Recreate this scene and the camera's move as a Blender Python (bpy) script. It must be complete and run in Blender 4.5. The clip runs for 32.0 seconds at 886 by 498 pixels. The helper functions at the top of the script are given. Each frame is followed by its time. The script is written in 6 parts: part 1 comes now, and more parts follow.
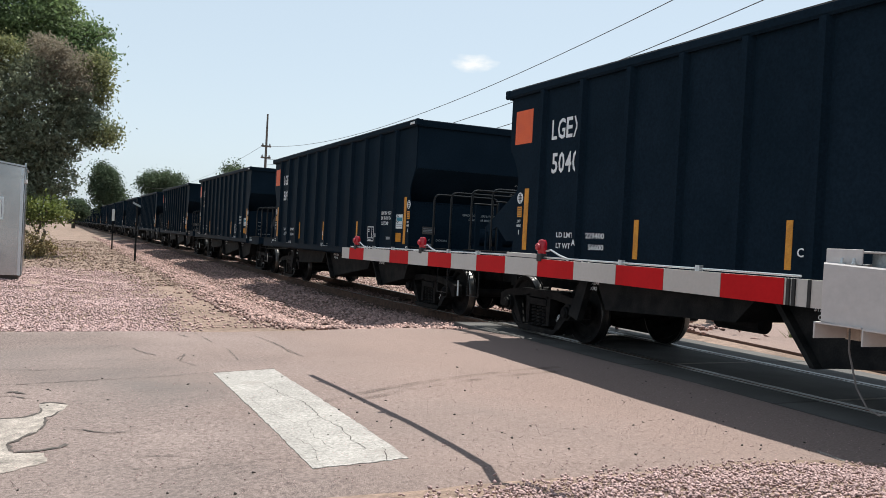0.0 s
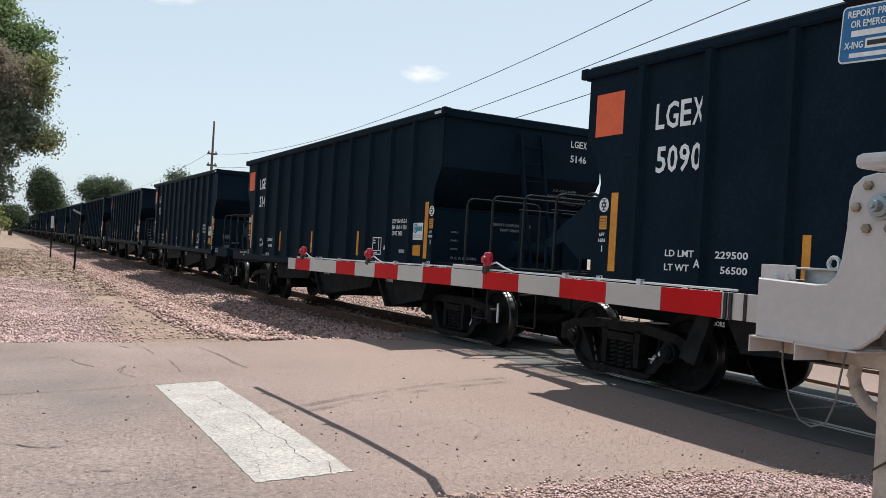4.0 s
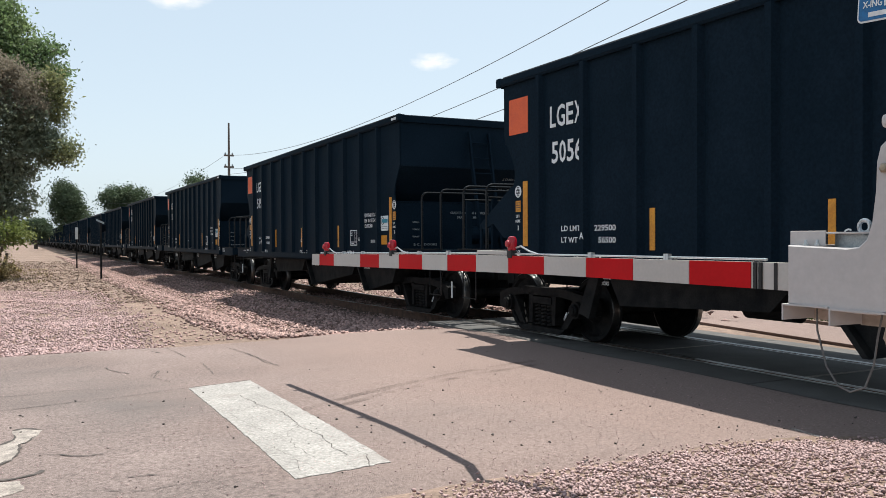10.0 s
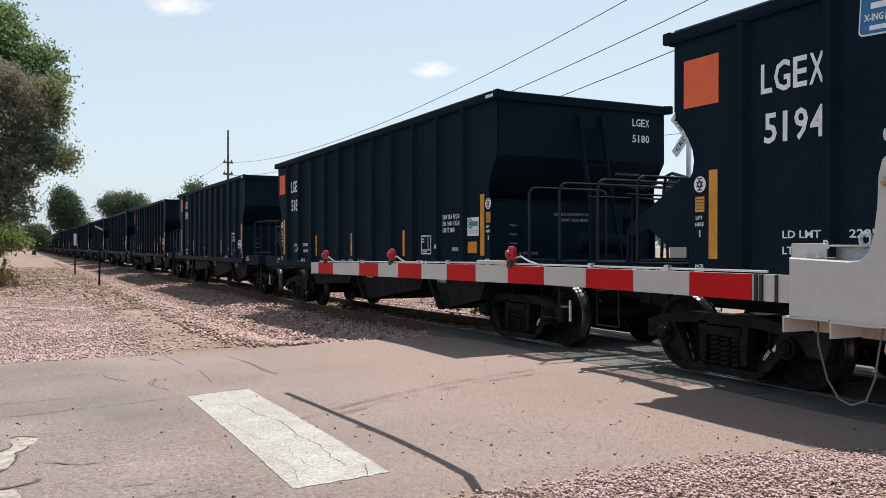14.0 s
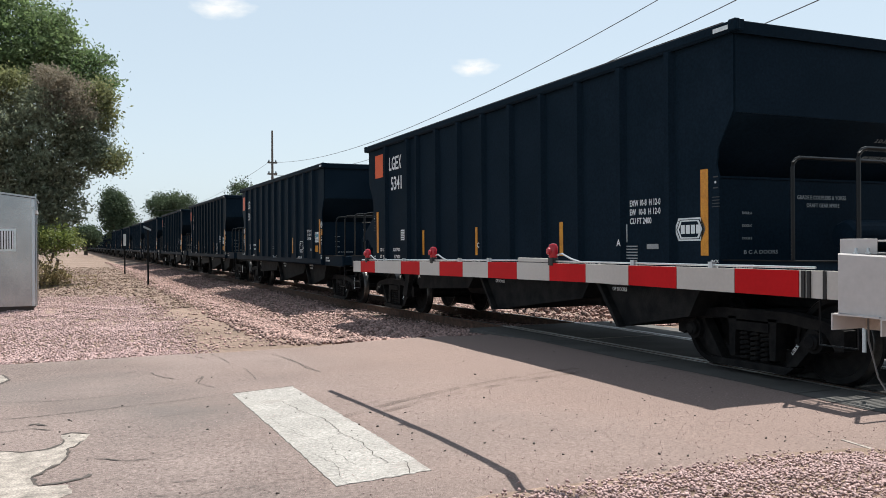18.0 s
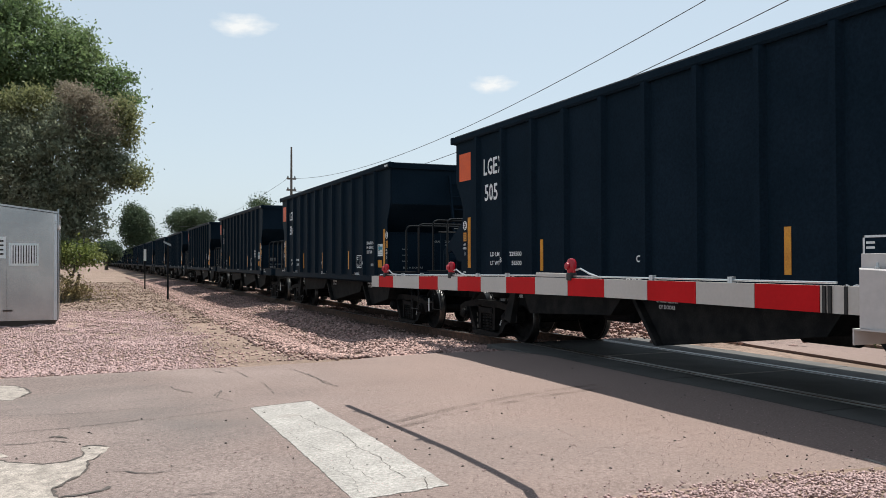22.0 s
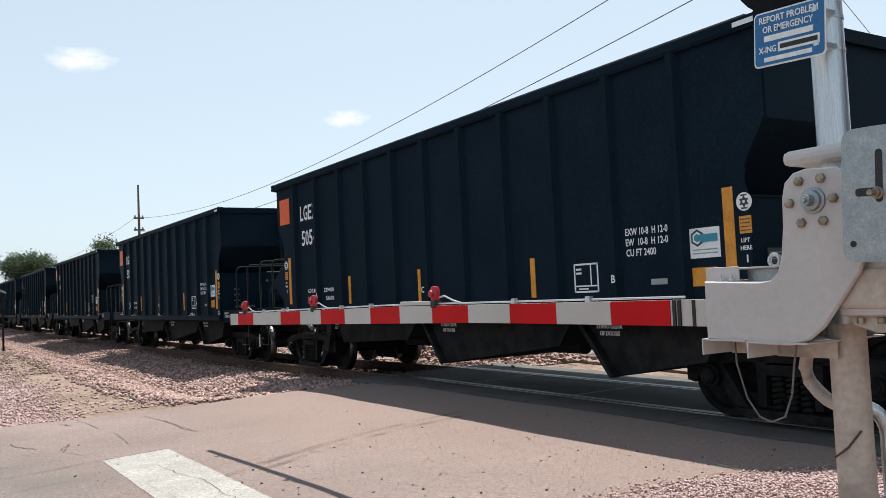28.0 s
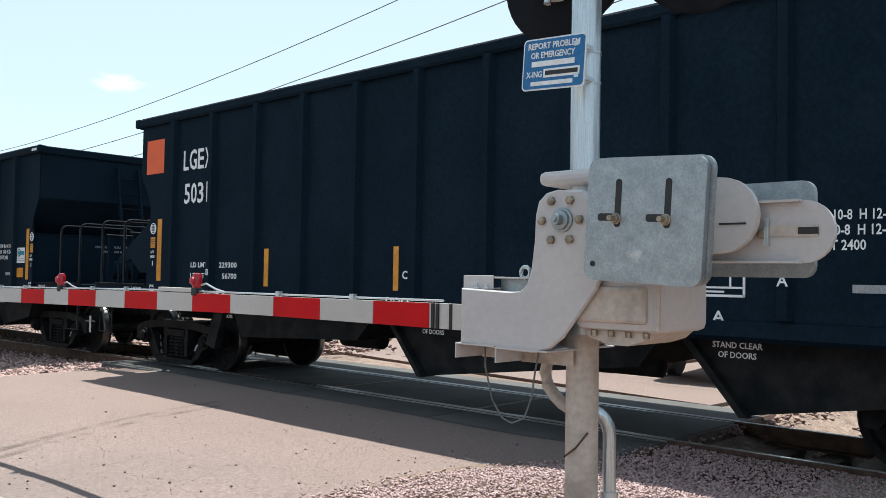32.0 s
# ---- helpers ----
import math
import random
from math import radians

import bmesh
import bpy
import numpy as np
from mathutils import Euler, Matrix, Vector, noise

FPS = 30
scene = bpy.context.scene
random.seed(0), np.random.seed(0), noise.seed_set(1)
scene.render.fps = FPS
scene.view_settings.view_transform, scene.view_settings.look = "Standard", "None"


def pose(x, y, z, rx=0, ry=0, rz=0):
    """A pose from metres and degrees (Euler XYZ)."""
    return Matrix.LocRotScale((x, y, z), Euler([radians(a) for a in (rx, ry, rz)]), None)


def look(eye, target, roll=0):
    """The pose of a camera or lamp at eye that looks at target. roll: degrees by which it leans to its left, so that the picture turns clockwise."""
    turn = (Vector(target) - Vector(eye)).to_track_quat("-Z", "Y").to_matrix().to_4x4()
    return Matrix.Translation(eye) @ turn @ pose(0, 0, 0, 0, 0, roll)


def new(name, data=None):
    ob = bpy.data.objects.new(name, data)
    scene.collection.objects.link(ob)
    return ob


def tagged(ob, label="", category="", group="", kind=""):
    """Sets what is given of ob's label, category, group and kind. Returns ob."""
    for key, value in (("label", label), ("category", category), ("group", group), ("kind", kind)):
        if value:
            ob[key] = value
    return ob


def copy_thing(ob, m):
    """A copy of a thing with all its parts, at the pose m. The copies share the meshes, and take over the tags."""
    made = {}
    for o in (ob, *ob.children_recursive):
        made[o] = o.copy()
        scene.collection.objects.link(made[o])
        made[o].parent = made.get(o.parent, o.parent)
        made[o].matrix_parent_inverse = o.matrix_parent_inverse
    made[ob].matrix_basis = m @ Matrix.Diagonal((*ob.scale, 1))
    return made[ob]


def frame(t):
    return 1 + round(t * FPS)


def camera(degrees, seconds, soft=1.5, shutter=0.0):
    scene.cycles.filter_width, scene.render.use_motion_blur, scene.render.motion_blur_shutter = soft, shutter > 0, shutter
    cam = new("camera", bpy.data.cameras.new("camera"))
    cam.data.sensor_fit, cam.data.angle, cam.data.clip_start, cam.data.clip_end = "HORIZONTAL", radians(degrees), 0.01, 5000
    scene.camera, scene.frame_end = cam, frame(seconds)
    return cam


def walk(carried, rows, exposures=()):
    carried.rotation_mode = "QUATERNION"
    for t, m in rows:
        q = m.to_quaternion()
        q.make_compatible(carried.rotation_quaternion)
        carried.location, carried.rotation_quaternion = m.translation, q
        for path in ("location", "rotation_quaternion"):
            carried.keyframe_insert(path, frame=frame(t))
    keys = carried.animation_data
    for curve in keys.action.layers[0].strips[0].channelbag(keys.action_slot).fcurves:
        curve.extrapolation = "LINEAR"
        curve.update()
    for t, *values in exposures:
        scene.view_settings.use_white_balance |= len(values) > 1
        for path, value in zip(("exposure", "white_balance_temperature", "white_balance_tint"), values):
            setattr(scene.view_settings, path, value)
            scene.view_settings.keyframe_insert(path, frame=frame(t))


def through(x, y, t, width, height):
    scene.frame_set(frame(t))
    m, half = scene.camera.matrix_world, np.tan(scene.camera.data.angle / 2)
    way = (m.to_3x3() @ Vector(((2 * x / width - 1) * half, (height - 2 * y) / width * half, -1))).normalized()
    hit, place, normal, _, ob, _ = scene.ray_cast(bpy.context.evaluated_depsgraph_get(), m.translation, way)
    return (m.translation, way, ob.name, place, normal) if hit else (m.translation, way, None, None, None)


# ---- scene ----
cam = camera(55.6, 32.0, soft=0.7)
PATH = [
    (0, (-0.107, 0.007, 1.451), (0.723, 1.827, 1.428), 3.0),
    (0.5, (-0.097, 0.004, 1.455), (0.755, 1.813, 1.437), 6.2),
    (1, (-0.091, 0.006, 1.454), (0.809, 1.792, 1.449), 5.9),
    (1.5, (-0.087, 0.018, 1.448), (0.845, 1.788, 1.451), 5.7),
    (2, (-0.096, -0.015, 1.461), (0.851, 1.747, 1.469), 5.7),
    (2.5, (-0.092, -0.012, 1.472), (0.845, 1.755, 1.483), 5.3),
    (4.5, (-0.102, -0.007, 1.463), (0.829, 1.764, 1.466), 2.8),
    (5, (-0.098, -0.014, 1.464), (0.806, 1.77, 1.453), 2.6),
    (5.5, (-0.1, -0.023, 1.473), (0.794, 1.766, 1.467), 2.3),
    (6, (-0.112, -0.02, 1.474), (0.777, 1.772, 1.459), 1.8),
    (6.5, (-0.114, -0.023, 1.475), (0.759, 1.777, 1.454), 1.1),
    (7, (-0.109, -0.017, 1.474), (0.755, 1.787, 1.456), 0.6),
    (7.5, (-0.117, -0.023, 1.478), (0.744, 1.782, 1.467), -0.1),
    (8, (-0.115, -0.018, 1.476), (0.753, 1.784, 1.468), -0.6),
    (8.5, (-0.116, -0.011, 1.473), (0.761, 1.787, 1.459), -0.8),
    (9, (-0.118, -0.001, 1.469), (0.768, 1.792, 1.445), -0.8),
    (9.5, (-0.117, 0.003, 1.474), (0.778, 1.791, 1.448), -0.6),
    (10, (-0.115, 0.001, 1.467), (0.78, 1.79, 1.443), -0.2),
    (10.5, (-0.105, -0.002, 1.468), (0.795, 1.784, 1.442), -0.2),
    (11, (-0.114, -0.003, 1.467), (0.786, 1.783, 1.446), 0.0),
    (11.5, (-0.113, -0.008, 1.474), (0.785, 1.779, 1.455), -0.1),
    (12, (-0.1, 0.0, 1.474), (0.795, 1.789, 1.458), -0.3),
    (12.5, (-0.107, -0.009, 1.474), (0.788, 1.779, 1.462), -0.2),
    (13, (-0.111, 0.002, 1.472), (0.786, 1.79, 1.463), -0.1),
    (13.5, (-0.116, 0.005, 1.475), (0.781, 1.792, 1.464), -0.0),
    (14, (-0.119, 0.01, 1.477), (0.779, 1.797, 1.472), 0.1),
    (14.5, (-0.124, 0.008, 1.472), (0.776, 1.794, 1.468), 0.1),
    (16.5, (-0.091, 0.024, 1.474), (0.775, 1.827, 1.471), -0.3),
    (17, (-0.107, 0.017, 1.479), (0.736, 1.831, 1.473), -0.2),
    (17.5, (-0.105, 0.021, 1.476), (0.718, 1.844, 1.468), -0.2),
    (18, (-0.103, 0.012, 1.478), (0.703, 1.843, 1.468), -0.3),
    (18.5, (-0.099, 0.011, 1.475), (0.695, 1.847, 1.472), -0.5),
    (19, (-0.111, 0.006, 1.471), (0.678, 1.844, 1.472), -0.5),
    (19.5, (-0.117, 0.007, 1.471), (0.669, 1.847, 1.474), -0.3),
    (20, (-0.105, 0.019, 1.466), (0.676, 1.86, 1.473), -0.0),
    (20.5, (-0.106, 0.007, 1.474), (0.666, 1.852, 1.483), -0.0),
    (21, (-0.103, 0.006, 1.471), (0.667, 1.852, 1.486), -0.2),
    (21.5, (-0.102, 0.007, 1.474), (0.668, 1.853, 1.493), -0.2),
    (22, (-0.111, 0.002, 1.467), (0.656, 1.849, 1.496), -0.1),
    (22.5, (-0.111, 0.004, 1.464), (0.657, 1.85, 1.5), 0.2),
    (23, (-0.109, 0.002, 1.465), (0.659, 1.848, 1.508), 0.3),
    (23.5, (-0.108, 0.0, 1.477), (0.66, 1.846, 1.519), 0.2),
    (24, (-0.111, -0.003, 1.469), (0.658, 1.843, 1.518), 0.3),
    (24.5, (-0.095, 0.007, 1.468), (0.675, 1.852, 1.52), 0.2),
    (25, (-0.102, 0.008, 1.474), (0.667, 1.854, 1.527), -0.3),
    (25.5, (-0.17, 0.058, 1.447), (0.765, 1.826, 1.483), -0.2),
    (27.5, (-0.113, -0.021, 1.466), (0.902, 1.7, 1.561), -3.5),
    (28, (-0.129, 0.023, 1.449), (0.936, 1.714, 1.549), -2.6),
    (28.5, (-0.137, 0.009, 1.454), (0.964, 1.678, 1.512), -0.6),
    (29, (-0.123, 0.01, 1.439), (1.009, 1.657, 1.385), 2.9),
    (29.5, (-0.136, -0.018, 1.452), (0.981, 1.64, 1.531), 3.2),
    (30, (-0.114, -0.019, 1.457), (1.093, 1.573, 1.557), 2.3),
    (30.3, (-0.059, 0.001, 1.474), (1.206, 1.548, 1.551), 2.1),
    (30.5, (-0.066, -0.007, 1.481), (1.28, 1.471, 1.549), 2.0),
    (30.8, (-0.099, -0.022, 1.493), (1.325, 1.38, 1.56), 1.0),
    (31, (-0.071, -0.019, 1.457), (1.39, 1.345, 1.539), 1.1),
    (31.5, (-0.069, -0.012, 1.475), (1.43, 1.311, 1.536), 0.9),
    (32, (-0.106, -0.004, 1.48), (1.366, 1.348, 1.548), 1.0),
]
walk(cam, [(t, look(eye, target, roll)) for t, eye, target, roll in PATH], [(0, 0.66, 6420, 7.8), (6, 0.66, 6420, 7.8), (8.5, 0.66, 6420, 7.8), (10.5, 0.74, 6420, 7.8), (12, 0.68, 6420, 7.8), (20, 0.67, 6420, 7.8), (22, 0.56, 6420, 7.8), (25, 0.57, 6420, 7.8), (28, 0.76, 6400, 7.5), (29.5, 0.82, 6420, 7), (31, 0.93, 6330, 4), (32, 0.94, 6150, 3.5)])


# ---- world and sun ----
SUN = Vector((0.30, 0.24, 1.0)).normalized()
world = bpy.data.worlds.new("sky")
world.use_nodes = True
scene.world = world
wn = world.node_tree
sky = wn.nodes.new("ShaderNodeTexSky")
sky.sky_type, sky.sun_disc = "NISHITA", False
sky.sun_elevation = math.asin(SUN.z)
sky.sun_rotation = math.atan2(SUN.x, SUN.y)
sky.air_density, sky.dust_density, sky.ozone_density = 1.1, 1.5, 0.9
grey, haze = wn.nodes.new("ShaderNodeRGBToBW"), wn.nodes.new("ShaderNodeMix")
haze.data_type = "RGBA"
haze.inputs[0].default_value = 0.48
wn.links.new(sky.outputs[0], grey.inputs[0])
wn.links.new(sky.outputs[0], haze.inputs[6])
wn.links.new(grey.outputs[0], haze.inputs[7])
veil = wn.nodes.new("ShaderNodeMix")
veil.data_type = "RGBA"
veil.inputs[0].default_value = 0.6
veil.inputs[7].default_value = (3.98, 4.78, 5.50, 1)
wn.links.new(haze.outputs[2], veil.inputs[6])
wn.links.new(veil.outputs[2], wn.nodes["Background"].inputs[0])
wn.nodes["Background"].inputs[1].default_value = 0.105
sun = new("sun", bpy.data.lights.new("sun", "SUN"))
sun.data.energy, sun.data.angle, sun.data.color = 5.0, radians(0.55), (1.0, 0.95, 0.87)
sun.matrix_world = look(SUN * 50, (0, 0, 0))


# ---- materials ----
def mat(name, a, b=None, rough=0.6, metal=0.0, scale=4.0, fine=60.0, bump=0.0, spread=(0.35, 0.65), c=None, spots=0.0, vary=0.0, spec=0.5, stretch=None, rspread=0.0, over=0.45, through=0.0, mid=0.0):
    """A surface with two scales of colour variation, fine relief, and optional stain colour c."""
    m = bpy.data.materials.new(name)
    m.use_nodes = True
    nt = m.node_tree
    N, L = nt.nodes.new, nt.links.new
    bs = nt.nodes["Principled BSDF"]
    bs.inputs["Roughness"].default_value, bs.inputs["Metallic"].default_value = rough, metal
    bs.inputs["Specular IOR Level"].default_value = spec
    bs.inputs["IOR"].default_value = 1.25 if spec < 0.3 else 1.45
    b = b or a
    tc = N("ShaderNodeTexCoord")
    src = tc.outputs["Object"]
    if stretch:
        mp = N("ShaderNodeMapping")
        mp.inputs["Scale"].default_value = stretch
        L(src, mp.inputs[0])
        src = mp.outputs[0]
    n1 = N("ShaderNodeTexNoise")
    n1.inputs["Scale"].default_value, n1.inputs["Detail"].default_value = scale, 5
    L(src, n1.inputs["Vector"])
    r1 = N("ShaderNodeValToRGB")
    r1.color_ramp.elements[0].position, r1.color_ramp.elements[1].position = spread
    r1.color_ramp.elements[0].color, r1.color_ramp.elements[1].color = (*a, 1), (*b, 1)
    L(n1.outputs[0], r1.inputs[0])
    col = r1.outputs[0]
    n2 = N("ShaderNodeTexNoise")
    n2.inputs["Scale"].default_value, n2.inputs["Detail"].default_value = fine, 3
    L(src, n2.inputs["Vector"])
    mul = N("ShaderNodeMix")
    mul.data_type, mul.blend_type = "RGBA", "OVERLAY"
    mul.inputs[0].default_value = over
    L(col, mul.inputs[6]), L(n2.outputs[0], mul.inputs[7])
    col = mul.outputs[2]
    if mid:
        n4 = N("ShaderNodeTexNoise")
        n4.inputs["Scale"].default_value, n4.inputs["Detail"].default_value = mid, 8
        n4.inputs["Roughness"].default_value = 0.75
        L(src, n4.inputs["Vector"])
        rm = N("ShaderNodeMapRange")
        rm.inputs[1].default_value, rm.inputs[2].default_value, rm.inputs[3].default_value, rm.inputs[4].default_value = 0.32, 0.68, 0.08, 0.92
        L(n4.outputs[0], rm.inputs[0])
        m4 = N("ShaderNodeMix")
        m4.data_type, m4.blend_type = "RGBA", "OVERLAY"
        m4.inputs[0].default_value = 0.6
        L(col, m4.inputs[6]), L(rm.outputs[0], m4.inputs[7])
        col = m4.outputs[2]
    if c:
        n3 = N("ShaderNodeTexNoise")
        n3.inputs["Scale"].default_value, n3.inputs["Detail"].default_value = scale * 0.37, 6
        L(src, n3.inputs["Vector"])
        r3 = N("ShaderNodeValToRGB")
        r3.color_ramp.elements[0].position, r3.color_ramp.elements[1].position = 0.62 - spots, 0.72 - spots * 0.6
        L(n3.outputs[0], r3.inputs[0])
        mx = N("ShaderNodeMix")
        mx.data_type = "RGBA"
        L(r3.outputs[0], mx.inputs[0]), L(col, mx.inputs[6])
        mx.inputs[7].default_value = (*c, 1)
        col = mx.outputs[2]
    if vary:
        oi = N("ShaderNodeNewGeometry")
        hs = N("ShaderNodeHueSaturation")
        mr = N("ShaderNodeMapRange")
        mr.inputs[3].default_value, mr.inputs[4].default_value = 1 - vary, 1 + vary
        L(oi.outputs["Random Per Island"], mr.inputs[0]), L(mr.outputs[0], hs.inputs["Value"]), L(col, hs.inputs["Color"])
        col = hs.outputs[0]
    L(col, bs.inputs["Base Color"])
    if rspread:
        mr = N("ShaderNodeMapRange")
        mr.inputs[3].default_value, mr.inputs[4].default_value = rough - rspread, rough + rspread
        L(n1.outputs[0], mr.inputs[0]), L(mr.outputs[0], bs.inputs["Roughness"])
    if bump:
        bp = N("ShaderNodeBump")
        bp.inputs["Strength"].default_value, bp.inputs["Distance"].default_value = 0.6, bump
        L(n2.outputs[0], bp.inputs["Height"]), L(bp.outputs[0], bs.inputs["Normal"])
    if through:
        tl, ms = N("ShaderNodeBsdfTranslucent"), N("ShaderNodeMixShader")
        L(col, tl.inputs[0])
        ms.inputs[0].default_value = through
        L(bs.outputs[0], ms.inputs[1]), L(tl.outputs[0], ms.inputs[2]), L(ms.outputs[0], nt.nodes["Material Output"].inputs[0])
    return m


def glow(name, color, strength):
    m = bpy.data.materials.new(name)
    m.use_nodes = True
    bs = m.node_tree.nodes["Principled BSDF"]
    bs.inputs["Base Color"].default_value = (*color, 1)
    bs.inputs["Roughness"].default_value = 0.25
    bs.inputs["Emission Color"].default_value, bs.inputs["Emission Strength"].default_value = (*color, 1), strength
    return m


BLACK = mat("black_car_paint", (0.0058, 0.0134, 0.0222), (0.0084, 0.0172, 0.0278), rough=0.50, scale=1.2, fine=30, bump=0.0004, c=(0.013, 0.021, 0.028), spots=-0.06, rspread=0.10, spec=0.06)
UNDER = mat("dusty_black_steel", (0.0078, 0.0091, 0.0104), (0.0208, 0.0208, 0.0208), rough=0.7, spec=0.25, scale=5, fine=50, bump=0.003)
GREASE = mat("cast_truck_steel", (0.0075, 0.0078, 0.009), (0.0195, 0.019, 0.0185), rough=0.65, spec=0.25, scale=8, fine=70, bump=0.004)
TREAD = mat("worn_wheel_tread", (0.10, 0.098, 0.095), (0.17, 0.165, 0.16), rough=0.36, metal=1.0, scale=6)
EDGE = mat("bright_flangeway_steel", (0.26, 0.26, 0.26), (0.36, 0.355, 0.35), rough=0.32, metal=1.0, scale=5, stretch=(20, 0.6, 1), rspread=0.12)
RAILTOP = mat("polished_rail_head", (0.10, 0.10, 0.10), (0.16, 0.158, 0.155), rough=0.4, metal=1.0, scale=5, stretch=(20, 0.3, 1))
RUST = mat("rusty_rail_web", (0.05, 0.028, 0.02), (0.11, 0.06, 0.04), rough=0.85, scale=9, bump=0.003)
GLOSS = mat("black_painted_handrail", (0.0035, 0.005, 0.007), (0.005, 0.007, 0.009), spec=0.3, rough=0.3, scale=5)
ORANGE = mat("orange_decal", (0.72, 0.115, 0.03), (0.66, 0.10, 0.03), rough=0.5, scale=6)
YELLOW = mat("amber_reflective_strip", (0.62, 0.27, 0.02), (0.50, 0.20, 0.015), rough=0.4, scale=9)
DUSTLIP = mat("dusty_steel_edge", (0.045, 0.042, 0.041), (0.085, 0.075, 0.070), rough=0.7, scale=6)
WHITE = mat("white_lettering", (0.75, 0.77, 0.78), (0.62, 0.64, 0.66), rough=0.55, scale=9)
TEXTDARK = mat("dark_print", (0.03, 0.035, 0.04), (0.05, 0.055, 0.06), rough=0.6)
GREYPAINT = mat("faded_grey_lettering", (0.30, 0.32, 0.33), (0.22, 0.24, 0.25), rough=0.6, scale=9)
PANELW = mat("white_sticker", (0.70, 0.75, 0.76), (0.6, 0.66, 0.68), rough=0.4, scale=7)
TEAL = mat("teal_print", (0.02, 0.20, 0.28), (0.03, 0.24, 0.33), rough=0.4)
ASPHALT = mat("dusty_asphalt", (0.152, 0.122, 0.114), (0.206, 0.165, 0.154), rough=0.92, scale=0.5, fine=170, mid=34, bump=0.010, c=(0.126, 0.112, 0.108), spots=0.10, over=1.0, spec=0.2)
def dust(m, tan, x0, x1):
    """A wash of tan dust that thickens from x0 to x1, uneven along its edge."""
    nt = m.node_tree
    N, L = nt.nodes.new, nt.links.new
    bs = nt.nodes["Principled BSDF"]
    old = bs.inputs["Base Color"].links[0].from_socket
    tc, sp, n1, ad, mr, mx, fine, mul = N("ShaderNodeTexCoord"), N("ShaderNodeSeparateXYZ"), N("ShaderNodeTexNoise"), N("ShaderNodeMath"), N("ShaderNodeMapRange"), N("ShaderNodeMix"), N("ShaderNodeTexNoise"), N("ShaderNodeMix")
    n1.inputs["Scale"].default_value, n1.inputs["Detail"].default_value = 0.7, 7
    fine.inputs["Scale"].default_value, fine.inputs["Detail"].default_value = 55, 6
    ad.operation = "MULTIPLY_ADD"
    ad.inputs[1].default_value = 4.0
    L(tc.outputs["Object"], sp.inputs[0]), L(tc.outputs["Object"], n1.inputs["Vector"]), L(tc.outputs["Object"], fine.inputs["Vector"])
    L(n1.outputs[0], ad.inputs[0]), L(sp.outputs[0], ad.inputs[2])
    mr.inputs[1].default_value, mr.inputs[2].default_value, mr.inputs[4].default_value = x0 + 2, x1 + 2, 0.72
    L(ad.outputs[0], mr.inputs[0]), L(mr.outputs[0], mx.inputs[0])
    mul.data_type, mul.blend_type = "RGBA", "OVERLAY"
    mul.inputs[0].default_value = 0.75
    mul.inputs[6].default_value = (*tan, 1)
    L(fine.outputs[0], mul.inputs[7])
    mx.data_type = "RGBA"
    L(old, mx.inputs[6]), L(mul.outputs[2], mx.inputs[7]), L(mx.outputs[2], bs.inputs["Base Color"])
    return m


ASPHALT = dust(ASPHALT, (0.222, 0.164, 0.146), 0.6, 4.2)
PAINT = mat("worn_white_road_paint", (0.225, 0.212, 0.200), (0.285, 0.270, 0.255), rough=0.85, scale=3, fine=130, mid=40, bump=0.005, c=(0.185, 0.162, 0.148), spots=0.03, over=0.5)
CONC = mat("pale_concrete", (0.215, 0.188, 0.168), (0.255, 0.226, 0.203), over=0.6, mid=10, rough=0.9, scale=1.6, fine=80, bump=0.003)
PANEL = mat("crossing_panel_concrete", (0.058, 0.0555, 0.054), (0.082, 0.078, 0.0755), rough=0.85, scale=2.2, fine=80, bump=0.003, c=(0.0594, 0.05569, 0.05198), spots=0.04)
CRACKDARK = mat("crack_shadow", (0.040, 0.034, 0.031), (0.070, 0.058, 0.052), rough=0.9, scale=12)
DIRT = mat("pink_dirt", (0.150, 0.104, 0.081), (0.212, 0.150, 0.118), rough=0.95, mid=9, scale=0.5, fine=60, bump=0.02, c=(0.130, 0.090, 0.066), spots=0.08, over=0.7)
STONE = mat("pink_quartzite_gravel", (0.300, 0.204, 0.195), (0.380, 0.270, 0.262), rough=0.9, scale=20, fine=90, vary=0.26)
BALLAST = mat("pink_grey_ballast", (0.255, 0.1606, 0.142), (0.3111, 0.2142, 0.195), rough=0.9, scale=14, fine=90, vary=0.5)
WOOD = mat("weathered_tie_wood", (0.06, 0.045, 0.036), (0.114, 0.09, 0.072), rough=0.9, scale=6, fine=60, bump=0.006, stretch=(1, 8, 8))
PLANK = mat("pale_crossing_plank", (0.252, 0.21, 0.168), (0.18, 0.15, 0.12), rough=0.9, scale=5, fine=60, bump=0.006, stretch=(8, 1, 8))
GALV = mat("galvanised_steel", (0.255, 0.285, 0.30), (0.35, 0.38, 0.395), rough=0.45, metal=0.75, scale=22, fine=140, bump=0.0008, c=(0.50, 0.51, 0.50), spots=-0.02, over=0.35, spread=(0.28, 0.72))
ALU = mat("brushed_aluminium_mast", (0.43, 0.47, 0.50), (0.56, 0.60, 0.63), rough=0.30, metal=0.85, scale=7, fine=60, stretch=(30, 30, 1), bump=0.0006)
CREAM = mat("painted_aluminium_casting", (0.440, 0.416, 0.414), (0.480, 0.455, 0.450), rough=0.45, scale=2.5, fine=40, bump=0.0006, c=(0.3612, 0.3182, 0.2924), spots=-0.06, over=0.1)
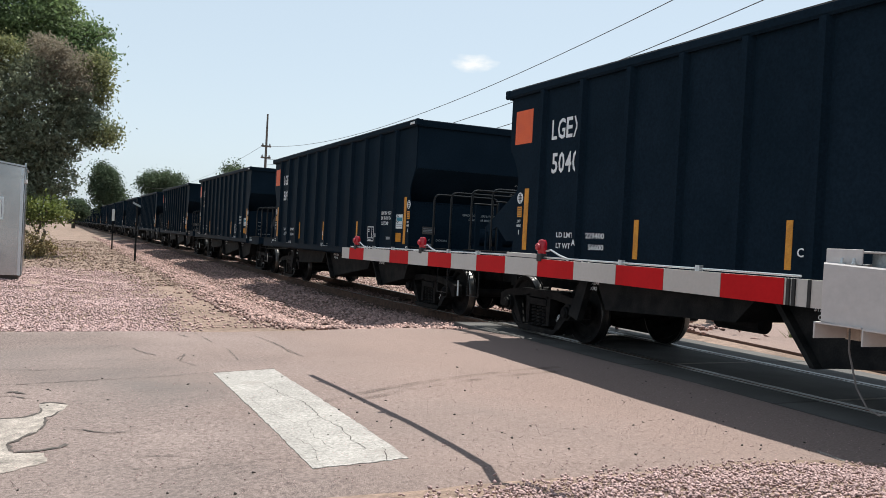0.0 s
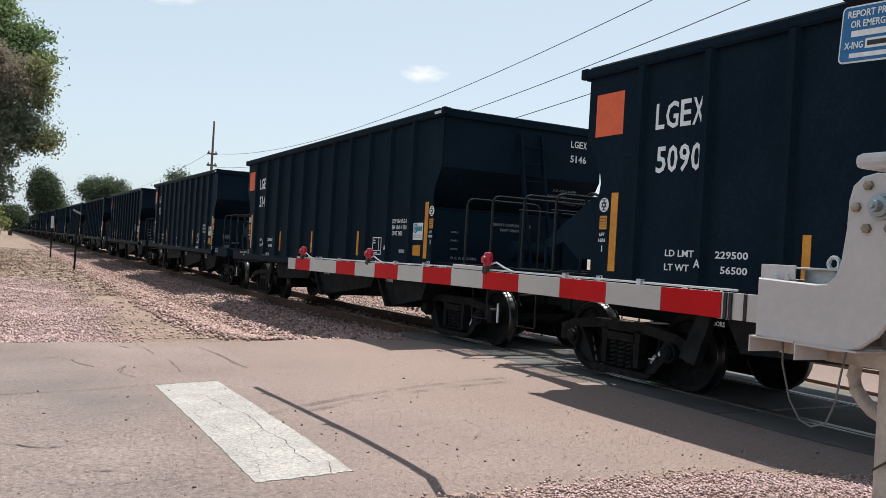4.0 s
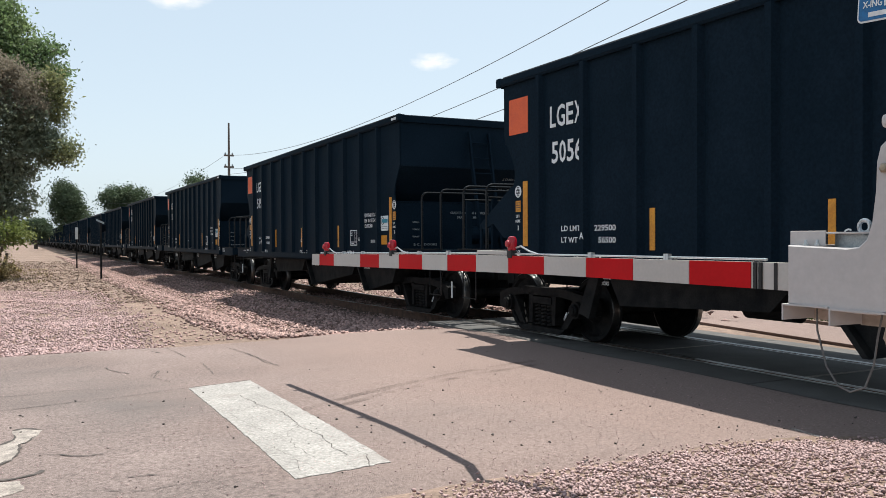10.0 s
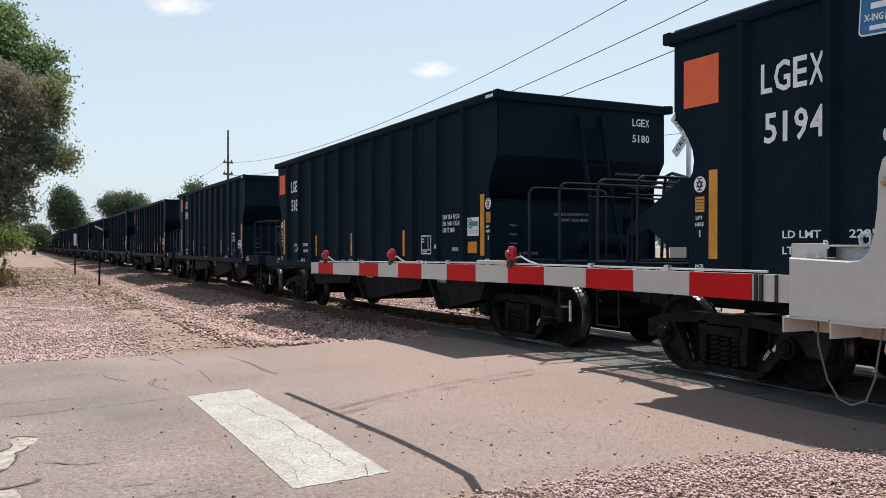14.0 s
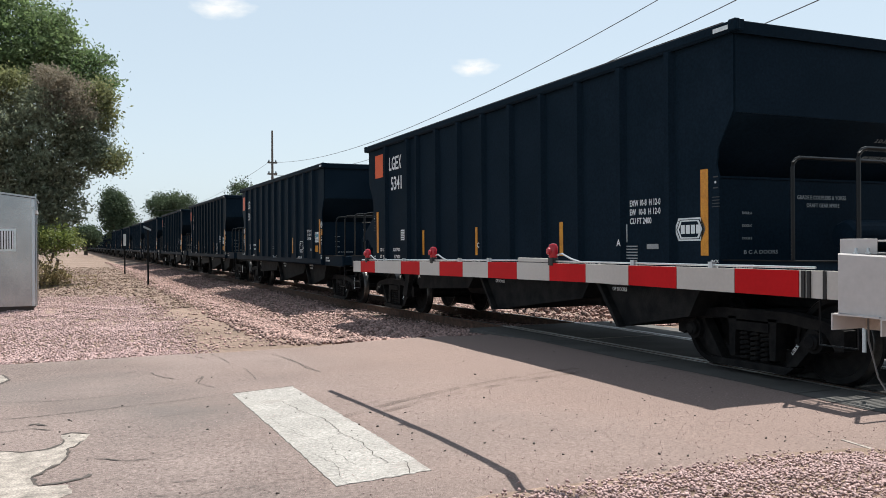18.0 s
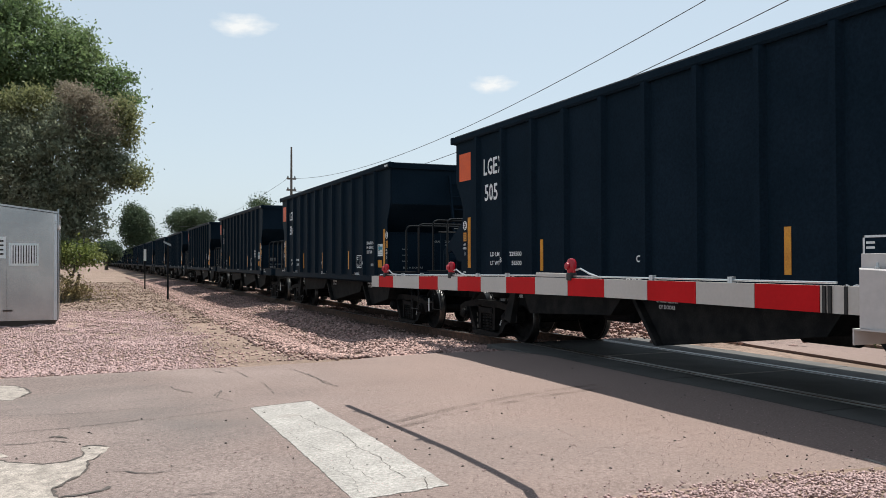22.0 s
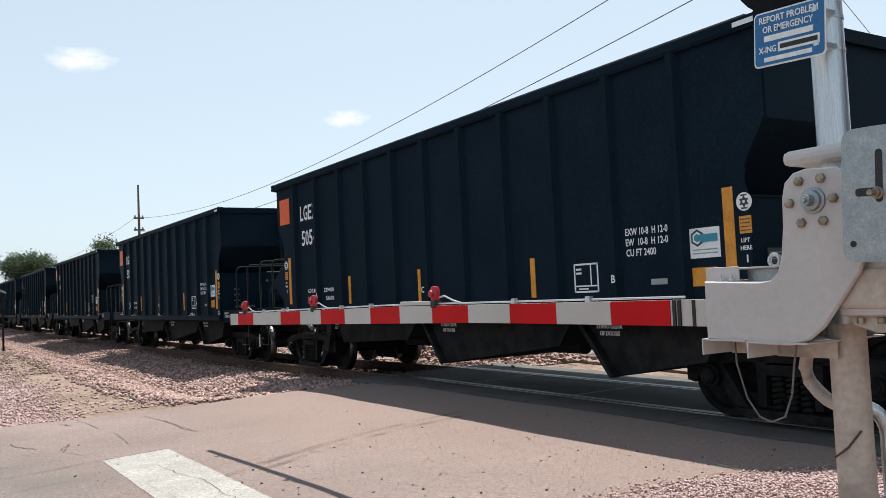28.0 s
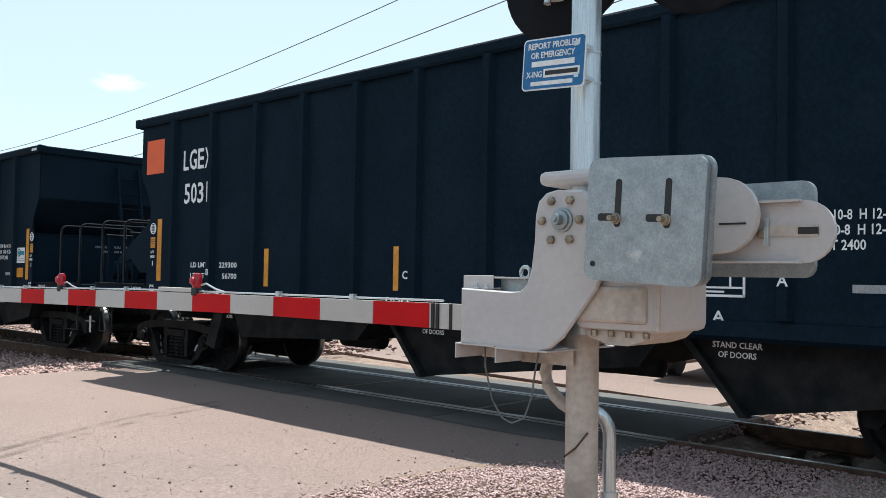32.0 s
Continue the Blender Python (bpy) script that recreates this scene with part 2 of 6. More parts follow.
DUSTPOST = mat("dusty_aluminium_post", (0.40, 0.345, 0.30), (0.49, 0.425, 0.375), rough=0.6, metal=0.3, scale=7, fine=40, bump=0.002, c=(0.24, 0.195, 0.165), spots=0.05, over=0.3)
BRASS = mat("tarnished_zinc_bolt", (0.22, 0.18, 0.14), (0.32, 0.27, 0.20), rough=0.45, metal=0.6, scale=30)
RED = mat("red_reflective_sheeting", (0.47, 0.010, 0.014), (0.42, 0.009, 0.012), spec=0.2, rough=0.45, scale=4, over=0.1)
SILVERW = mat("white_reflective_sheeting", (0.42, 0.395, 0.375), (0.455, 0.43, 0.41), rough=0.4, scale=3, over=0.08)
LAMPRED = glow("red_gate_lamp_lens", (0.30, 0.008, 0.018), 0.05)
RUBBER = mat("black_rubber", (0.012, 0.012, 0.013), (0.02, 0.02, 0.02), rough=0.6)
DISC = mat("matt_black_signal_disc", (0.006, 0.007, 0.009), (0.010, 0.011, 0.014), rough=0.6, spec=0.2)
BLUE = mat("blue_sign_sheeting", (0.007, 0.110, 0.285), (0.010, 0.125, 0.32), rough=0.35, scale=7)
STEELSHED = mat("galvanised_shed_sheet", (0.33, 0.345, 0.355), (0.43, 0.44, 0.445), rough=0.24, metal=0.95, scale=1.3, fine=25, bump=0.0012, c=(0.47, 0.44, 0.40), spots=0.0, over=0.12)
SHEDDARK = mat("dark_skid", (0.05, 0.035, 0.03), (0.08, 0.06, 0.05), rough=0.8)
BARK = mat("tree_bark", (0.09, 0.07, 0.055), (0.15, 0.12, 0.09), rough=0.95, scale=8, bump=0.01, stretch=(3, 3, 0.6))
LEAFG = mat("green_leaves", (0.1058, 0.1656, 0.07056), (0.1736, 0.2334, 0.1031), rough=0.65, scale=0.5, through=0.5, vary=0.4)
LEAFD = mat("dull_olive_leaves", (0.168, 0.200, 0.136), (0.250, 0.262, 0.185), rough=0.7, scale=0.45, through=0.5, vary=0.4)
TWIG = mat("dry_brown_twigs", (0.21, 0.19, 0.145), (0.27, 0.235, 0.18), rough=0.85, scale=0.6, vary=0.3, through=0.45)
# yellower leaf colour that carries the sunlight on the olive tree's outer clumps
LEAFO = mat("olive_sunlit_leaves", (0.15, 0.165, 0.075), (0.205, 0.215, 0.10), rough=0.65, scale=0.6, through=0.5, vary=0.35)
LEAFY = mat("yellow_green_shrub_leaves", (0.144, 0.1824, 0.048), (0.2112, 0.2304, 0.0768), rough=0.65, scale=0.7, through=0.4, vary=0.35)
LEAFF = mat("hazy_far_leaves", (0.050, 0.076, 0.042), (0.082, 0.115, 0.060), rough=0.8, scale=0.25, through=0.25, vary=0.3)
GRASSD = mat("dry_grass", (0.23, 0.19, 0.085), (0.32, 0.25, 0.125), rough=0.9, scale=2, vary=0.35)
GRASSG = mat("green_verge_grass", (0.06, 0.096, 0.021), (0.102, 0.132, 0.036), rough=0.9, scale=2, vary=0.35)
POLEW = mat("grey_utility_pole_wood", (0.10, 0.085, 0.075), (0.16, 0.14, 0.12), rough=0.9, scale=5, stretch=(6, 6, 0.5))
CABLE = mat("weathered_cable", (0.11, 0.11, 0.112), (0.15, 0.15, 0.15), rough=0.6)
def faint(name, color, amount):
    """A thin smear that shows the surface under it."""
    m = mat(name, color, rough=0.95, scale=9, spec=0.1)
    nt = m.node_tree
    N, L = nt.nodes.new, nt.links.new
    n1, mr, tr, mx, tc = N("ShaderNodeTexNoise"), N("ShaderNodeMapRange"), N("ShaderNodeBsdfTransparent"), N("ShaderNodeMixShader"), N("ShaderNodeTexCoord")
    n1.inputs["Scale"].default_value, n1.inputs["Detail"].default_value = 3.0, 8
    mr.inputs[1].default_value, mr.inputs[2].default_value, mr.inputs[4].default_value = 0.38, 0.72, amount
    L(tc.outputs["Object"], n1.inputs["Vector"]), L(n1.outputs[0], mr.inputs[0]), L(mr.outputs[0], mx.inputs[0])
    L(tr.outputs[0], mx.inputs[1]), L(nt.nodes["Principled BSDF"].outputs[0], mx.inputs[2]), L(mx.outputs[0], nt.nodes["Material Output"].inputs[0])
    return m


TYRE = faint("tyre_smear", (0.07, 0.055, 0.047), 0.34)
CARWHITE = mat("white_car_paint", (0.75, 0.76, 0.78), (0.78, 0.79, 0.80), rough=0.2, scale=2)
GLASS = mat("dark_car_glass", (0.02, 0.025, 0.03), (0.03, 0.035, 0.04), rough=0.08)
WALLP = mat("pale_house_siding", (0.335, 0.305, 0.272), (0.355, 0.324, 0.288), rough=0.8, scale=1.5, stretch=(1, 1, 4))
ROOFR = mat("dark_grey_shingles", (0.05, 0.048, 0.045), (0.08, 0.075, 0.07), rough=0.85, scale=3)


# ---- mesh helpers ----
def box(bm, x0, x1, y0, y1, z0, z1, bevel=0.0):
    m = Matrix.Translation(((x0 + x1) / 2, (y0 + y1) / 2, (z0 + z1) / 2)) @ Matrix.Diagonal((abs(x1 - x0), abs(y1 - y0), abs(z1 - z0), 1))
    vs = bmesh.ops.create_cube(bm, size=1, matrix=m)["verts"]
    if bevel:
        es = list({e for v in vs for e in v.link_edges})
        bmesh.ops.bevel(bm, geom=es, offset=bevel, segments=2, affect="EDGES", profile=0.5)
    return bm


def cyl(bm, p0, p1, r, seg=12, r2=None):
    p0, p1 = Vector(p0), Vector(p1)
    d = p1 - p0
    m = Matrix.Translation((p0 + p1) / 2) @ d.to_track_quat("Z", "Y").to_matrix().to_4x4()
    bmesh.ops.create_cone(bm, cap_ends=True, segments=seg, radius1=r, radius2=r if r2 is None else r2, depth=d.length, matrix=m)
    return bm


def prism(bm, poly, axis, a, b):
    """Extrude a 2D outline along an axis: 'x' takes (y, z), 'y' takes (x, z), 'z' takes (x, y)."""
    put = {"x": lambda p, h: (h, p[0], p[1]), "y": lambda p, h: (p[0], h, p[1]), "z": lambda p, h: (p[0], p[1], h)}[axis]
    lo, hi = [bm.verts.new(put(p, a)) for p in poly], [bm.verts.new(put(p, b)) for p in poly]
    bm.faces.new(lo), bm.faces.new(hi[::-1])
    n = len(poly)
    for i in range(n):
        bm.faces.new((lo[i], hi[i], hi[(i + 1) % n], lo[(i + 1) % n]))
    bmesh.ops.recalc_face_normals(bm, faces=bm.faces)
    return bm


def tube(bm, pts, r, seg=8):
    pts = [Vector(p) for p in pts]
    rings = []
    for i, p in enumerate(pts):
        d = (pts[min(i + 1, len(pts) - 1)] - pts[max(i - 1, 0)]).normalized()
        side = d.cross(Vector((0.31, 0.17, 0.93)))
        if side.length < 0.05:
            side = d.cross(Vector((1, 0, 0)))
        side.normalize()
        up = d.cross(side)
        rings.append([bm.verts.new(p + (side * math.cos(a) + up * math.sin(a)) * r) for a in (2 * math.pi * k / seg for k in range(seg))])
    for a, b in zip(rings, rings[1:]):
        for k in range(seg):
            bm.faces.new((a[k], a[(k + 1) % seg], b[(k + 1) % seg], b[k]))
    bm.faces.new(rings[0][::-1]), bm.faces.new(rings[-1])
    bmesh.ops.recalc_face_normals(bm, faces=bm.faces)
    return bm


def lathe(bm, prof, origin, axis, seg=28):
    """Revolve (along, radius) pairs about an axis through origin."""
    q = Vector(axis).to_track_quat("Z", "Y").to_matrix()
    rings = [[bm.verts.new(Vector(origin) + q @ Vector((r * math.cos(t), r * math.sin(t), h))) for t in (2 * math.pi * k / seg for k in range(seg))] for h, r in prof]
    fs = []
    for a, b in zip(rings, rings[1:]):
        for k in range(seg):
            fs.append(bm.faces.new((a[k], a[(k + 1) % seg], b[(k + 1) % seg], b[k])))
    bm.faces.new(rings[0][::-1]), bm.faces.new(rings[-1])
    return fs


def smooth(me, angle=0.6):
    me.polygons.foreach_set("use_smooth", [True] * len(me.polygons))
    me.set_sharp_from_angle(angle=angle)


def part(name, bm, material, parent=None, label="", soft=False):
    me = bpy.data.meshes.new(name)
    bm.to_mesh(me)
    bm.free()
    me.materials.append(material)
    if soft:
        smooth(me)
    ob = new(name, me)
    ob.parent = parent
    if label:
        ob["label"] = label
    return ob


def again(name, ob, m, parent=None):
    """The same mesh at another pose."""
    o = new(name, ob.data)
    o.parent = parent if parent else ob.parent
    o.matrix_basis = m
    if "label" in ob:
        o["label"] = ob["label"]
    return o


def thing(name, label, category, group="", kind="", m=None):
    ob = tagged(new(name), label, category, group, kind)
    if m:
        ob.matrix_basis = m
    return ob


def B():
    return bmesh.new()


TEXTS = {}


def text_mesh(s, size, width=None):
    key = (s, size, width)
    if key not in TEXTS:
        cu = bpy.data.curves.new("writing", "FONT")
        cu.body, cu.size, cu.extrude, cu.resolution_u, cu.offset = s, size, 0.0008, 2, size * 0.016
        ob = bpy.data.objects.new("writing", cu)
        me = bpy.data.meshes.new_from_object(ob)
        bpy.data.objects.remove(ob)
        if width:
            xs = [v.co.x for v in me.vertices]
            k = width / (max(xs) - min(xs))
            lo = min(xs)
            for v in me.vertices:
                v.co.x = (v.co.x - lo) * k
        TEXTS[key] = me
    return TEXTS[key]


SIDE = Matrix(((0, 0, -1, 0), (-1, 0, 0, 0), (0, 1, 0, 0), (0, 0, 0, 1)))
SLOPEF = Matrix(((1, 0, 0, 0), (0, -0.727, -0.687, 0), (0, 0.687, -0.727, 0), (0, 0, 0, 1)))
ENDF = Matrix(((1, 0, 0, 0), (0, 0, -1, 0), (0, 1, 0, 0), (0, 0, 0, 1)))


def text(name, s, size, material, parent, at, face=SIDE, width=None):
    me = text_mesh(s, size, width)
    if not me.materials:
        me.materials.append(material)
    ob = new(name, me)
    ob.parent = parent
    ob.matrix_basis = Matrix.Translation(at) @ face
    return ob


ADVANCE = {"L": 0.56, "G": 0.78, "E": 0.64, "X": 0.66}


def letters(name, s, size, material, parent, at, face, width):
    """Writing with each character a part of its own, spread over the width."""
    total = sum(ADVANCE.get(c, 0.6) for c in s)
    x = 0.0
    for c in s:
        w = ADVANCE.get(c, 0.6) / total * width
        text(name, c, size, material, parent, Vector(at) + face.to_3x3() @ Vector((x + (w * 0.26 if c == "1" else 0.0), 0, 0)), face, width=w * 0.86 if c != "1" else w * 0.30)
        x += w


def raw(name, verts, faces, material, parent=None):
    me = bpy.data.meshes.new(name)
    me.from_pydata(verts, [], faces)
    me.materials.append(material)
    ob = new(name, me)
    ob.parent = parent
    return ob

# ---- ground, road and track ----
T = 7.9
RAILS = (T - 0.75, T + 0.75)
ROAD0, ROAD1 = 4.35, 12.25


def ease(q):
    q = min(1.0, max(0.0, q))
    return q * q * (3 - 2 * q)


def rail_z(y):
    """The track dips a little beyond the crossing."""
    return -0.09 * ease((y - 11.5) / 11)


def ground_z(x, y):
    off = abs(x - T)
    z = -0.05
    if -6 < x < 6.4 and y < 4.9:
        k = (0.3 + 0.7 * ease((x + 0.2) / 1.3)) * min(1.0, (x + 6) / 3) * ease((6.4 - x) / 2.6)
        return z + k * float(np.interp(y, [3.0, 3.4, 3.9, 4.2, 4.55, 4.9], [0.25, 0.235, 0.172, 0.132, 0.06, 0.0])) + 0.015 * noise.noise((x, y, 0.0))
    if y > ROAD1 + 0.6 or y < 3.6:
        k = min(1.0, abs(y - ROAD1) / 3 if y > ROAD1 else abs(3.6 - y) / 0.3)
        if off < 1.9:
            z = -0.05 - 0.13 * k
        elif off < 3.6:
            z = -0.05 - k * (0.13 + 0.17 * (off - 1.9) / 1.7) + 0.02 * k
        elif off < 5.0:
            z = -0.05 - k * 0.28 * (5.0 - off) / 1.4
        z += 0.05 * noise.noise((x * 0.5, y * 0.35, 0.0)) * k + rail_z(y) * ease((6.0 - off) / 3)
        if y < 3.6 and off < 2.6:
            z -= 0.09 * k
        elif 14 < y < 70 and x < 4.4:
            q = ease((y - 14) / 6) * ease((4.4 - x) / 1.5)
            z += q * (0.05 * noise.noise((x * 1.1, y * 0.5, 2.0)) + 0.035 * noise.noise((x * 2.6, y * 1.3, 5.0)))
    return z


def axis_lines(lo, hi, a, b, step):
    mid = list(np.arange(a, b + step / 2, step))
    left, right, d = [], [], step
    x = a
    while x > lo:
        d *= 1.25
        x -= d
        left.append(max(x, lo))
    x, d = b, step
    while x < hi:
        d *= 1.25
        x += d
        right.append(min(x, hi))
    return left[::-1] + mid + right


gx, gy = axis_lines(-1500, 1500, -8, 14, 0.4), axis_lines(-1500, 2500, -2, 60, 0.5)
gv = [(x, y, ground_z(x, y)) for y in gy for x in gx]
nx = len(gx)
gf = [(j * nx + i, j * nx + i + 1, (j + 1) * nx + i + 1, (j + 1) * nx + i) for j in range(len(gy) - 1) for i in range(nx - 1)]
ground = tagged(raw("ground", gv, gf, DIRT), "flat dusty pink dirt ground beside the track", "ground", kind="structure")
smooth(ground.data, 1.5)


def wavy(p0, p1, n, amp, seed):
    rnd = random.Random(seed)
    p0, p1 = Vector((*p0, 0)), Vector((*p1, 0))
    nrm = Vector((-(p1 - p0).y, (p1 - p0).x, 0)).normalized()
    return [tuple((p0 + (p1 - p0) * i / n + nrm * (rnd.uniform(-amp, amp) if 0 < i < n else 0))[:2]) for i in range(n)]


def road_z(x, y):
    """Gentle humps and worn edges of the old road."""
    rise = float(np.interp(y, [4.2, 4.9, 5.6, 6.4, 7.2, 7.9, 8.5], [0.108, 0.106, 0.098, 0.078, 0.050, 0.020, 0.0]))
    hump = rise * ease((x + 0.2) / 1.3) * min(1.0, max(0.0, (5.0 - x) / 1.8))
    far = min(1.0, max(0.0, (y - 11.3) / 1.4))
    return hump - 0.03 * far + (0.010 + 0.014 * ease((x - 2.8) / 1.5)) * noise.noise((x * 0.55, y * 0.55, 3.0))


xs = list(np.linspace(-40, -5, 20)) + list(np.arange(-4.75, 6.2, 0.22)) + [6.36]
rv, rf = [], []
NV = 42
for i, x in enumerate(xs):
    lo = np.interp(x, [-40, 2.2, 6.36], [ROAD0 + 0.1, ROAD0, 3.95]) + 0.09 * noise.noise((x * 2.3, 0.5, 0)) - 0.15
    hi = np.interp(x, [-40, 2.9, 4.3, 6.36], [11.9, 12.25, 12.85, 12.9]) + 0.10 * noise.noise((x * 2.1, 9.5, 0))
    for k in range(NV + 1):
        y = lo + (hi - lo) * k / NV
        rv.append((x, y, road_z(x, y) - (0.06 if k in (0, NV) else 0.0)))
for i in range(len(xs) - 1):
    rf += [(i * (NV + 1) + k, (i + 1) * (NV + 1) + k, (i + 1) * (NV + 1) + k + 1, i * (NV + 1) + k + 1) for k in range(NV)]
road = tagged(raw("road", rv, rf, ASPHALT), "dusty sun-bleached asphalt road with cracks", "road", kind="structure")
smooth(road.data, 1.2)


def drape(ob):
    for v in ob.data.vertices:
        v.co.z += road_z(v.co.x, v.co.y)
    ob.data.update()
    return ob


road_far = tagged(part("road_far_side", prism(B(), wavy((9.62, 4.5), (45, 2.5), 30, 0.04, 5) + [(45, 2.5), (45, 14.6)] + wavy((45, 14.6), (9.62, 13.4), 30, 0.04, 6), "z", -0.25, -0.004), ASPHALT), "dusty asphalt road beyond the track", "road", kind="structure")

# concrete crossing panels
SKEW = radians(0.35)
ALONG = Matrix.Translation((T, 5, 0)) @ Matrix.Rotation(SKEW, 4, "Z") @ Matrix.Translation((-T, -5, 0))
crossing = tagged(new("crossing_surface"), "dark worn concrete panels between and beside the rails", "crossing", kind="structure")
for a, b in ((6.385, RAILS[0] - 0.10), (RAILS[0] + 0.10, RAILS[1] - 0.10), (RAILS[1] + 0.10, 9.6)):
    for k in range(4):
        y0 = 3.75 + k * 2.44
        part("crossing_panel", box(B(), a, b, y0 + 0.01, y0 + 2.43, -0.22, -0.002, 0.012), PANEL, crossing)
for yy in (6.19, 8.63, 11.07):
    part("joint_strip", box(B(), 7.27, 8.53, yy - 0.03, yy + 0.03, -0.01, 0.001, 0.0), CONC, crossing, "pale cement joint strip")
for x in RAILS:
    for d in (-0.075, 0.075):
        part("flangeway_edge", box(B(), x + d - 0.010, x + d + 0.010, 3.75, 13.5, -0.1, 0.004), EDGE, crossing, "worn steel flangeway edge")

for a, b in ((6.385, RAILS[0] - 0.10), (RAILS[0] + 0.10, RAILS[1] - 0.10), (RAILS[1] + 0.10, 9.6)):
    part("end_plate", prism(B(), [(3.55, -0.24), (3.745, -0.24), (3.745, -0.006), (3.70, -0.006)], "x", a, b), RUST, crossing, "rusty sloped steel end plate")

track = tagged(new("railway_track"), "single steel railway track on wooden ties", "track", kind="structure")
for x in RAILS:
    r = part("rail", prism(B(), [(x - 0.07, -0.18), (x + 0.07, -0.18), (x + 0.07, -0.165), (x + 0.012, -0.15), (x + 0.012, -0.045), (x + 0.035, -0.035), (x + 0.035, -0.004), (x + 0.028, 0.004), (x - 0.028, 0.004), (x - 0.035, -0.004), (x - 0.035, -0.035), (x - 0.012, -0.045), (x - 0.012, -0.15), (x - 0.07, -0.165)], "y", -60, 11), RUST, track)
    part("rail_head", box(B(), x - 0.028, x + 0.028, -60, 11, 0.003, 0.008), RAILTOP, track, "polished rail head")
    for y0, y1 in ((11, 13), (13, 15), (15, 17), (17, 19), (19, 21), (21, 23), (23, 560)):
        for ob in (again("rail", r, Matrix()), part("rail_head", box(B(), x - 0.028, x + 0.028, -60, 11, 0.003, 0.008), RAILTOP, track, "polished rail head")):
            ob.data = ob.data.copy()
            for v in ob.data.vertices:
                v.co.y = y0 if v.co.y < 0 else y1
                v.co.z += rail_z(v.co.y)
tie = None
for k in range(150):
    y = 14.0 + k * 0.56 if k < 130 else 3.2 - (k - 130) * 0.56
    if tie is None:
        tie = part("tie", box(B(), T - 1.28, T + 1.28, -0.115, 0.115, -0.36, -0.175, 0.012), WOOD, track)
        tie.matrix_basis = pose(0, y, rail_z(y))
    else:
        again("tie", tie, pose(0, y, rail_z(y), 0, 0, random.uniform(-0.6, 0.6)))
for a, b in ((5.75, 7.02), (7.3, 8.5)):
    for k in range(3):
        w = (b - a) / 3
        part("crossing_plank", box(B(), a + k * w + 0.005, a + (k + 1) * w - 0.005, -0.5, 2.2, -0.18, -0.015, 0.01), PLANK, track, "weathered loose timber plank beside the rail")

crossing.matrix_basis = ALONG
track.matrix_basis = ALONG

# stop bar, bare patches, cracks and painted step shade
NL, NR, FR, FL = (1.252, 4.61), (1.872, 4.69), (1.99, 8.69), (1.335, 8.5)
stop = tagged(part("stop_line", prism(B(), wavy(NL, NR, 20, 0.012, 11) + wavy(NR, FR, 60, 0.006, 12) + wavy(FR, FL, 12, 0.008, 13) + wavy(FL, NL, 60, 0.007, 14), "z", -0.01, 0.004), PAINT), "worn white painted stop line on the road", "road marking", kind="structure")
drape(stop)


def patch(name, pts, material, label, seed, top=0.004, amp=0.05):
    ring = []
    for a, b in zip(pts, pts[1:] + pts[:1]):
        n = max(3, int((Vector(b) - Vector(a)).length / 0.07))
        ring += wavy(a, b, n, amp, seed + len(ring))
    return drape(tagged(part(name, prism(B(), ring, "z", -0.02, top), material), label, "road patch", kind="structure"))


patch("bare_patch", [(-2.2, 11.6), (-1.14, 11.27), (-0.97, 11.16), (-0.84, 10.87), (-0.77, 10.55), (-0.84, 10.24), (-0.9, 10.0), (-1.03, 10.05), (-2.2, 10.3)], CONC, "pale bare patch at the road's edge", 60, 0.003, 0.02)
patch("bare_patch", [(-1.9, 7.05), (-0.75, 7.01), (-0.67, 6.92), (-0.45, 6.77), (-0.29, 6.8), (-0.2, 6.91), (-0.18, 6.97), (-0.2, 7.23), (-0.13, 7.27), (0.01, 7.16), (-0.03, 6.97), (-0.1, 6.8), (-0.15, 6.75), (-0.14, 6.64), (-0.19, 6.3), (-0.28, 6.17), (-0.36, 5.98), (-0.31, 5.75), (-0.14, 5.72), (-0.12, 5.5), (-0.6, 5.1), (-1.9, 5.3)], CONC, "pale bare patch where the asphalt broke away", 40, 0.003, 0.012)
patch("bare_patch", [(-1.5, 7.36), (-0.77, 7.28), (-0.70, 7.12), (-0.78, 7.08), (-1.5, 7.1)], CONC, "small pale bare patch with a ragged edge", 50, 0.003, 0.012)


def crack(pts, w, seed):
    rnd = random.Random(seed)
    line = []
    for a, b in zip(pts, pts[1:]):
        n = max(3, int((Vector(b) - Vector(a)).length / 0.05))
        line += wavy(a, b, n, 0.014, rnd.random())
    line.append(pts[-1])
    bm = B()
    prev = None
    for i, p in enumerate(line):
        h = w * rnd.uniform(0.2, 1.0) * (1 if 0 < i < len(line) - 1 else 0.1)
        d = Vector(line[min(i + 1, len(line) - 1)]) - Vector(line[max(i - 1, 0)])
        nrm = Vector((-d.y, d.x)).normalized() if d.length else Vector((1, 0))
        cur = [bm.verts.new((p[0] + nrm.x * h, p[1] + nrm.y * h, 0.0055)), bm.verts.new((p[0] - nrm.x * h, p[1] - nrm.y * h, 0.0055))]
        if prev:
            bm.faces.new((prev[0], cur[0], cur[1], prev[1]))
        prev = cur
    return drape(part("crack", bm, CRACKDARK, road))


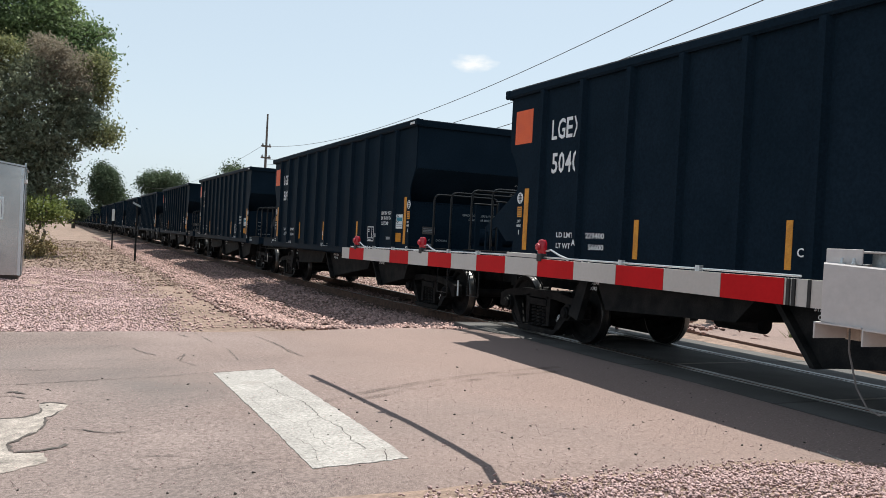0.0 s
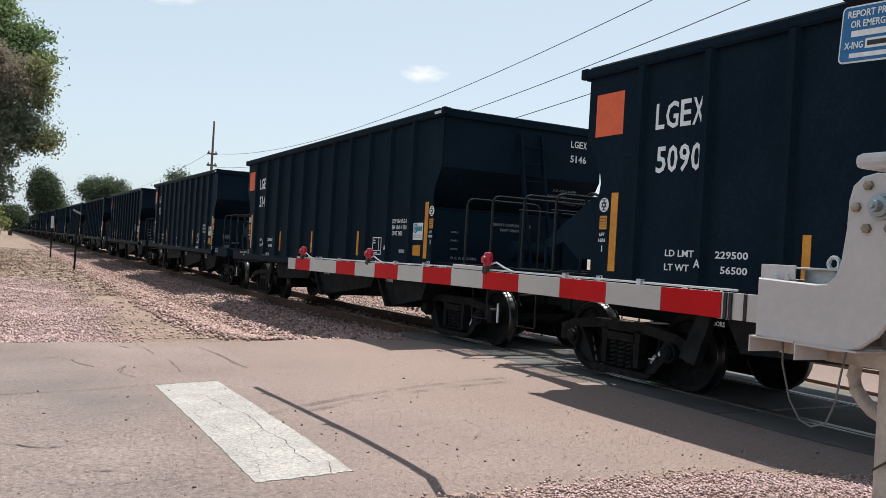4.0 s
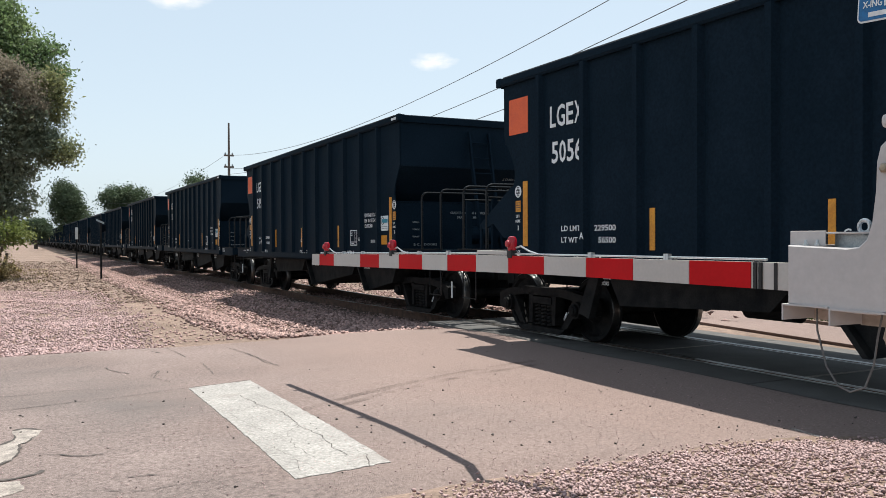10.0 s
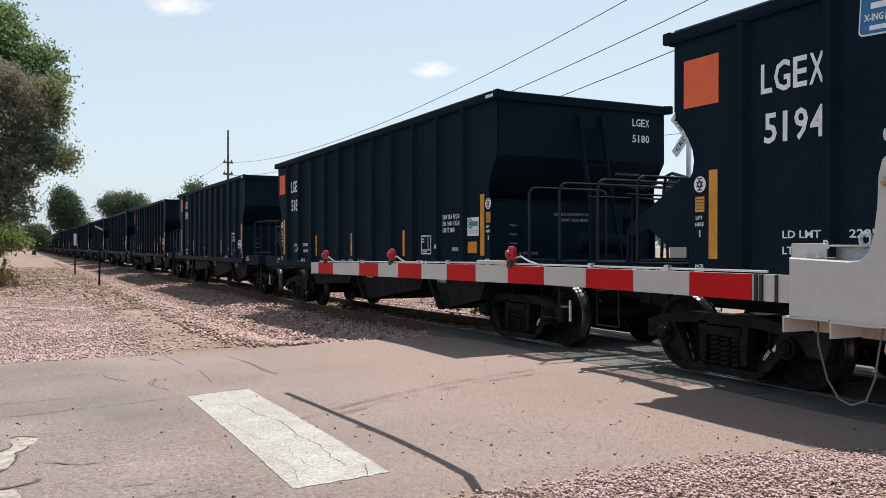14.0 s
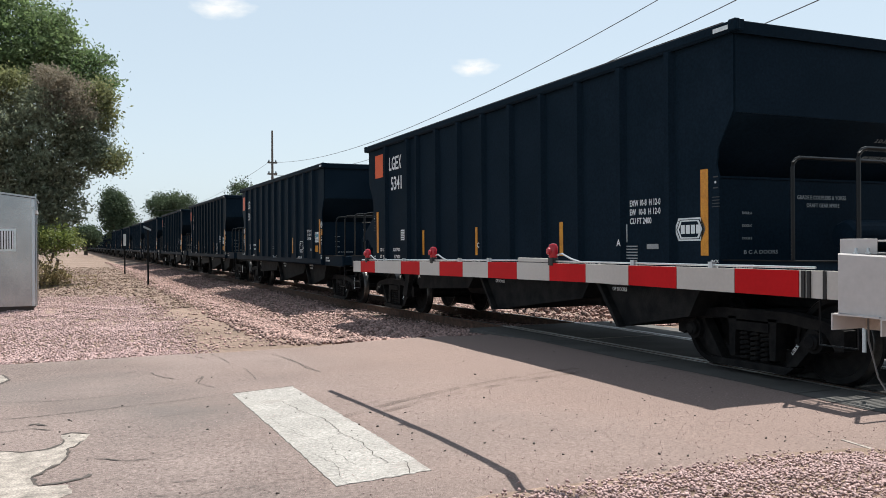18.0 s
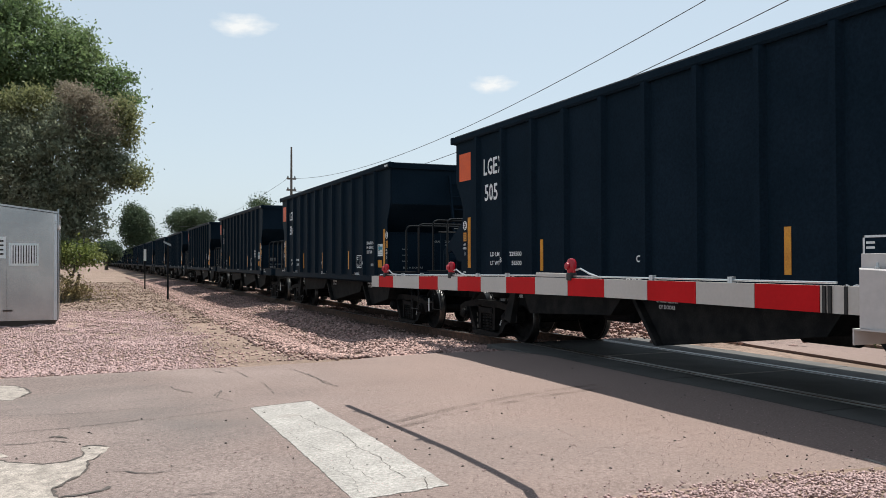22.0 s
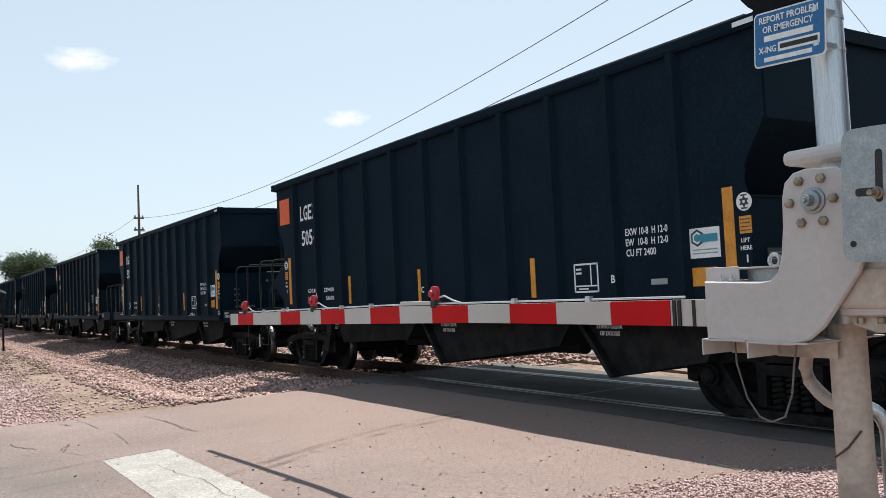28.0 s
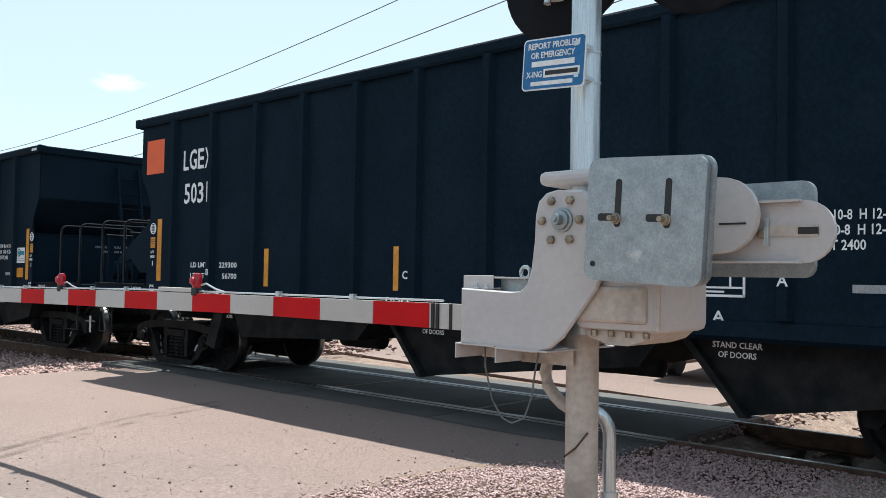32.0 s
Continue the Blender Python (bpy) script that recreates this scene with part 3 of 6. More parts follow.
def streak(pts, w):
    bm = B()
    prev = None
    for k, p in enumerate(pts):
        d = Vector(pts[min(k + 1, len(pts) - 1)]) - Vector(pts[max(k - 1, 0)])
        nrm = Vector((-d.y, d.x)).normalized() * w / 2
        cur = [bm.verts.new((p[0] + nrm.x, p[1] + nrm.y, 0.0015)), bm.verts.new((p[0] - nrm.x, p[1] - nrm.y, 0.0015))]
        if prev:
            bm.faces.new((prev[0], cur[0], cur[1], prev[1]))
        prev = cur
    return drape(part("tyre_mark", bm, TYRE, road, "faint dark tyre mark"))


for off in (0.0, 0.24):
    streak([(1.9 + 0.12 * k, 6.4 + off + 0.10 * k - 0.0012 * k * k) for k in range(30)], 0.11)
CRACKS_AND_STEP_SHADE = (
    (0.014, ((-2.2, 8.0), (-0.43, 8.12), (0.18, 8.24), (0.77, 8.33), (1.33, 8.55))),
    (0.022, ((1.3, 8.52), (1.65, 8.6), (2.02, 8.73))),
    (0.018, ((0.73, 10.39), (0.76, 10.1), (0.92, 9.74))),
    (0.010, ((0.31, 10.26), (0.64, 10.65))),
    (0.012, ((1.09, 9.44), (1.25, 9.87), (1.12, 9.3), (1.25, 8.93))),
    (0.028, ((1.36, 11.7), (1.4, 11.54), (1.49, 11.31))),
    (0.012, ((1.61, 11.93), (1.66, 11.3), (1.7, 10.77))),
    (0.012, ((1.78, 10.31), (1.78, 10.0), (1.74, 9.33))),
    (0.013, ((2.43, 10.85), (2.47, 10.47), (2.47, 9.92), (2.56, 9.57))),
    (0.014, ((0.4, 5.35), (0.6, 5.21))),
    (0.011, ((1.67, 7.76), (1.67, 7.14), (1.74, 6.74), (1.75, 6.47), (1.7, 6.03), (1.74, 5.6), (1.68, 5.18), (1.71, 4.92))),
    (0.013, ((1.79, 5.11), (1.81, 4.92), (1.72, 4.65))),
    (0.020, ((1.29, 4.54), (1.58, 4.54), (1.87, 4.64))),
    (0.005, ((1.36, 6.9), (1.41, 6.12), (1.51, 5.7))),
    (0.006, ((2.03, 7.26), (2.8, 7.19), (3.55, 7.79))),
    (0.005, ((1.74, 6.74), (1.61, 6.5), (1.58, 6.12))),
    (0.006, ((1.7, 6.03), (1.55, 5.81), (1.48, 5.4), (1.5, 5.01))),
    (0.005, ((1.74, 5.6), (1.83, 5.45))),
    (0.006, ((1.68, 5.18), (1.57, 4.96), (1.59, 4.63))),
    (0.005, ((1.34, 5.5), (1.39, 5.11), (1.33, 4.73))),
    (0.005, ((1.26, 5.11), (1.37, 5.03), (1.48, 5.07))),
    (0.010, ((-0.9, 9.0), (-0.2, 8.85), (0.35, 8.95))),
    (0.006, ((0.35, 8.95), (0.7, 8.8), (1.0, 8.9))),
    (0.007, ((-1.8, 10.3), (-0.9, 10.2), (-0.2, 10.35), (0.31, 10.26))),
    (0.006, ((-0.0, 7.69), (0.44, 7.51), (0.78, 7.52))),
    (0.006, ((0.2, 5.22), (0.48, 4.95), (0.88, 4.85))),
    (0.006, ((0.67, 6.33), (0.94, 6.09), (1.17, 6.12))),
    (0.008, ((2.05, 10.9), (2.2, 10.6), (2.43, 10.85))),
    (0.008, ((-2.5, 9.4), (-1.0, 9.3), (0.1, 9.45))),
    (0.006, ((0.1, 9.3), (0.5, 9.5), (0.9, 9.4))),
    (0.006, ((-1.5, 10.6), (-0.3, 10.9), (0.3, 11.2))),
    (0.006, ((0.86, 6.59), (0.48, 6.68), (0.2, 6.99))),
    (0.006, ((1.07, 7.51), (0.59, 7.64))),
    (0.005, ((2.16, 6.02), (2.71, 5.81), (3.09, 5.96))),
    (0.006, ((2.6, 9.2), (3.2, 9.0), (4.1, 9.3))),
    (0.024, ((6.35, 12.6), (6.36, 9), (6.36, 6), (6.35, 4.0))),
    # dark lines on the bare patches' edges: the broken step's shadow, painted in
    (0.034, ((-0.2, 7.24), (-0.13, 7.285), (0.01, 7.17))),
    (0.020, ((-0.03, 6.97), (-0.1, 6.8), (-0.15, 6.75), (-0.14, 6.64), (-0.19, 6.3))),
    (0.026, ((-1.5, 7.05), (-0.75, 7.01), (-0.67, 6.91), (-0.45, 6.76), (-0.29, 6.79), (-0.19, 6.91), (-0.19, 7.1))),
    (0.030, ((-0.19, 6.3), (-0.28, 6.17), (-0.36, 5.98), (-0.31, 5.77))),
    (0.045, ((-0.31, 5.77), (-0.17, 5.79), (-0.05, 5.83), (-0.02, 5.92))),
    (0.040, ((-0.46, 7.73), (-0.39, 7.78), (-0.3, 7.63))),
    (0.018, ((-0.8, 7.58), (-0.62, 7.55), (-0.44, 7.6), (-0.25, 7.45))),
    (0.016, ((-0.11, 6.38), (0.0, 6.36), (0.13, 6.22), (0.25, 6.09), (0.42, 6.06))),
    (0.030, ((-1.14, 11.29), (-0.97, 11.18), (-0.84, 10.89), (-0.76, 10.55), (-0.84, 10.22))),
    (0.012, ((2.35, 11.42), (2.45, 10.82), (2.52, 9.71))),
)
for k, (w, pts) in enumerate(CRACKS_AND_STEP_SHADE):
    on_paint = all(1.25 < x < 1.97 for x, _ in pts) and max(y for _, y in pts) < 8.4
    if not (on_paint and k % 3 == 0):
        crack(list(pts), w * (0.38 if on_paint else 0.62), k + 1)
pale_line = tagged(part("road_seam", prism(B(), [(5.115, 4.54), (5.145, 4.54), (5.06, 3.95), (5.02, 3.95)], "z", -0.02, 0.006), CONC), "thin pale seam near the road's edge", "road seam", kind="structure")
drape(pale_line)


litter = tagged(part("litter", prism(B(), [(2.62 + 0.05 * math.cos(a), 3.17 + 0.035 * math.sin(a)) for a in np.linspace(0, 5.9, 14)], "z", 0.17, 0.20), WHITE), "flattened white scrap lying on the gravel", "litter")


def stones(name, place, n, lo, hi, material, seed, label, flat=0.7):
    """Loose stones: place(rng, n) gives x, y, z arrays."""
    rng = np.random.default_rng(seed)
    x, y, z = place(rng, n)
    n = len(x)
    base = np.array([(1, 0, 0), (0, 1, 0), (-1, 0, 0), (0, -1, 0), (0, 0, 1), (0, 0, -1)], float)
    tri = np.array([(0, 1, 4), (1, 2, 4), (2, 3, 4), (3, 0, 4), (1, 0, 5), (2, 1, 5), (3, 2, 5), (0, 3, 5)])
    v = base[None] * rng.uniform(0.65, 1.25, (n, 6, 1)) + rng.uniform(-0.22, 0.22, (n, 6, 3))
    s = rng.uniform(lo, hi, (n, 1, 1))
    v = v * s * np.array([1.15, 0.9, flat])
    a, b = rng.uniform(0, 6.28, n), rng.uniform(-0.7, 0.7, n)
    ca, sa, cb, sb = np.cos(a)[:, None], np.sin(a)[:, None], np.cos(b)[:, None], np.sin(b)[:, None]
    vx, vy, vz = v[..., 0], v[..., 1], v[..., 2]
    vx, vz = vx * cb - vz * sb, vx * sb + vz * cb
    vx, vy = vx * ca - vy * sa, vx * sa + vy * ca
    out = np.stack([vx + x[:, None], vy + y[:, None], vz + z[:, None]], -1).reshape(-1, 3)
    f = (tri[None] + 6 * np.arange(n)[:, None, None]).reshape(-1, 3)
    me = bpy.data.meshes.new(name)
    me.vertices.add(len(out)), me.vertices.foreach_set("co", out.ravel())
    me.loops.add(f.size), me.loops.foreach_set("vertex_index", f.ravel())
    me.polygons.add(len(f)), me.polygons.foreach_set("loop_start", np.arange(0, f.size, 3)), me.polygons.foreach_set("loop_total", np.full(len(f), 3))
    me.update(), me.validate()
    me.materials.append(material)
    return tagged(new(name, me), label, "gravel", kind="stuff")


def gz(x, y):
    return np.array([ground_z(a, b) for a, b in zip(x, y)])


def near_gravel(rng, n):
    x, y = rng.uniform(1.2, 7.0, n), rng.uniform(1.0, 4.75, n)
    edge = np.where(x < 6.36, np.interp(x, [1.3, 1.75, 2.3, 2.8, 3.3, 4.0, 4.65, 5.2, 6.36], [3.75, 3.85, 3.93, 4.0, 4.05, 4.02, 3.97, 3.86, 3.7]), 3.6)
    keep = y < edge + rng.normal(0, 0.14, n)
    x, y = x[keep], y[keep]
    return x, y, np.maximum(gz(x, y) + 0.008, np.array([road_z(a, b) for a, b in zip(x, y)]) - 0.01) + rng.uniform(0, 0.012, len(x))


stones("gravel", near_gravel, 44000, 0.006, 0.017, STONE, 1, "loose pink crushed gravel beside the road")


def far_gravel(rng, n):
    x, y = rng.uniform(-6, 2.4, n), 12.1 + 16.5 * rng.uniform(0, 1, n) ** 1.4
    keep = (y > 12.25 - 0.02 * x + rng.normal(0, 0.07, n)) & (y < 27.5 + rng.normal(0, 1.2, n)) & (x < np.interp(y, [12, 18, 26, 30], [1.3, 1.8, 1.6, 0.8]) + rng.normal(0, 0.25, n))
    x, y = x[keep], y[keep]
    return x, y, gz(x, y) + 0.012


stones("gravel", far_gravel, 46000, 0.012, 0.032, STONE, 2, "pink crushed gravel spread in front of the shed")


def bank(rng, n):
    y = 12.5 + 75 * rng.uniform(0, 1, n) ** 2.0
    x = rng.uniform(2.6, 6.7, n)
    keep = (x > 3.0 + rng.normal(0, 0.5, n) + np.clip((14.5 - y) * 0.55, -0.3, 1.6)) & (y > np.interp(x, [2, 2.9, 4.3, 6.4], [12.2, 12.3, 12.9, 13.0]) + rng.normal(0, 0.1, n))
    x, y = x[keep], y[keep]
    return x, y, gz(x, y) + 0.02


stones("ballast", bank, 26000, 0.022, 0.055, BALLAST, 3, "pinkish broken stone ballast on the track's shoulder")


def in_track(rng, n):
    y = np.concatenate([12.9 + 60 * rng.uniform(0, 1, n - n // 4) ** 1.6, rng.uniform(-4, 3.7, n // 4)])
    x = rng.uniform(6.3, 12.5, n)
    return x, y, gz(x, y) + 0.015


stones("ballast", in_track, 22000, 0.02, 0.05, BALLAST, 4, "broken stone ballast between and beyond the rails")


def scattered(rng, n):
    y = 12.8 + 45 * rng.uniform(0, 1, n) ** 1.5
    x = rng.uniform(-6, 4.2, n)
    return x, y, gz(x, y) + 0.005


stones("loose_stones", scattered, 9000, 0.008, 0.04, BALLAST, 5, "scattered stones on the dirt verge")


def clods(rng, n):
    y = 21 + 45 * rng.uniform(0, 1, n) ** 1.3
    x = rng.uniform(-3.5, 3.6, n)
    keep = x > np.interp(y, [21, 27, 29, 70], [1.6, 1.4, -2.5, -2.5]) + rng.normal(0, 0.3, n)
    x, y = x[keep], y[keep]
    return x, y, gz(x, y) + 0.005


stones("dirt_clods", clods, 9000, 0.02, 0.075, DIRT, 8, "lumps of brown dirt on the rutted verge", 0.45)


def grit(rng, n):
    x, y = rng.uniform(-1, 6, n), 4.3 + np.abs(rng.normal(0, 2.2, n))
    keep = y < 12
    x, y = x[keep], y[keep]
    return x, y, np.array([road_z(a, b) for a, b in zip(x, y)]) + 0.003


stones("road_grit", grit, 110, 0.006, 0.016, CRACKDARK, 6, "dark grit and pebbles lying on the road")
stones("road_grit", lambda rng, n: grit(rng, n), 4500, 0.002, 0.006, STONE, 7, "pale gravel grit scattered on the road")

# ---- hopper cars ----
PITCH, LEN = 15.45, 11.87
H2 = LEN / 2
HW = 1.62


def u(v):
    """Distance behind the far end of the body, as the car's own y."""
    return H2 + v * 0.98


def d(v):
    """Place of a marking, as the car's own y."""
    return H2 + v


def side_sheet(x0, x1):
    o = [(d(-0.16), 3.74), (d(-0.16), 2.96), (d(-0.36), 2.66), (d(-0.44), 2.51), (d(-0.46), 2.40), (d(-0.44), 2.28), (d(-0.39), 2.2), (d(-0.38), 1.16), (u(-11.86), 1.16), (u(-11.86), 2.2), (u(-11.82), 2.32), (u(-11.84), 2.48), (u(-11.91), 2.60), (u(-12.09), 2.88), (u(-12.09), 3.74)]
    return prism(B(), o, "x", x0, x1)


RIBS = [-1.15, -2.15] + [-2.21 - 0.963 * k for k in range(1, 9)] + [-10.85]


def wheelset(parent, y):
    bm = B()
    for sgn in (-1, 1):
        x = sgn * 0.75
        fs = lathe(bm, [(0.075, 0.1), (0.075, 0.16), (0.03, 0.2), (0.02, 0.36), (0.065, 0.385), (0.065, 0.445), (0.05, 0.457), (-0.045, 0.465), (-0.055, 0.482), (-0.072, 0.482), (-0.075, 0.46), (-0.075, 0.39), (-0.03, 0.36), (-0.02, 0.2), (-0.09, 0.16), (-0.09, 0.1)], (x, 0, 0), (sgn, 0, 0), 40)
        for f in fs:
            if abs((f.calc_center_median().yz).length - 0.452) < 0.02:
                f.material_index = 1
    cyl(bm, (-1.02, 0, 0), (1.02, 0, 0), 0.075, 16)
    bmesh.ops.recalc_face_normals(bm, faces=bm.faces)
    ob = part("wheelset", bm, GREASE, parent, "steel wheelset with polished treads", True)
    ob.data.materials.append(TREAD)
    ob.matrix_basis = pose(0, y, 0.465)
    return ob


def side_frame(sgn):
    """Cast truck side frame: arched top, two window openings and a spring pocket."""
    bm = B()
    x0, x1 = sgn * 0.92, sgn * 1.08
    # solid strips joined into one casting
    top = [(-1.22, 0.40), (-1.22, 0.60), (-0.98, 0.68), (-0.5, 0.74), (0.5, 0.74), (0.98, 0.68), (1.22, 0.60), (1.22, 0.40), (1.12, 0.38), (0.98, 0.56), (0.5, 0.62), (-0.5, 0.62), (-0.98, 0.56), (-1.12, 0.38)]
    prism(bm, top, "x", x0, x1)
    for k in (-1, 1):
        prism(bm, [(k * 0.78, 0.60), (k * 0.98, 0.56), (k * 0.62, 0.18), (k * 0.46, 0.14)], "x", x0 + sgn * 0.02, x1 - sgn * 0.01)
        prism(bm, [(k * 0.24, 0.65), (k * 0.36, 0.65), (k * 0.34, 0.2), (k * 0.26, 0.2)], "x", x0, x1)
        cyl(bm, (x0, k * 0.89, 0.465), (x1 + sgn * 0.05, k * 0.89, 0.465), 0.12, 18)
    prism(bm, [(-0.62, 0.16), (0.62, 0.16), (0.5, 0.08), (-0.5, 0.08)], "x", x0, x1 + sgn * 0.03)
    box(bm, x0, x1 + sgn * 0.015, -0.26, 0.26, 0.50, 0.60)
    return bm


def spring(sgn, y):
    bm = B()
    pts = [(sgn * 1.0 + 0.062 * math.cos(a), y + 0.062 * math.sin(a), 0.165 + 0.33 * a / (2 * math.pi * 6)) for a in np.linspace(0, 2 * math.pi * 6, 50)]
    tube(bm, pts, 0.021, 6)
    cyl(bm, (sgn * 1.0, y, 0.16), (sgn * 1.0, y, 0.52), 0.034, 8)
    return bm


def make_truck(car, y):
    tr = part("truck", box(B(), -0.93, 0.93, -0.235, 0.235, 0.30, 0.72, 0.03), GREASE, car, "heavy cast-steel two-axle truck")
    tr.matrix_basis = pose(0, y, 0)
    for sgn in (-1, 1):
        part("side_frame", side_frame(sgn), GREASE, tr)
        for k in (-0.155, 0, 0.155):
            part("spring", spring(sgn, k), GREASE, tr)
        for k in (-0.89, 0.89):
            part("bearing_cap", lathe_bm([(0.0, 0.085), (0.05, 0.085), (0.065, 0.06), (0.075, 0.06)], (sgn * 1.12, k, 0.465), (sgn, 0, 0)), GREASE, tr)
    for sgn in (-1, 1):
        for k in (-1, 1):
            part("brake_shoe", prism(B(), [(k * 0.40, 0.30), (k * 0.46, 0.28), (k * 0.44, 0.46), (k * 0.48, 0.62), (k * 0.42, 0.62)], "x", sgn * 0.68, sgn * 0.84), UNDER, tr)
        part("spring_plank", box(B(), sgn * 0.80, sgn * 0.93, -0.60, 0.60, 0.10, 0.30, 0.01), GREASE, tr)
    for k in (-0.42, 0.42):
        part("brake_beam", box(B(), -0.85, 0.85, k - 0.03, k + 0.03, 0.36, 0.44), UNDER, tr)
    return tr, [wheelset(tr, -0.89), wheelset(tr, 0.89)]


def lathe_bm(prof, origin, axis, seg=20):
    bm = B()
    lathe(bm, prof, origin, axis, seg)
    bmesh.ops.recalc_face_normals(bm, faces=bm.faces)
    return bm


def arc(c, r, a0, a1, n, put):
    return [put(c[0] + r * math.cos(a), c[1] + r * math.sin(a)) for a in np.linspace(a0, a1, n)]


def hoop(x, y0, y1, z0, z1, r=0.017):
    """A handrail bent down at both ends, along the car."""
    s = 1 if y1 > y0 else -1
    pts = [(x, y0, z0), (x, y0, z1 - 0.1)] + [(x, y0 + s * 0.1 * (1 - math.cos(a)), z1 - 0.1 + 0.1 * math.sin(a)) for a in (0.5, 1.0, 1.57)]
    pts += [(x, y1 - s * 0.1 * (1 - math.cos(a)), z1 - 0.1 + 0.1 * math.sin(a)) for a in (1.57, 1.0, 0.5)] + [(x, y1, z1 - 0.1), (x, y1, z0)]
    return tube(B(), pts, r, 8)


def cross_hoop(y, x0, x1, z0, z1, r=0.017):
    pts = [(x0, y, z0), (x0, y, z1 - 0.1)] + [(x0 + 0.1 * (1 - math.cos(a)), y, z1 - 0.1 + 0.1 * math.sin(a)) for a in (0.5, 1.0, 1.57)]
    pts += [(x1 - 0.1 * (1 - math.cos(a)), y, z1 - 0.1 + 0.1 * math.sin(a)) for a in (1.57, 1.0, 0.5)] + [(x1, y, z1 - 0.1), (x1, y, z0)]
    return tube(B(), pts, r, 8)


def decal(name, car, v, z, w, h, material, label="", t=0.004, lift=0.0):
    """A thin plate on the near side, its middle at v behind the far end."""
    return part(name, box(B(), -HW - t - lift, -HW + 0.002 - lift, d(v) - w / 2, d(v) + w / 2, z - h / 2, z + h / 2), material, car, label)


def end_works(car, e):
    """Sheets, platform, rails and coupler of one end: e = 1 the far end, -1 the near one."""
    def Y(d):
        return e * (H2 + d)
    o = 0.0 if e == -1 else -0.15
    part("end_sheet", box(B(), -HW + 0.02, HW - 0.02, Y(-0.03 + o), Y(-0.005 + o), 2.86, 3.74), BLACK, car)
    part("slope_sheet", prism(B(), [(Y(-0.005 + o), 2.88), (Y(-0.03 + o), 2.84), (Y(-1.75), 1.3), (Y(-1.73), 1.25)], "x", -HW + 0.03, HW - 0.03), BLACK, car)
    part("bulkhead", prism(B(), [(-1.56, 1.2), (1.56, 1.2), (1.56, 2.2), (-1.56, 2.2)], "y", Y(-0.36), Y(-0.33)), BLACK, car)
    part("bulkhead_ledge", box(B(), -1.57, 1.57, Y(-0.37), Y(-0.315), 2.19, 2.215, 0.004), BLACK, car)
    part("end_beam", box(B(), -1.5, 1.5, Y(1.28), Y(1.40), 1.05, 1.28, 0.01), BLACK, car)
    # open grating, with its bearing frame
    bm = B()
    for k in range(27):
        y = Y(-0.1 + k * 0.05)
        box(bm, -1.48, 1.48, y - 0.007, y + 0.007, 1.255, 1.285)
    for k in range(8):
        x = -1.48 + k * 2.96 / 7
        box(bm, x - 0.012, x + 0.012, min(Y(-0.2), Y(1.3)), max(Y(-0.2), Y(1.3)), 1.25, 1.28)
    part("platform_grating", bm, BLACK, car, "open black steel platform grating")
    for sgn in (-1, 1):
        part("platform_edge", box(B(), sgn * 1.5, sgn * 1.55, Y(-0.25), Y(1.4), 1.02, 1.29, 0.004), BLACK, car)
        part("edge_flange", box(B(), sgn * 1.5, sgn * 1.60, Y(-0.25), Y(1.4), 1.015, 1.03), UNDER, car)
        part("edge_flange", box(B(), sgn * 1.44, sgn * 1.59, Y(-0.25), Y(1.4), 1.29, 1.302), UNDER, car)
        part("rail_post", box(B(), sgn * 0.9 - 0.05, sgn * 0.9 + 0.05, Y(1.33), Y(1.37), 1.2, 2.14), BLACK, car)
    part("end_rail", cross_hoop(Y(1.38), -1.47, 0.95, 1.2, 2.33, 0.021), GLOSS, car)
    part("end_rail", cross_hoop(Y(0.62), -1.47, -0.1, 1.25, 2.32, 0.021), GLOSS, car)
    part("mid_rail", tube(B(), [(-1.0, Y(1.38), 2.16), (0.93, Y(1.38), 2.16)], 0.014, 6), GLOSS, car)
    part("bent_handrail", tube(B(), [(-0.5 * e, Y(0.25), 2.46), (-0.5 * e, Y(0.52), 2.37), (-0.5 * e, Y(0.78), 2.34), (-0.5 * e, Y(1.1), 2.43), (-0.5 * e, Y(1.22), 2.40), (-0.5 * e, Y(1.26), 2.2), (-0.5 * e, Y(1.3), 1.28)], 0.022, 8), GLOSS, car)
    # ladder leaning out from the end sheet to the platform
    lx = (-0.5, 0.0) if e == 1 else (-0.16, 0.27)
    rail = [(Y(0.0), 3.56), (Y(0.07), 3.56), (Y(0.18), 2.95), (Y(0.56), 1.28), (Y(0.47), 1.28), (Y(0.10), 2.95)]
    for x in lx:
        part("ladder_rail", prism(B(), rail, "x", x - 0.02, x + 0.02), BLACK, car)
    for k in range(7):
        z = 1.55 + 0.3 * k
        d = 0.13 + (2.97 - z) * 0.237 if z < 2.97 else 0.13 - (z - 2.97) * 0.16
        part("ladder_rung", tube(B(), [(lx[0], Y(d), z), (lx[1], Y(d), z)], 0.013, 6), BLACK, car)
    if e == 1:
        part("gusset_plate", prism(B(), [(Y(0.82), 1.62), (Y(0.82), 1.70), (Y(-0.12), 2.24), (Y(-0.30), 2.24), (Y(-0.30), 1.48), (Y(0.10), 1.48), (Y(0.42), 1.70), (Y(0.66), 1.62)], "x", -1.47, -1.45), BLACK, car, "black diagonal gusset plate")
        part("brace", tube(B(), [(-1.46, Y(0.80), 1.70), (-1.46, Y(0.80), 1.28)], 0.026, 7), BLACK, car)
    part("coupler_shank", box(B(), -0.11, 0.11, Y(0.9), Y(1.52), 0.72, 0.98, 0.02), UNDER, car)
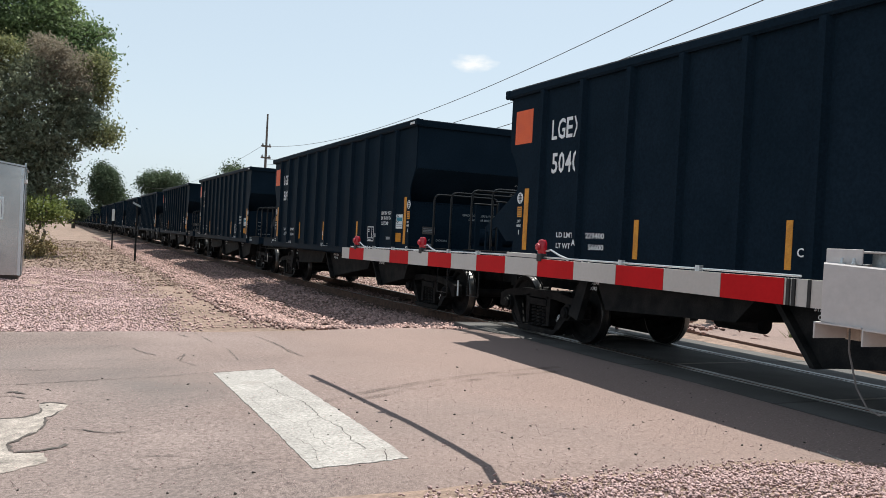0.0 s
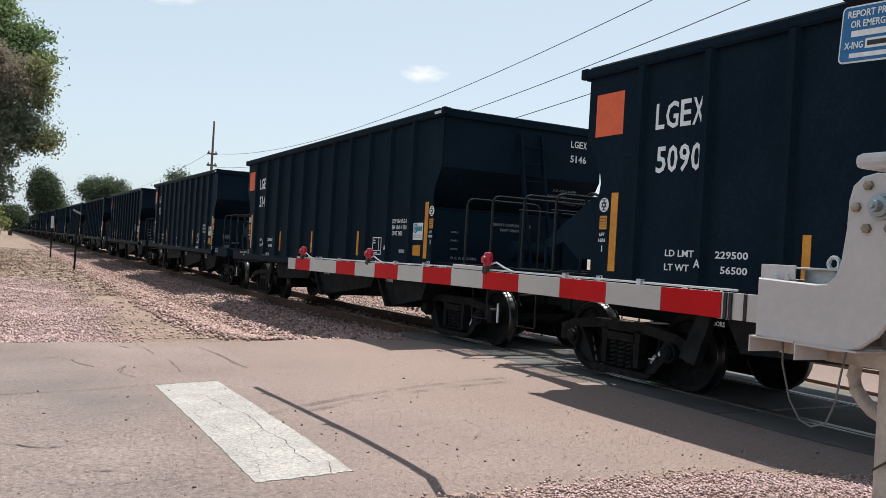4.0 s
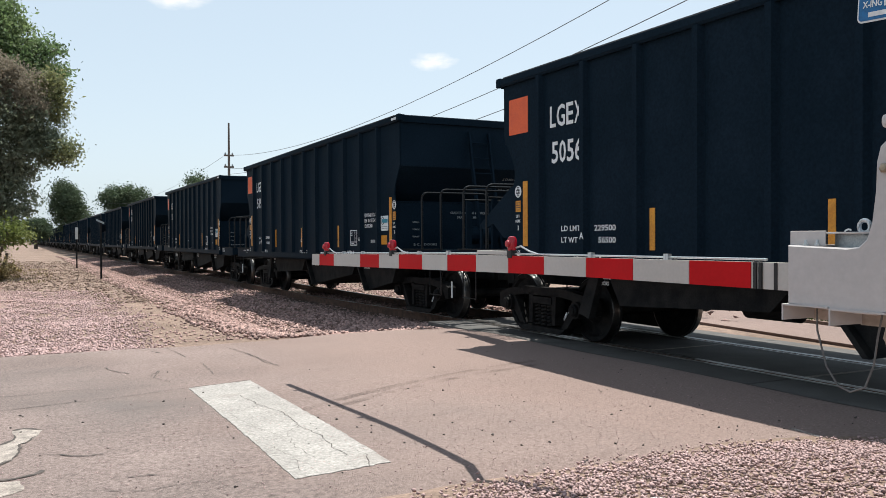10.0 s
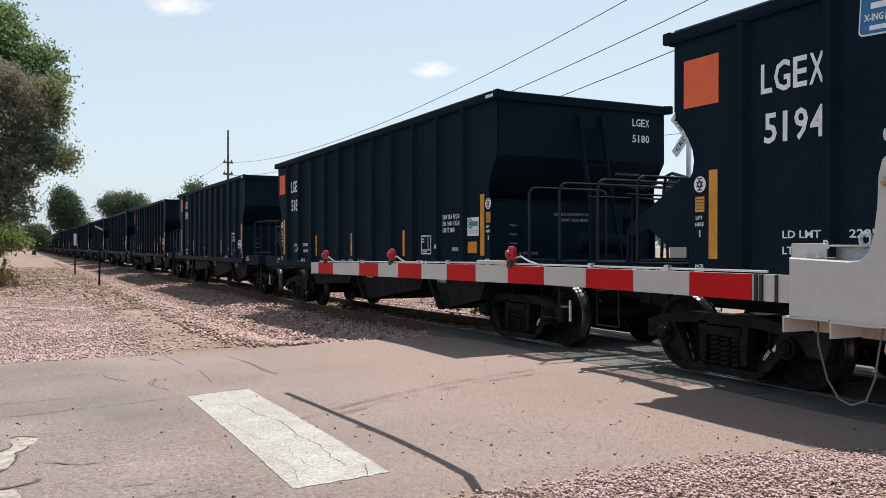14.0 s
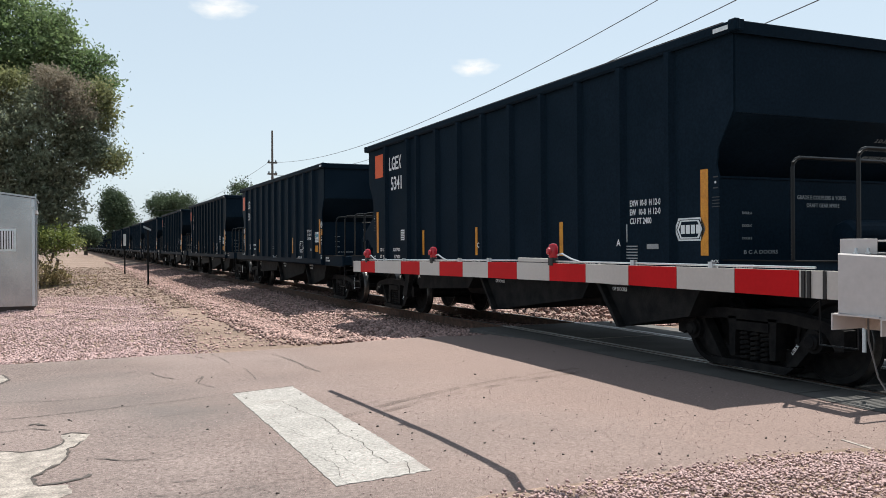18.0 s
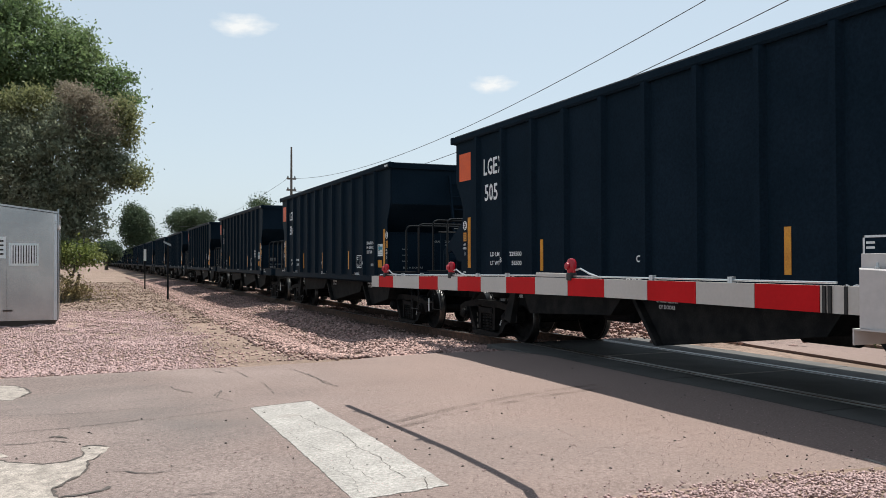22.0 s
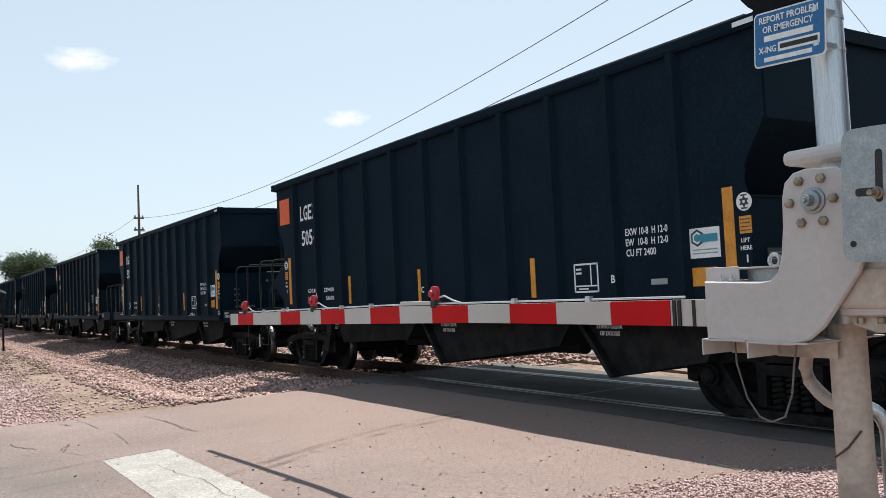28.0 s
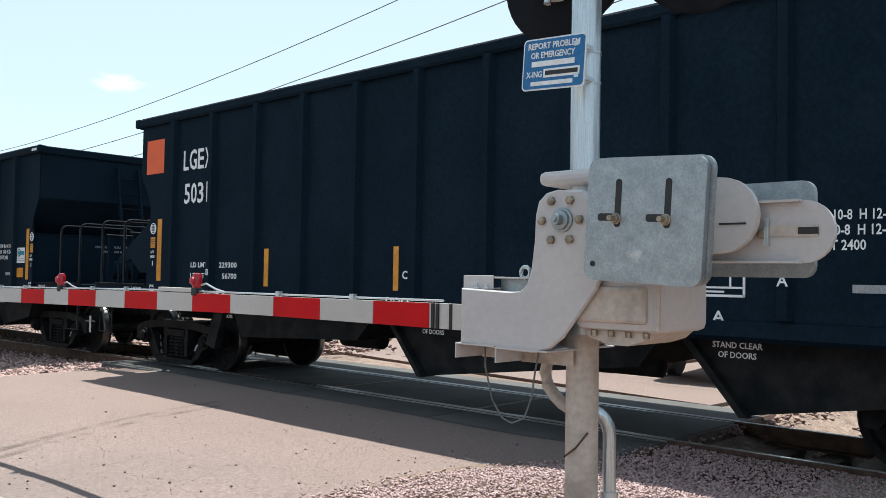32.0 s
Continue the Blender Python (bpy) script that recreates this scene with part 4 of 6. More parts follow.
    part("coupler_head", prism(B(), [(-0.2, Y(1.5)), (0.2, Y(1.5)), (0.24, Y(1.68)), (0.1, Y(1.77)), (-0.05, Y(1.72)), (-0.24, Y(1.77))], "z", 0.68, 1.0), UNDER, car)
    hose = [(0.35, Y(1.2), 0.9), (0.33, Y(1.45), 0.78), (0.25, Y(1.6), 0.5), (0.12, Y(1.7), 0.36), (0.02, Y(1.77), 0.34)]
    part("air_hose", tube(B(), hose, 0.025, 7), RUBBER, car)
    part("cut_lever", tube(B(), [(-1.45, Y(1.35), 0.78), (-1.45, Y(1.42), 0.92), (-0.7, Y(1.45), 0.96), (-0.2, Y(1.5), 1.02)], 0.013, 6), UNDER, car)
    # corner step
    for x in (-1.48, 1.48):
        part("stirrup_step", tube(B(), [(x, Y(0.95), 1.12), (x, Y(0.95), 0.5), (x, Y(1.38), 0.5), (x, Y(1.38), 1.12)], 0.014, 6), GLOSS, car)
    # brake gear on the platform
    if e == -1:
        part("air_reservoir", lathe_bm([(0.0, 0.02), (0.02, 0.14), (0.08, 0.17), (0.82, 0.17), (0.88, 0.14), (0.9, 0.02)], (-0.45, Y(0.32), 1.55), (1, 0, 0)), BLACK, car)
    part("brake_stand", box(B(), 0.55, 0.8, Y(0.2), Y(0.42), 1.27, 1.95, 0.02), BLACK, car)


def hopper_gate(car, poly, w):
    part("hopper_chute", prism(B(), poly, "x", -w, w), UNDER, car)


def build_car():
    car = thing("hopper_car", "black steel open-top railway hopper car with white lettering", "railcar", "hopper cars of the train")
    for sgn in (-1, 1):
        part("side_sheet", side_sheet(sgn * HW, sgn * (HW - 0.025)), BLACK, car)
        rib = None
        for v in RIBS:
            if rib is None:
                rib = part("rib", prism(B(), [(-0.075, 0), (-0.04, 0.075), (0.04, 0.075), (0.075, 0)], "z", 1.2, 3.70), BLACK, car)
                rib.data.transform(Matrix(((0, sgn, 0, sgn * HW), (1, 0, 0, 0), (0, 0, 1, 0), (0, 0, 0, 1))))
                rib.data.update()
                rib.matrix_basis = pose(0, d(v), 0)
            else:
                again("rib", rib, pose(0, d(v), 0))
        part("top_chord", prism(B(), [(sgn * (HW - 0.06), 3.71), (sgn * (HW + 0.05), 3.69), (sgn * (HW + 0.07), 3.72), (sgn * (HW + 0.07), 3.80), (sgn * (HW + 0.04), 3.815), (sgn * (HW - 0.06), 3.815)], "y", -H2 - 0.08, H2 - 0.07), BLACK, car)
        part("chord_lip", prism(B(), [(sgn * (HW - 0.05), 3.813), (sgn * (HW + 0.055), 3.808), (sgn * (HW + 0.055), 3.822), (sgn * (HW - 0.05), 3.826)], "y", -H2 + 0.12, H2 - 0.22), DUSTLIP, car, "dusty worn top edge")
        part("side_sill", prism(B(), [(sgn * (HW - 0.1), 1.18), (sgn * (HW + 0.03), 1.18), (sgn * (HW + 0.03), 1.06), (sgn * (HW - 0.02), 1.02), (sgn * (HW - 0.1), 1.02)], "y", u(-11.86), u(-0.25)), BLACK, car)
    for e in (-1, 1):
        o = 0.0 if e == -1 else -0.15
        part("end_chord", prism(B(), [(e * (H2 - 0.04 + o), 3.69), (e * (H2 + 0.05 + o), 3.68), (e * (H2 + 0.07 + o), 3.80), (e * (H2 + 0.04 + o), 3.815), (e * (H2 - 0.04 + o), 3.815)], "x", -HW - 0.02, HW + 0.02), BLACK, car)
        part("chord_cap", box(B(), -HW - 0.082, -HW + 0.0, e * (H2 - 0.02 + o), e * (H2 + 0.10 + o), 3.69, 3.824, 0.022), BLACK, car)
        part("chord_cap", box(B(), HW - 0.0, HW + 0.095, e * (H2 - 0.02 + o), e * (H2 + 0.10 + o), 3.69, 3.824, 0.022), BLACK, car)
        end_works(car, e)
    part("center_sill", box(B(), -0.2, 0.2, -H2 - 1.0, H2 + 1.0, 0.72, 1.1, 0.02), UNDER, car)
    part("load_floor", box(B(), -HW + 0.03, HW - 0.03, u(-11.1), u(-1.0), 1.1, 1.2), UNDER, car)
    # discharge chutes
    hopper_gate(car, [(u(-9.1), 1.1), (u(-9.62), 0.48), (u(-9.68), 0.40), (u(-9.76), 0.42), (u(-11.0), 0.62), (u(-11.3), 1.1)], 1.32)
    hopper_gate(car, [(u(-5.45), 1.1), (u(-6.02), 0.48), (u(-6.08), 0.40), (u(-6.16), 0.42), (u(-8.7), 0.72), (u(-9.0), 1.1)], 1.32)
    hopper_gate(car, [(u(-2.2), 1.1), (u(-2.5), 0.62), (u(-4.9), 0.72), (u(-5.3), 1.1)], 1.32)
    for v in (-5.45, -9.1):
        part("chute_flange", prism(B(), [(u(v + 0.04), 1.12), (u(v - 0.04), 1.12), (u(v - 0.64), 0.40), (u(v - 0.57), 0.40)], "x", -1.42, -1.32), UNDER, car, "worn pale-edged chute flange")
    part("slide_bracket", prism(B(), [(u(-2.2), 1.05), (u(-2.0), 1.05), (u(-1.72), 0.48), (u(-1.95), 0.42)], "x", -1.40, -1.30), UNDER, car, "slanted scuffed bracket plate")
    for v in (-4.2, -8.0):
        part("door_cylinder", lathe_bm([(0, 0.05), (0.02, 0.11), (0.7, 0.11), (0.72, 0.05)], (-0.9, u(v), 0.7), (0, -1, 0)), UNDER, car)
    part("brake_pipe", tube(B(), [(-0.5, -H2 - 1.2, 0.9), (-0.5, 0, 0.9), (-0.5, H2 + 1.2, 0.9)], 0.02, 6), UNDER, car)
    # signs and strips on the near side
    decal("orange_panel", car, -0.56, 3.22, 0.50, 0.51, ORANGE, "orange square marking")
    decal("amber_strip", car, -0.74, 1.82, 0.12, 0.92, YELLOW, "amber reflective strip", lift=0.001)
    for v in (-3.40, -8.46):
        decal("amber_strip", car, v, 1.57, 0.09, 0.48, YELLOW, "amber reflective strip")
    decal("amber_strip", car, -5.75, 1.57, 0.08, 0.48, YELLOW, "amber reflective strip")
    decal("amber_strip", car, -11.40, 1.82, 0.12, 0.95, YELLOW, "amber reflective strip")
    for v in (-0.55, -11.58):
        part("round_decal", lathe_bm([(0, 0.085), (0.003, 0.085)], (-HW - 0.001, d(v), 2.14), (-1, 0, 0)), WHITE, car, "white round emblem sticker")
        core = [(d(v) + q * math.cos(a), 2.14 + q * math.sin(a)) for k, a in enumerate(np.linspace(0, 2 * math.pi, 12, endpoint=False)) for q in ((0.058 if k % 2 else 0.034),)]
        part("round_decal_core", prism(B(), core, "x", -HW - 0.007, -HW - 0.003), TEXTDARK, car, "dark badge")
        part("round_decal_dot", lathe_bm([(0, 0.014), (0.002, 0.014)], (-HW - 0.0075, d(v), 2.14), (-1, 0, 0), 10), WHITE, car)
        for z in (2.2, 2.08):
            decal("round_decal_bar", car, v, z, 0.07, 0.014, TEXTDARK, "", 0.006)
        decal("amber_label", car, v, 1.93, 0.13, 0.16, YELLOW, "small amber label")
        for k in range(4):
            decal("label_line", car, v, 1.98 - 0.034 * k, 0.11, 0.009, TEXTDARK, "", 0.006)
        text("writing", "LIFT", 0.055, WHITE, car, (-HW - 0.003, d(v) + 0.06, 1.77))
        text("writing", "HERE", 0.055, WHITE, car, (-HW - 0.003, d(v) + 0.07, 1.70))
        decal("arrow_mark", car, v, 1.62, 0.015, 0.07, WHITE)
    decal("maker_plate", car, -11.105, 1.80, 0.36, 0.29, PANELW, "white and teal maker's sticker")
    ring = [(q * math.cos(a), q * math.sin(a)) for q in (1.0,) for a in np.linspace(math.pi / 2, math.pi * 2.5, 6, endpoint=False)]
    for k, (q, material) in enumerate(((0.085, TEXTDARK), (0.062, PANELW), (0.040, TEAL))):
        part("maker_mark", prism(B(), [(d(-11.02) + a * q, 1.85 + b * q) for a, b in ring], "x", -HW - 0.006 - 0.002 * k, -HW - 0.003), material, car)
    decal("maker_mark", car, -11.155, 1.845, 0.21, 0.075, TEAL, "", 0.011)
    for k in range(2):
        decal("maker_line", car, -11.105, 1.735 - 0.035 * k, 0.30, 0.012, GREYPAINT, "", 0.006)
    decal("amber_label", car, -11.08, 1.475, 0.29, 0.18, YELLOW, "amber warning label")
    # stencil box
    for v, z, w, h in ((-9.41, 1.685, 0.40, 0.02), (-9.41, 1.375, 0.40, 0.02), (-9.22, 1.53, 0.02, 0.33), (-9.60, 1.53, 0.02, 0.33), (-9.49, 1.56, 0.016, 0.24), (-9.41, 1.44, 0.38, 0.016), (-9.29, 1.63, 0.09, 0.022), (-9.29, 1.585, 0.09, 0.022), (-9.36, 1.407, 0.16, 0.016)):
        decal("stencil_bar", car, v, z, w, h, WHITE, "", 0.003)
    for s, z in (("EXW 10-8  H 12-0", 1.95), ("EW  10-8  H 12-0", 1.84), ("CU FT 2400", 1.73)):
        text("writing", s, 0.105, WHITE, car, (-HW - 0.003, d(-10.06), z), width=0.59 if "H" in s else 0.42)
    text("writing", "LD LMT", 0.10, WHITE, car, (-HW - 0.003, d(-1.62), 1.565), width=0.42)
    text("writing", "LT WT", 0.10, WHITE, car, (-HW - 0.003, d(-1.62), 1.415), width=0.36)
    for v, s in ((-5.95, "C"), (-9.91, "A"), (-2.15, "B")):
        text("writing", s, 0.12, WHITE, car, (-HW - 0.078, d(v) + 0.03, 1.46))
    for v in (-1.9, -5.6, -8.85):
        text("writing", "DOOR B" if v > -5 else "DOOR C" if v > -8 else "DOOR A", 0.13, WHITE, car, (-HW - 0.003, d(v), 1.165), width=0.60)
    for v in (-1.9, -5.95, -9.4):
        text("writing", "STAND CLEAR", 0.07, WHITE, car, (-1.323, u(v), 0.945), width=0.42)
        text("writing", "OF DOORS", 0.07, WHITE, car, (-1.323, u(v) - 0.05, 0.865), width=0.32)
    for y in (H2 + 0.21, -H2 + 0.12):
        text("writing", "2 INCH HF", 0.07, WHITE, car, (-1.552, y, 1.205), width=0.30)
        text("writing", "COMP SHOES", 0.07, WHITE, car, (-1.552, y, 1.13), width=0.39)
    for y in (d(-0.48), -H2 + 0.38):
        text("writing", "JACK", 0.05, WHITE, car, (-HW - 0.003, y, 1.265), width=0.13)
        text("writing", "HERE", 0.05, WHITE, car, (-HW - 0.003, y, 1.205), width=0.13)
    for v in ((-0.34) / 0.98, (-LEN + 0.34) / 0.98):
        text("writing", "LGEX", 0.052, WHITE, car, (-1.10, u(v) - 0.60, 0.30), SIDE @ Matrix.Rotation(radians(50), 4, "Z"), width=0.13)
        part("stencil_bar", prism(B(), [(u(v) - 0.70, 0.425), (u(v) - 0.775, 0.515), (u(v) - 0.80, 0.49), (u(v) - 0.725, 0.40)], "x", -1.104, -1.10), WHITE, car)
    part("brake_rod_mark", prism(B(), [(-H2 - 1.18, 0.43), (-H2 - 1.15, 0.43), (-H2 - 1.15, 0.72), (-H2 - 1.18, 0.72)], "x", -1.16, -1.14), PANELW, car, "white painted hanging rod")
    decal("small_plate", car, -10.5, 1.45, 0.22, 0.06, GREYPAINT, "small grey plate")
    # lettering on the near end
    ye = -H2 - 0.012
    for k, (s, w) in enumerate((("SPRGS 7 OC D5 7 IC D5", 0.62), ("2 D-353 2 B-354", 0.5), ("36 INCH WHLS", 0.42), ("#24 BRAKE BEAM", 0.46))):
        z = 2.76 - 0.09 * k
        text("writing", s, 0.075, GREYPAINT, car, (0.68 + 0.06 * (k % 2), -H2 + 0.001 + (2.88 - z) * 1.058, z - 0.004), SLOPEF, width=w)
    text("writing", "GRADE E COUPLERS & YOKES", 0.065, GREYPAINT, car, (-0.40, -H2 + 0.322, 1.98), ENDF, width=0.78)
    text("writing", "DRAFT GEAR M901E", 0.065, GREYPAINT, car, (-0.25, -H2 + 0.322, 1.89), ENDF, width=0.52)
    letters("small_letter", "LGEX", 0.17, WHITE, car, (0.92, ye, 3.45), ENDF, 0.36)
    letters("big_letter", "LGEX", 0.40, WHITE, car, (-HW - 0.003, d(-1.36), 2.96), SIDE, 0.74)
    # white plate painted in place of the bright sky behind a corner notch
    part("corner_tag", box(B(), -HW - 0.075, -HW - 0.06, -H2 + 0.0, -H2 + 0.24, 3.725, 3.77), PANELW, car, "white plate standing in for sky seen through a corner notch")
    wheels = []
    for y in (H2 - 0.34, -H2 + 0.34):
        wheels += make_truck(car, y)[1]
    return car


def on_track(y):
    """The pose of a car whose middle is at y along the track."""
    a, b = rail_z(y - 5.6), rail_z(y + 5.6)
    return pose(T - math.tan(SKEW) * (y - 5), y, (a + b) / 2, math.degrees(math.atan2(b - a, 11.2)), 0, math.degrees(SKEW))


NUMBERS = {-1: "5080", 0: "5040", 1: "5090", 2: "5146", 3: "5056", 4: "5194", 5: "5180", 6: "5341", 7: "5051", 8: "5165", 9: "5054", 10: "5031"}
WEIGHTS = {0: ("229400", "56600"), 2: ("229600", "56400"), 3: ("229500", "56500"), 4: ("229500", "56500"), 5: ("229300", "56700"), 6: ("228700", "57300"), 7: ("229500", "56500"), 9: ("229400", "56600"), 10: ("229300", "56700")}
ACB = (0, 1, 3, 9)  # cars whose doors run A, C, B from the far end
first = build_car()
cars = {}
FINE = ("writing", "small_letter", "big_letter", "stencil_bar", "ladder_rung", "notice", "maker_mark", "arrow_mark", "round_decal", "amber_label", "label_line", "small_plate", "corner_tag", "brake_rod_mark", "cut_lever", "air_hose", "stirrup_step", "spring", "brake_shoe", "brake_beam", "bearing_cap", "chute_flange", "slide_bracket", "door_cylinder", "brake_pipe", "edge_flange", "coupler", "air_reservoir", "brake_stand", "mid_rail", "brace", "bent_handrail")
far_car = None
for n in range(-1, 35):
    c = first if n == -1 else copy_thing(first if n < 13 else far_car, pose(T, 0, 0))
    if n == 12:
        # cars that never come near keep their large parts only
        far_car = copy_thing(first, pose(T, 0, 0))
        for o in list(far_car.children_recursive):
            if o.name.startswith(FINE):
                bpy.data.objects.remove(o)
        cars[34] = far_car
    if n < 34:
        cars[n] = c
    else:
        for o in list(c.children_recursive) + [c]:
            bpy.data.objects.remove(o)
for n, c in cars.items():
    c.matrix_basis = on_track(11.75 + n * PITCH - H2)
    if n in NUMBERS and n >= 0:
        letters("big_digit", NUMBERS[n], 0.40, WHITE, c, (-HW - 0.003, d(-1.40), 2.48), SIDE, 0.70)
        letters("small_digit", NUMBERS[n], 0.17, WHITE, c, (0.92, -H2 - 0.012, 3.19), ENDF, 0.36)
        w = WEIGHTS.get(n, ("229500", "56500"))
        text("writing", w[0], 0.10, WHITE, c, (-HW - 0.003, d(-2.33), 1.565), width=0.42)
        text("writing", w[1], 0.10, WHITE, c, (-HW - 0.003, d(-2.41), 1.415), width=0.34)
        for o in [o for o in c.children if o.name.startswith("ladder") and (n in ACB or n == 6)]:
            if sum(v.co.y for v in o.data.vertices) < 0:
                bpy.data.objects.remove(o)
        if n in ACB:
            for k, (w, h, z) in enumerate(((0.28, 0.15, 1.64), (0.26, 0.10, 1.33))):
                plate = part("small_plate", box(B(), -1.29, -1.29 + w, -H2 + 0.314, -H2 + 0.322, z - h / 2, z + h / 2), DUSTLIP, c, "small grey data plate")
                for q in range(3):
                    part("plate_line", box(B(), -1.27, -1.31 + w, -H2 + 0.311, -H2 + 0.3135, z - 0.032 + 0.03 * q, z - 0.022 + 0.03 * q), GREYPAINT, plate)
            text("writing", "A  C  B  DOORS", 0.06, GREYPAINT, c, (-1.25, -H2 + 0.322, 1.43), ENDF, width=0.52)
        else:
            for k, name in enumerate("ACB"):
                text("writing", "DOOR " + name, 0.04, GREYPAINT, c, (-1.22, -H2 + 0.322, 1.80 - 0.14 * k), ENDF, width=0.14)
            text("writing", "B C A DOORS", 0.06, GREYPAINT, c, (-1.2, -H2 + 0.322, 1.36), ENDF, width=0.5)
        for o in [o for o in c.children if n in ACB and o.name.startswith("writing")]:
            for y, q in ((d(-2.15) + 0.03, d(-9.91) + 0.03), (d(-9.91) + 0.03, d(-2.15) + 0.03), (d(-1.9), d(-8.85)), (d(-8.85), d(-1.9))):
                if abs(o.location.y - y) < 0.004 and (abs(o.location.z - 1.46) < 0.004 or abs(o.location.z - 1.165) < 0.004):
                    o.location.y = q
                    break
        if n in (2, 4):
            text("writing", "EMPTY LOAD", 0.05, WHITE, c, (-1.552, H2 + 0.62, 1.20), width=0.30)
        if n == 7:
            for o in list(c.children):
                middle = sum(v.co.y for v in o.data.vertices) / len(o.data.vertices)
                if o.name.startswith("amber_strip") and abs(middle - d(-5.75)) < 0.1:
                    bpy.data.objects.remove(o)
                elif o.name.startswith("amber_strip") and abs(middle - d(-8.46)) < 0.1:
                    o.location.y += 0.13
                elif o.name.startswith(("big_letter", "big_digit")):
                    o.location.z += 0.06 if o.name.startswith("big_digit") else 0.03
        if n == 6:
            for o in list(c.children):
                stem = o.name.split(".")[0]
                near_mark = stem == "writing" and min(abs(o.location.y - d(-0.4)), abs(o.location.y - d(-11.6))) < 0.15 and 1.6 < o.location.z < 1.85 and o.location.x < -1.6
                if stem in ("maker_plate", "maker_mark", "amber_label", "round_decal", "round_decal_core", "arrow_mark", "stencil_bar") or near_mark:
                    bpy.data.objects.remove(o)
            hexa = [(0.26, 0), (0.19, 0.13), (-0.19, 0.13), (-0.26, 0), (-0.19, -0.13), (0.19, -0.13)]
            for k, (q, material) in enumerate(((1.0, PANELW), (0.86, BLACK), (0.80, PANELW), (0.68, BLACK))):
                part("hexagon_plate", prism(B(), [(d(-11.16) + a * q, 1.64 + b * q) for a, b in hexa], "x", -HW - 0.004 - 0.002 * k, -HW), material, c, "white hexagonal maker's emblem" if k == 0 else "")
            for k in range(4):
                part("emblem_block", box(B(), -HW - 0.013, -HW - 0.004, d(-11.16) + 0.14 - 0.085 * k, d(-11.16) + 0.075 - 0.085 * k, 1.59, 1.69), PANELW, c)
            for o in [o for o in c.children if o.name.startswith("writing")]:
                y, z = o.location.y, o.location.z
                if abs(z - 1.565) < 0.004 or abs(z - 1.415) < 0.004:
                    o.location += Vector((0, 0.72 if y > d(-2) else 0.62, -0.165))
                elif (abs(z - 1.46) < 0.004 and abs(y - d(-2.15)) < 0.05) or (z < 1.25 and abs(y - d(-1.9)) < 0.02) or (z < 1 and abs(y - u(-1.9)) < 0.08):
                    bpy.data.objects.remove(o)
            text("writing", "A", 0.12, WHITE, c, (-HW - 0.003, d(-2.50), 1.27))
            text("writing", "A", 0.15, WHITE, c, (-1.323, u(-2.45), 0.84))
            for v, z in ((-2.28, 1.74), (-9.9, 1.62), (-10.06, 1.38)):
                decal("notice", c, v, z, 0.20 if z > 1.5 else 0.34, 0.22, PANELW if z > 1.5 else BLACK, "small printed notice")
                for k in range(5):
                    decal("notice_line", c, v, z + 0.075 - 0.037 * k, 0.16 if z > 1.5 else 0.30, 0.014, TEXTDARK if z > 1.5 else GREYPAINT, "", 0.006)
            for o in c.children:
                if o.name.startswith("orange_panel"):
                    o.location = (0, -0.30, 0.08)
                elif o.name.startswith("big_letter"):
                    o.location += Vector((0, -0.15, 0.19))
                elif o.name.startswith("big_digit"):
                    o.location += Vector((0, -0.22, 0.24))
                elif o.name.startswith("rib") and abs(o.location.y - d(-1.15)) < 0.02:
                    o.location.y = u(-1.42)
                elif o.name.startswith("rib") and abs(o.location.y - d(-2.15)) < 0.02:
                    o.location.y = u(-2.72)
    else:
        part("number_bar", box(B(), -HW - 0.004, -HW, u(-2.05), u(-1.45), 2.5, 2.7), WHITE, c)

# ---- crossing gate ----
gate = thing("crossing_gate", "aluminium railway crossing gate, lowered, with red and white arm", "crossing gate")
MX, MY = 2.69, 1.815
part("base_post", lathe_bm([(-0.3, 0.066), (1.27, 0.063)], (MX, MY, 0), (0, 0, 1), 32), DUSTPOST, gate, "dusty aluminium post", True)
part("foundation_box", box(B(), MX - 0.15, MX + 0.15, MY - 0.14, MY + 0.10, -0.05, 0.56, 0.02), GALV, gate, "blue-grey galvanised base casting")
for k in (-0.09, 0.05):
    part("base_bolt", lathe_bm([(0, 0.02), (0.03, 0.02)], (MX - 0.15, MY + k, 0.50), (-1, 0, 0), 6), GALV, gate)
part("base_collar", lathe_bm([(0.55, 0.085), (0.575, 0.085), (0.585, 0.07)], (MX, MY, 0), (0, 0, 1), 28), GALV, gate)
part("conduit_fitting", lathe_bm([(0.56, 0.05), (0.60, 0.05), (0.605, 0.036), (0.66, 0.034)], (2.78, 1.745, 0), (0, 0, 1), 16), ALU, gate)
part("mast", lathe_bm([(1.2, 0.058), (3.4, 0.058)], (MX, MY, 0), (0, 0, 1), 32), ALU, gate, "shiny round aluminium mast", True)
part("mast_collar", box(B(), MX - 0.13, MX + 0.13, MY - 0.13, MY + 0.13, 1.845, 1.90, 0.02), CREAM, gate)
cheek = [(2.232, 1.22), (2.232, 1.44), (1.98, 1.43), (1.935, 1.435), (1.905, 1.46), (1.885, 1.52), (1.872, 1.62), (1.868, 1.72), (1.855, 1.77), (1.82, 1.80), (1.77, 1.81), (1.66, 1.80), (1.60, 1.72), (1.56, 1.55), (1.60, 1.45), (1.74, 1.27), (1.80, 1.225), (1.87, 1.205), (1.95, 1.205)]
for x in (2.44, 2.86):
    bm = prism(B(), cheek, "x", x, x + 0.022)
    bmesh.ops.bevel(bm, geom=[e for e in bm.edges if abs(e.verts[0].co.x - e.verts[1].co.x) < 1e-5], offset=0.005, segments=1, affect="EDGES")
    part("cheek_plate", bm, CREAM, gate, "cream painted cast cheek plate")
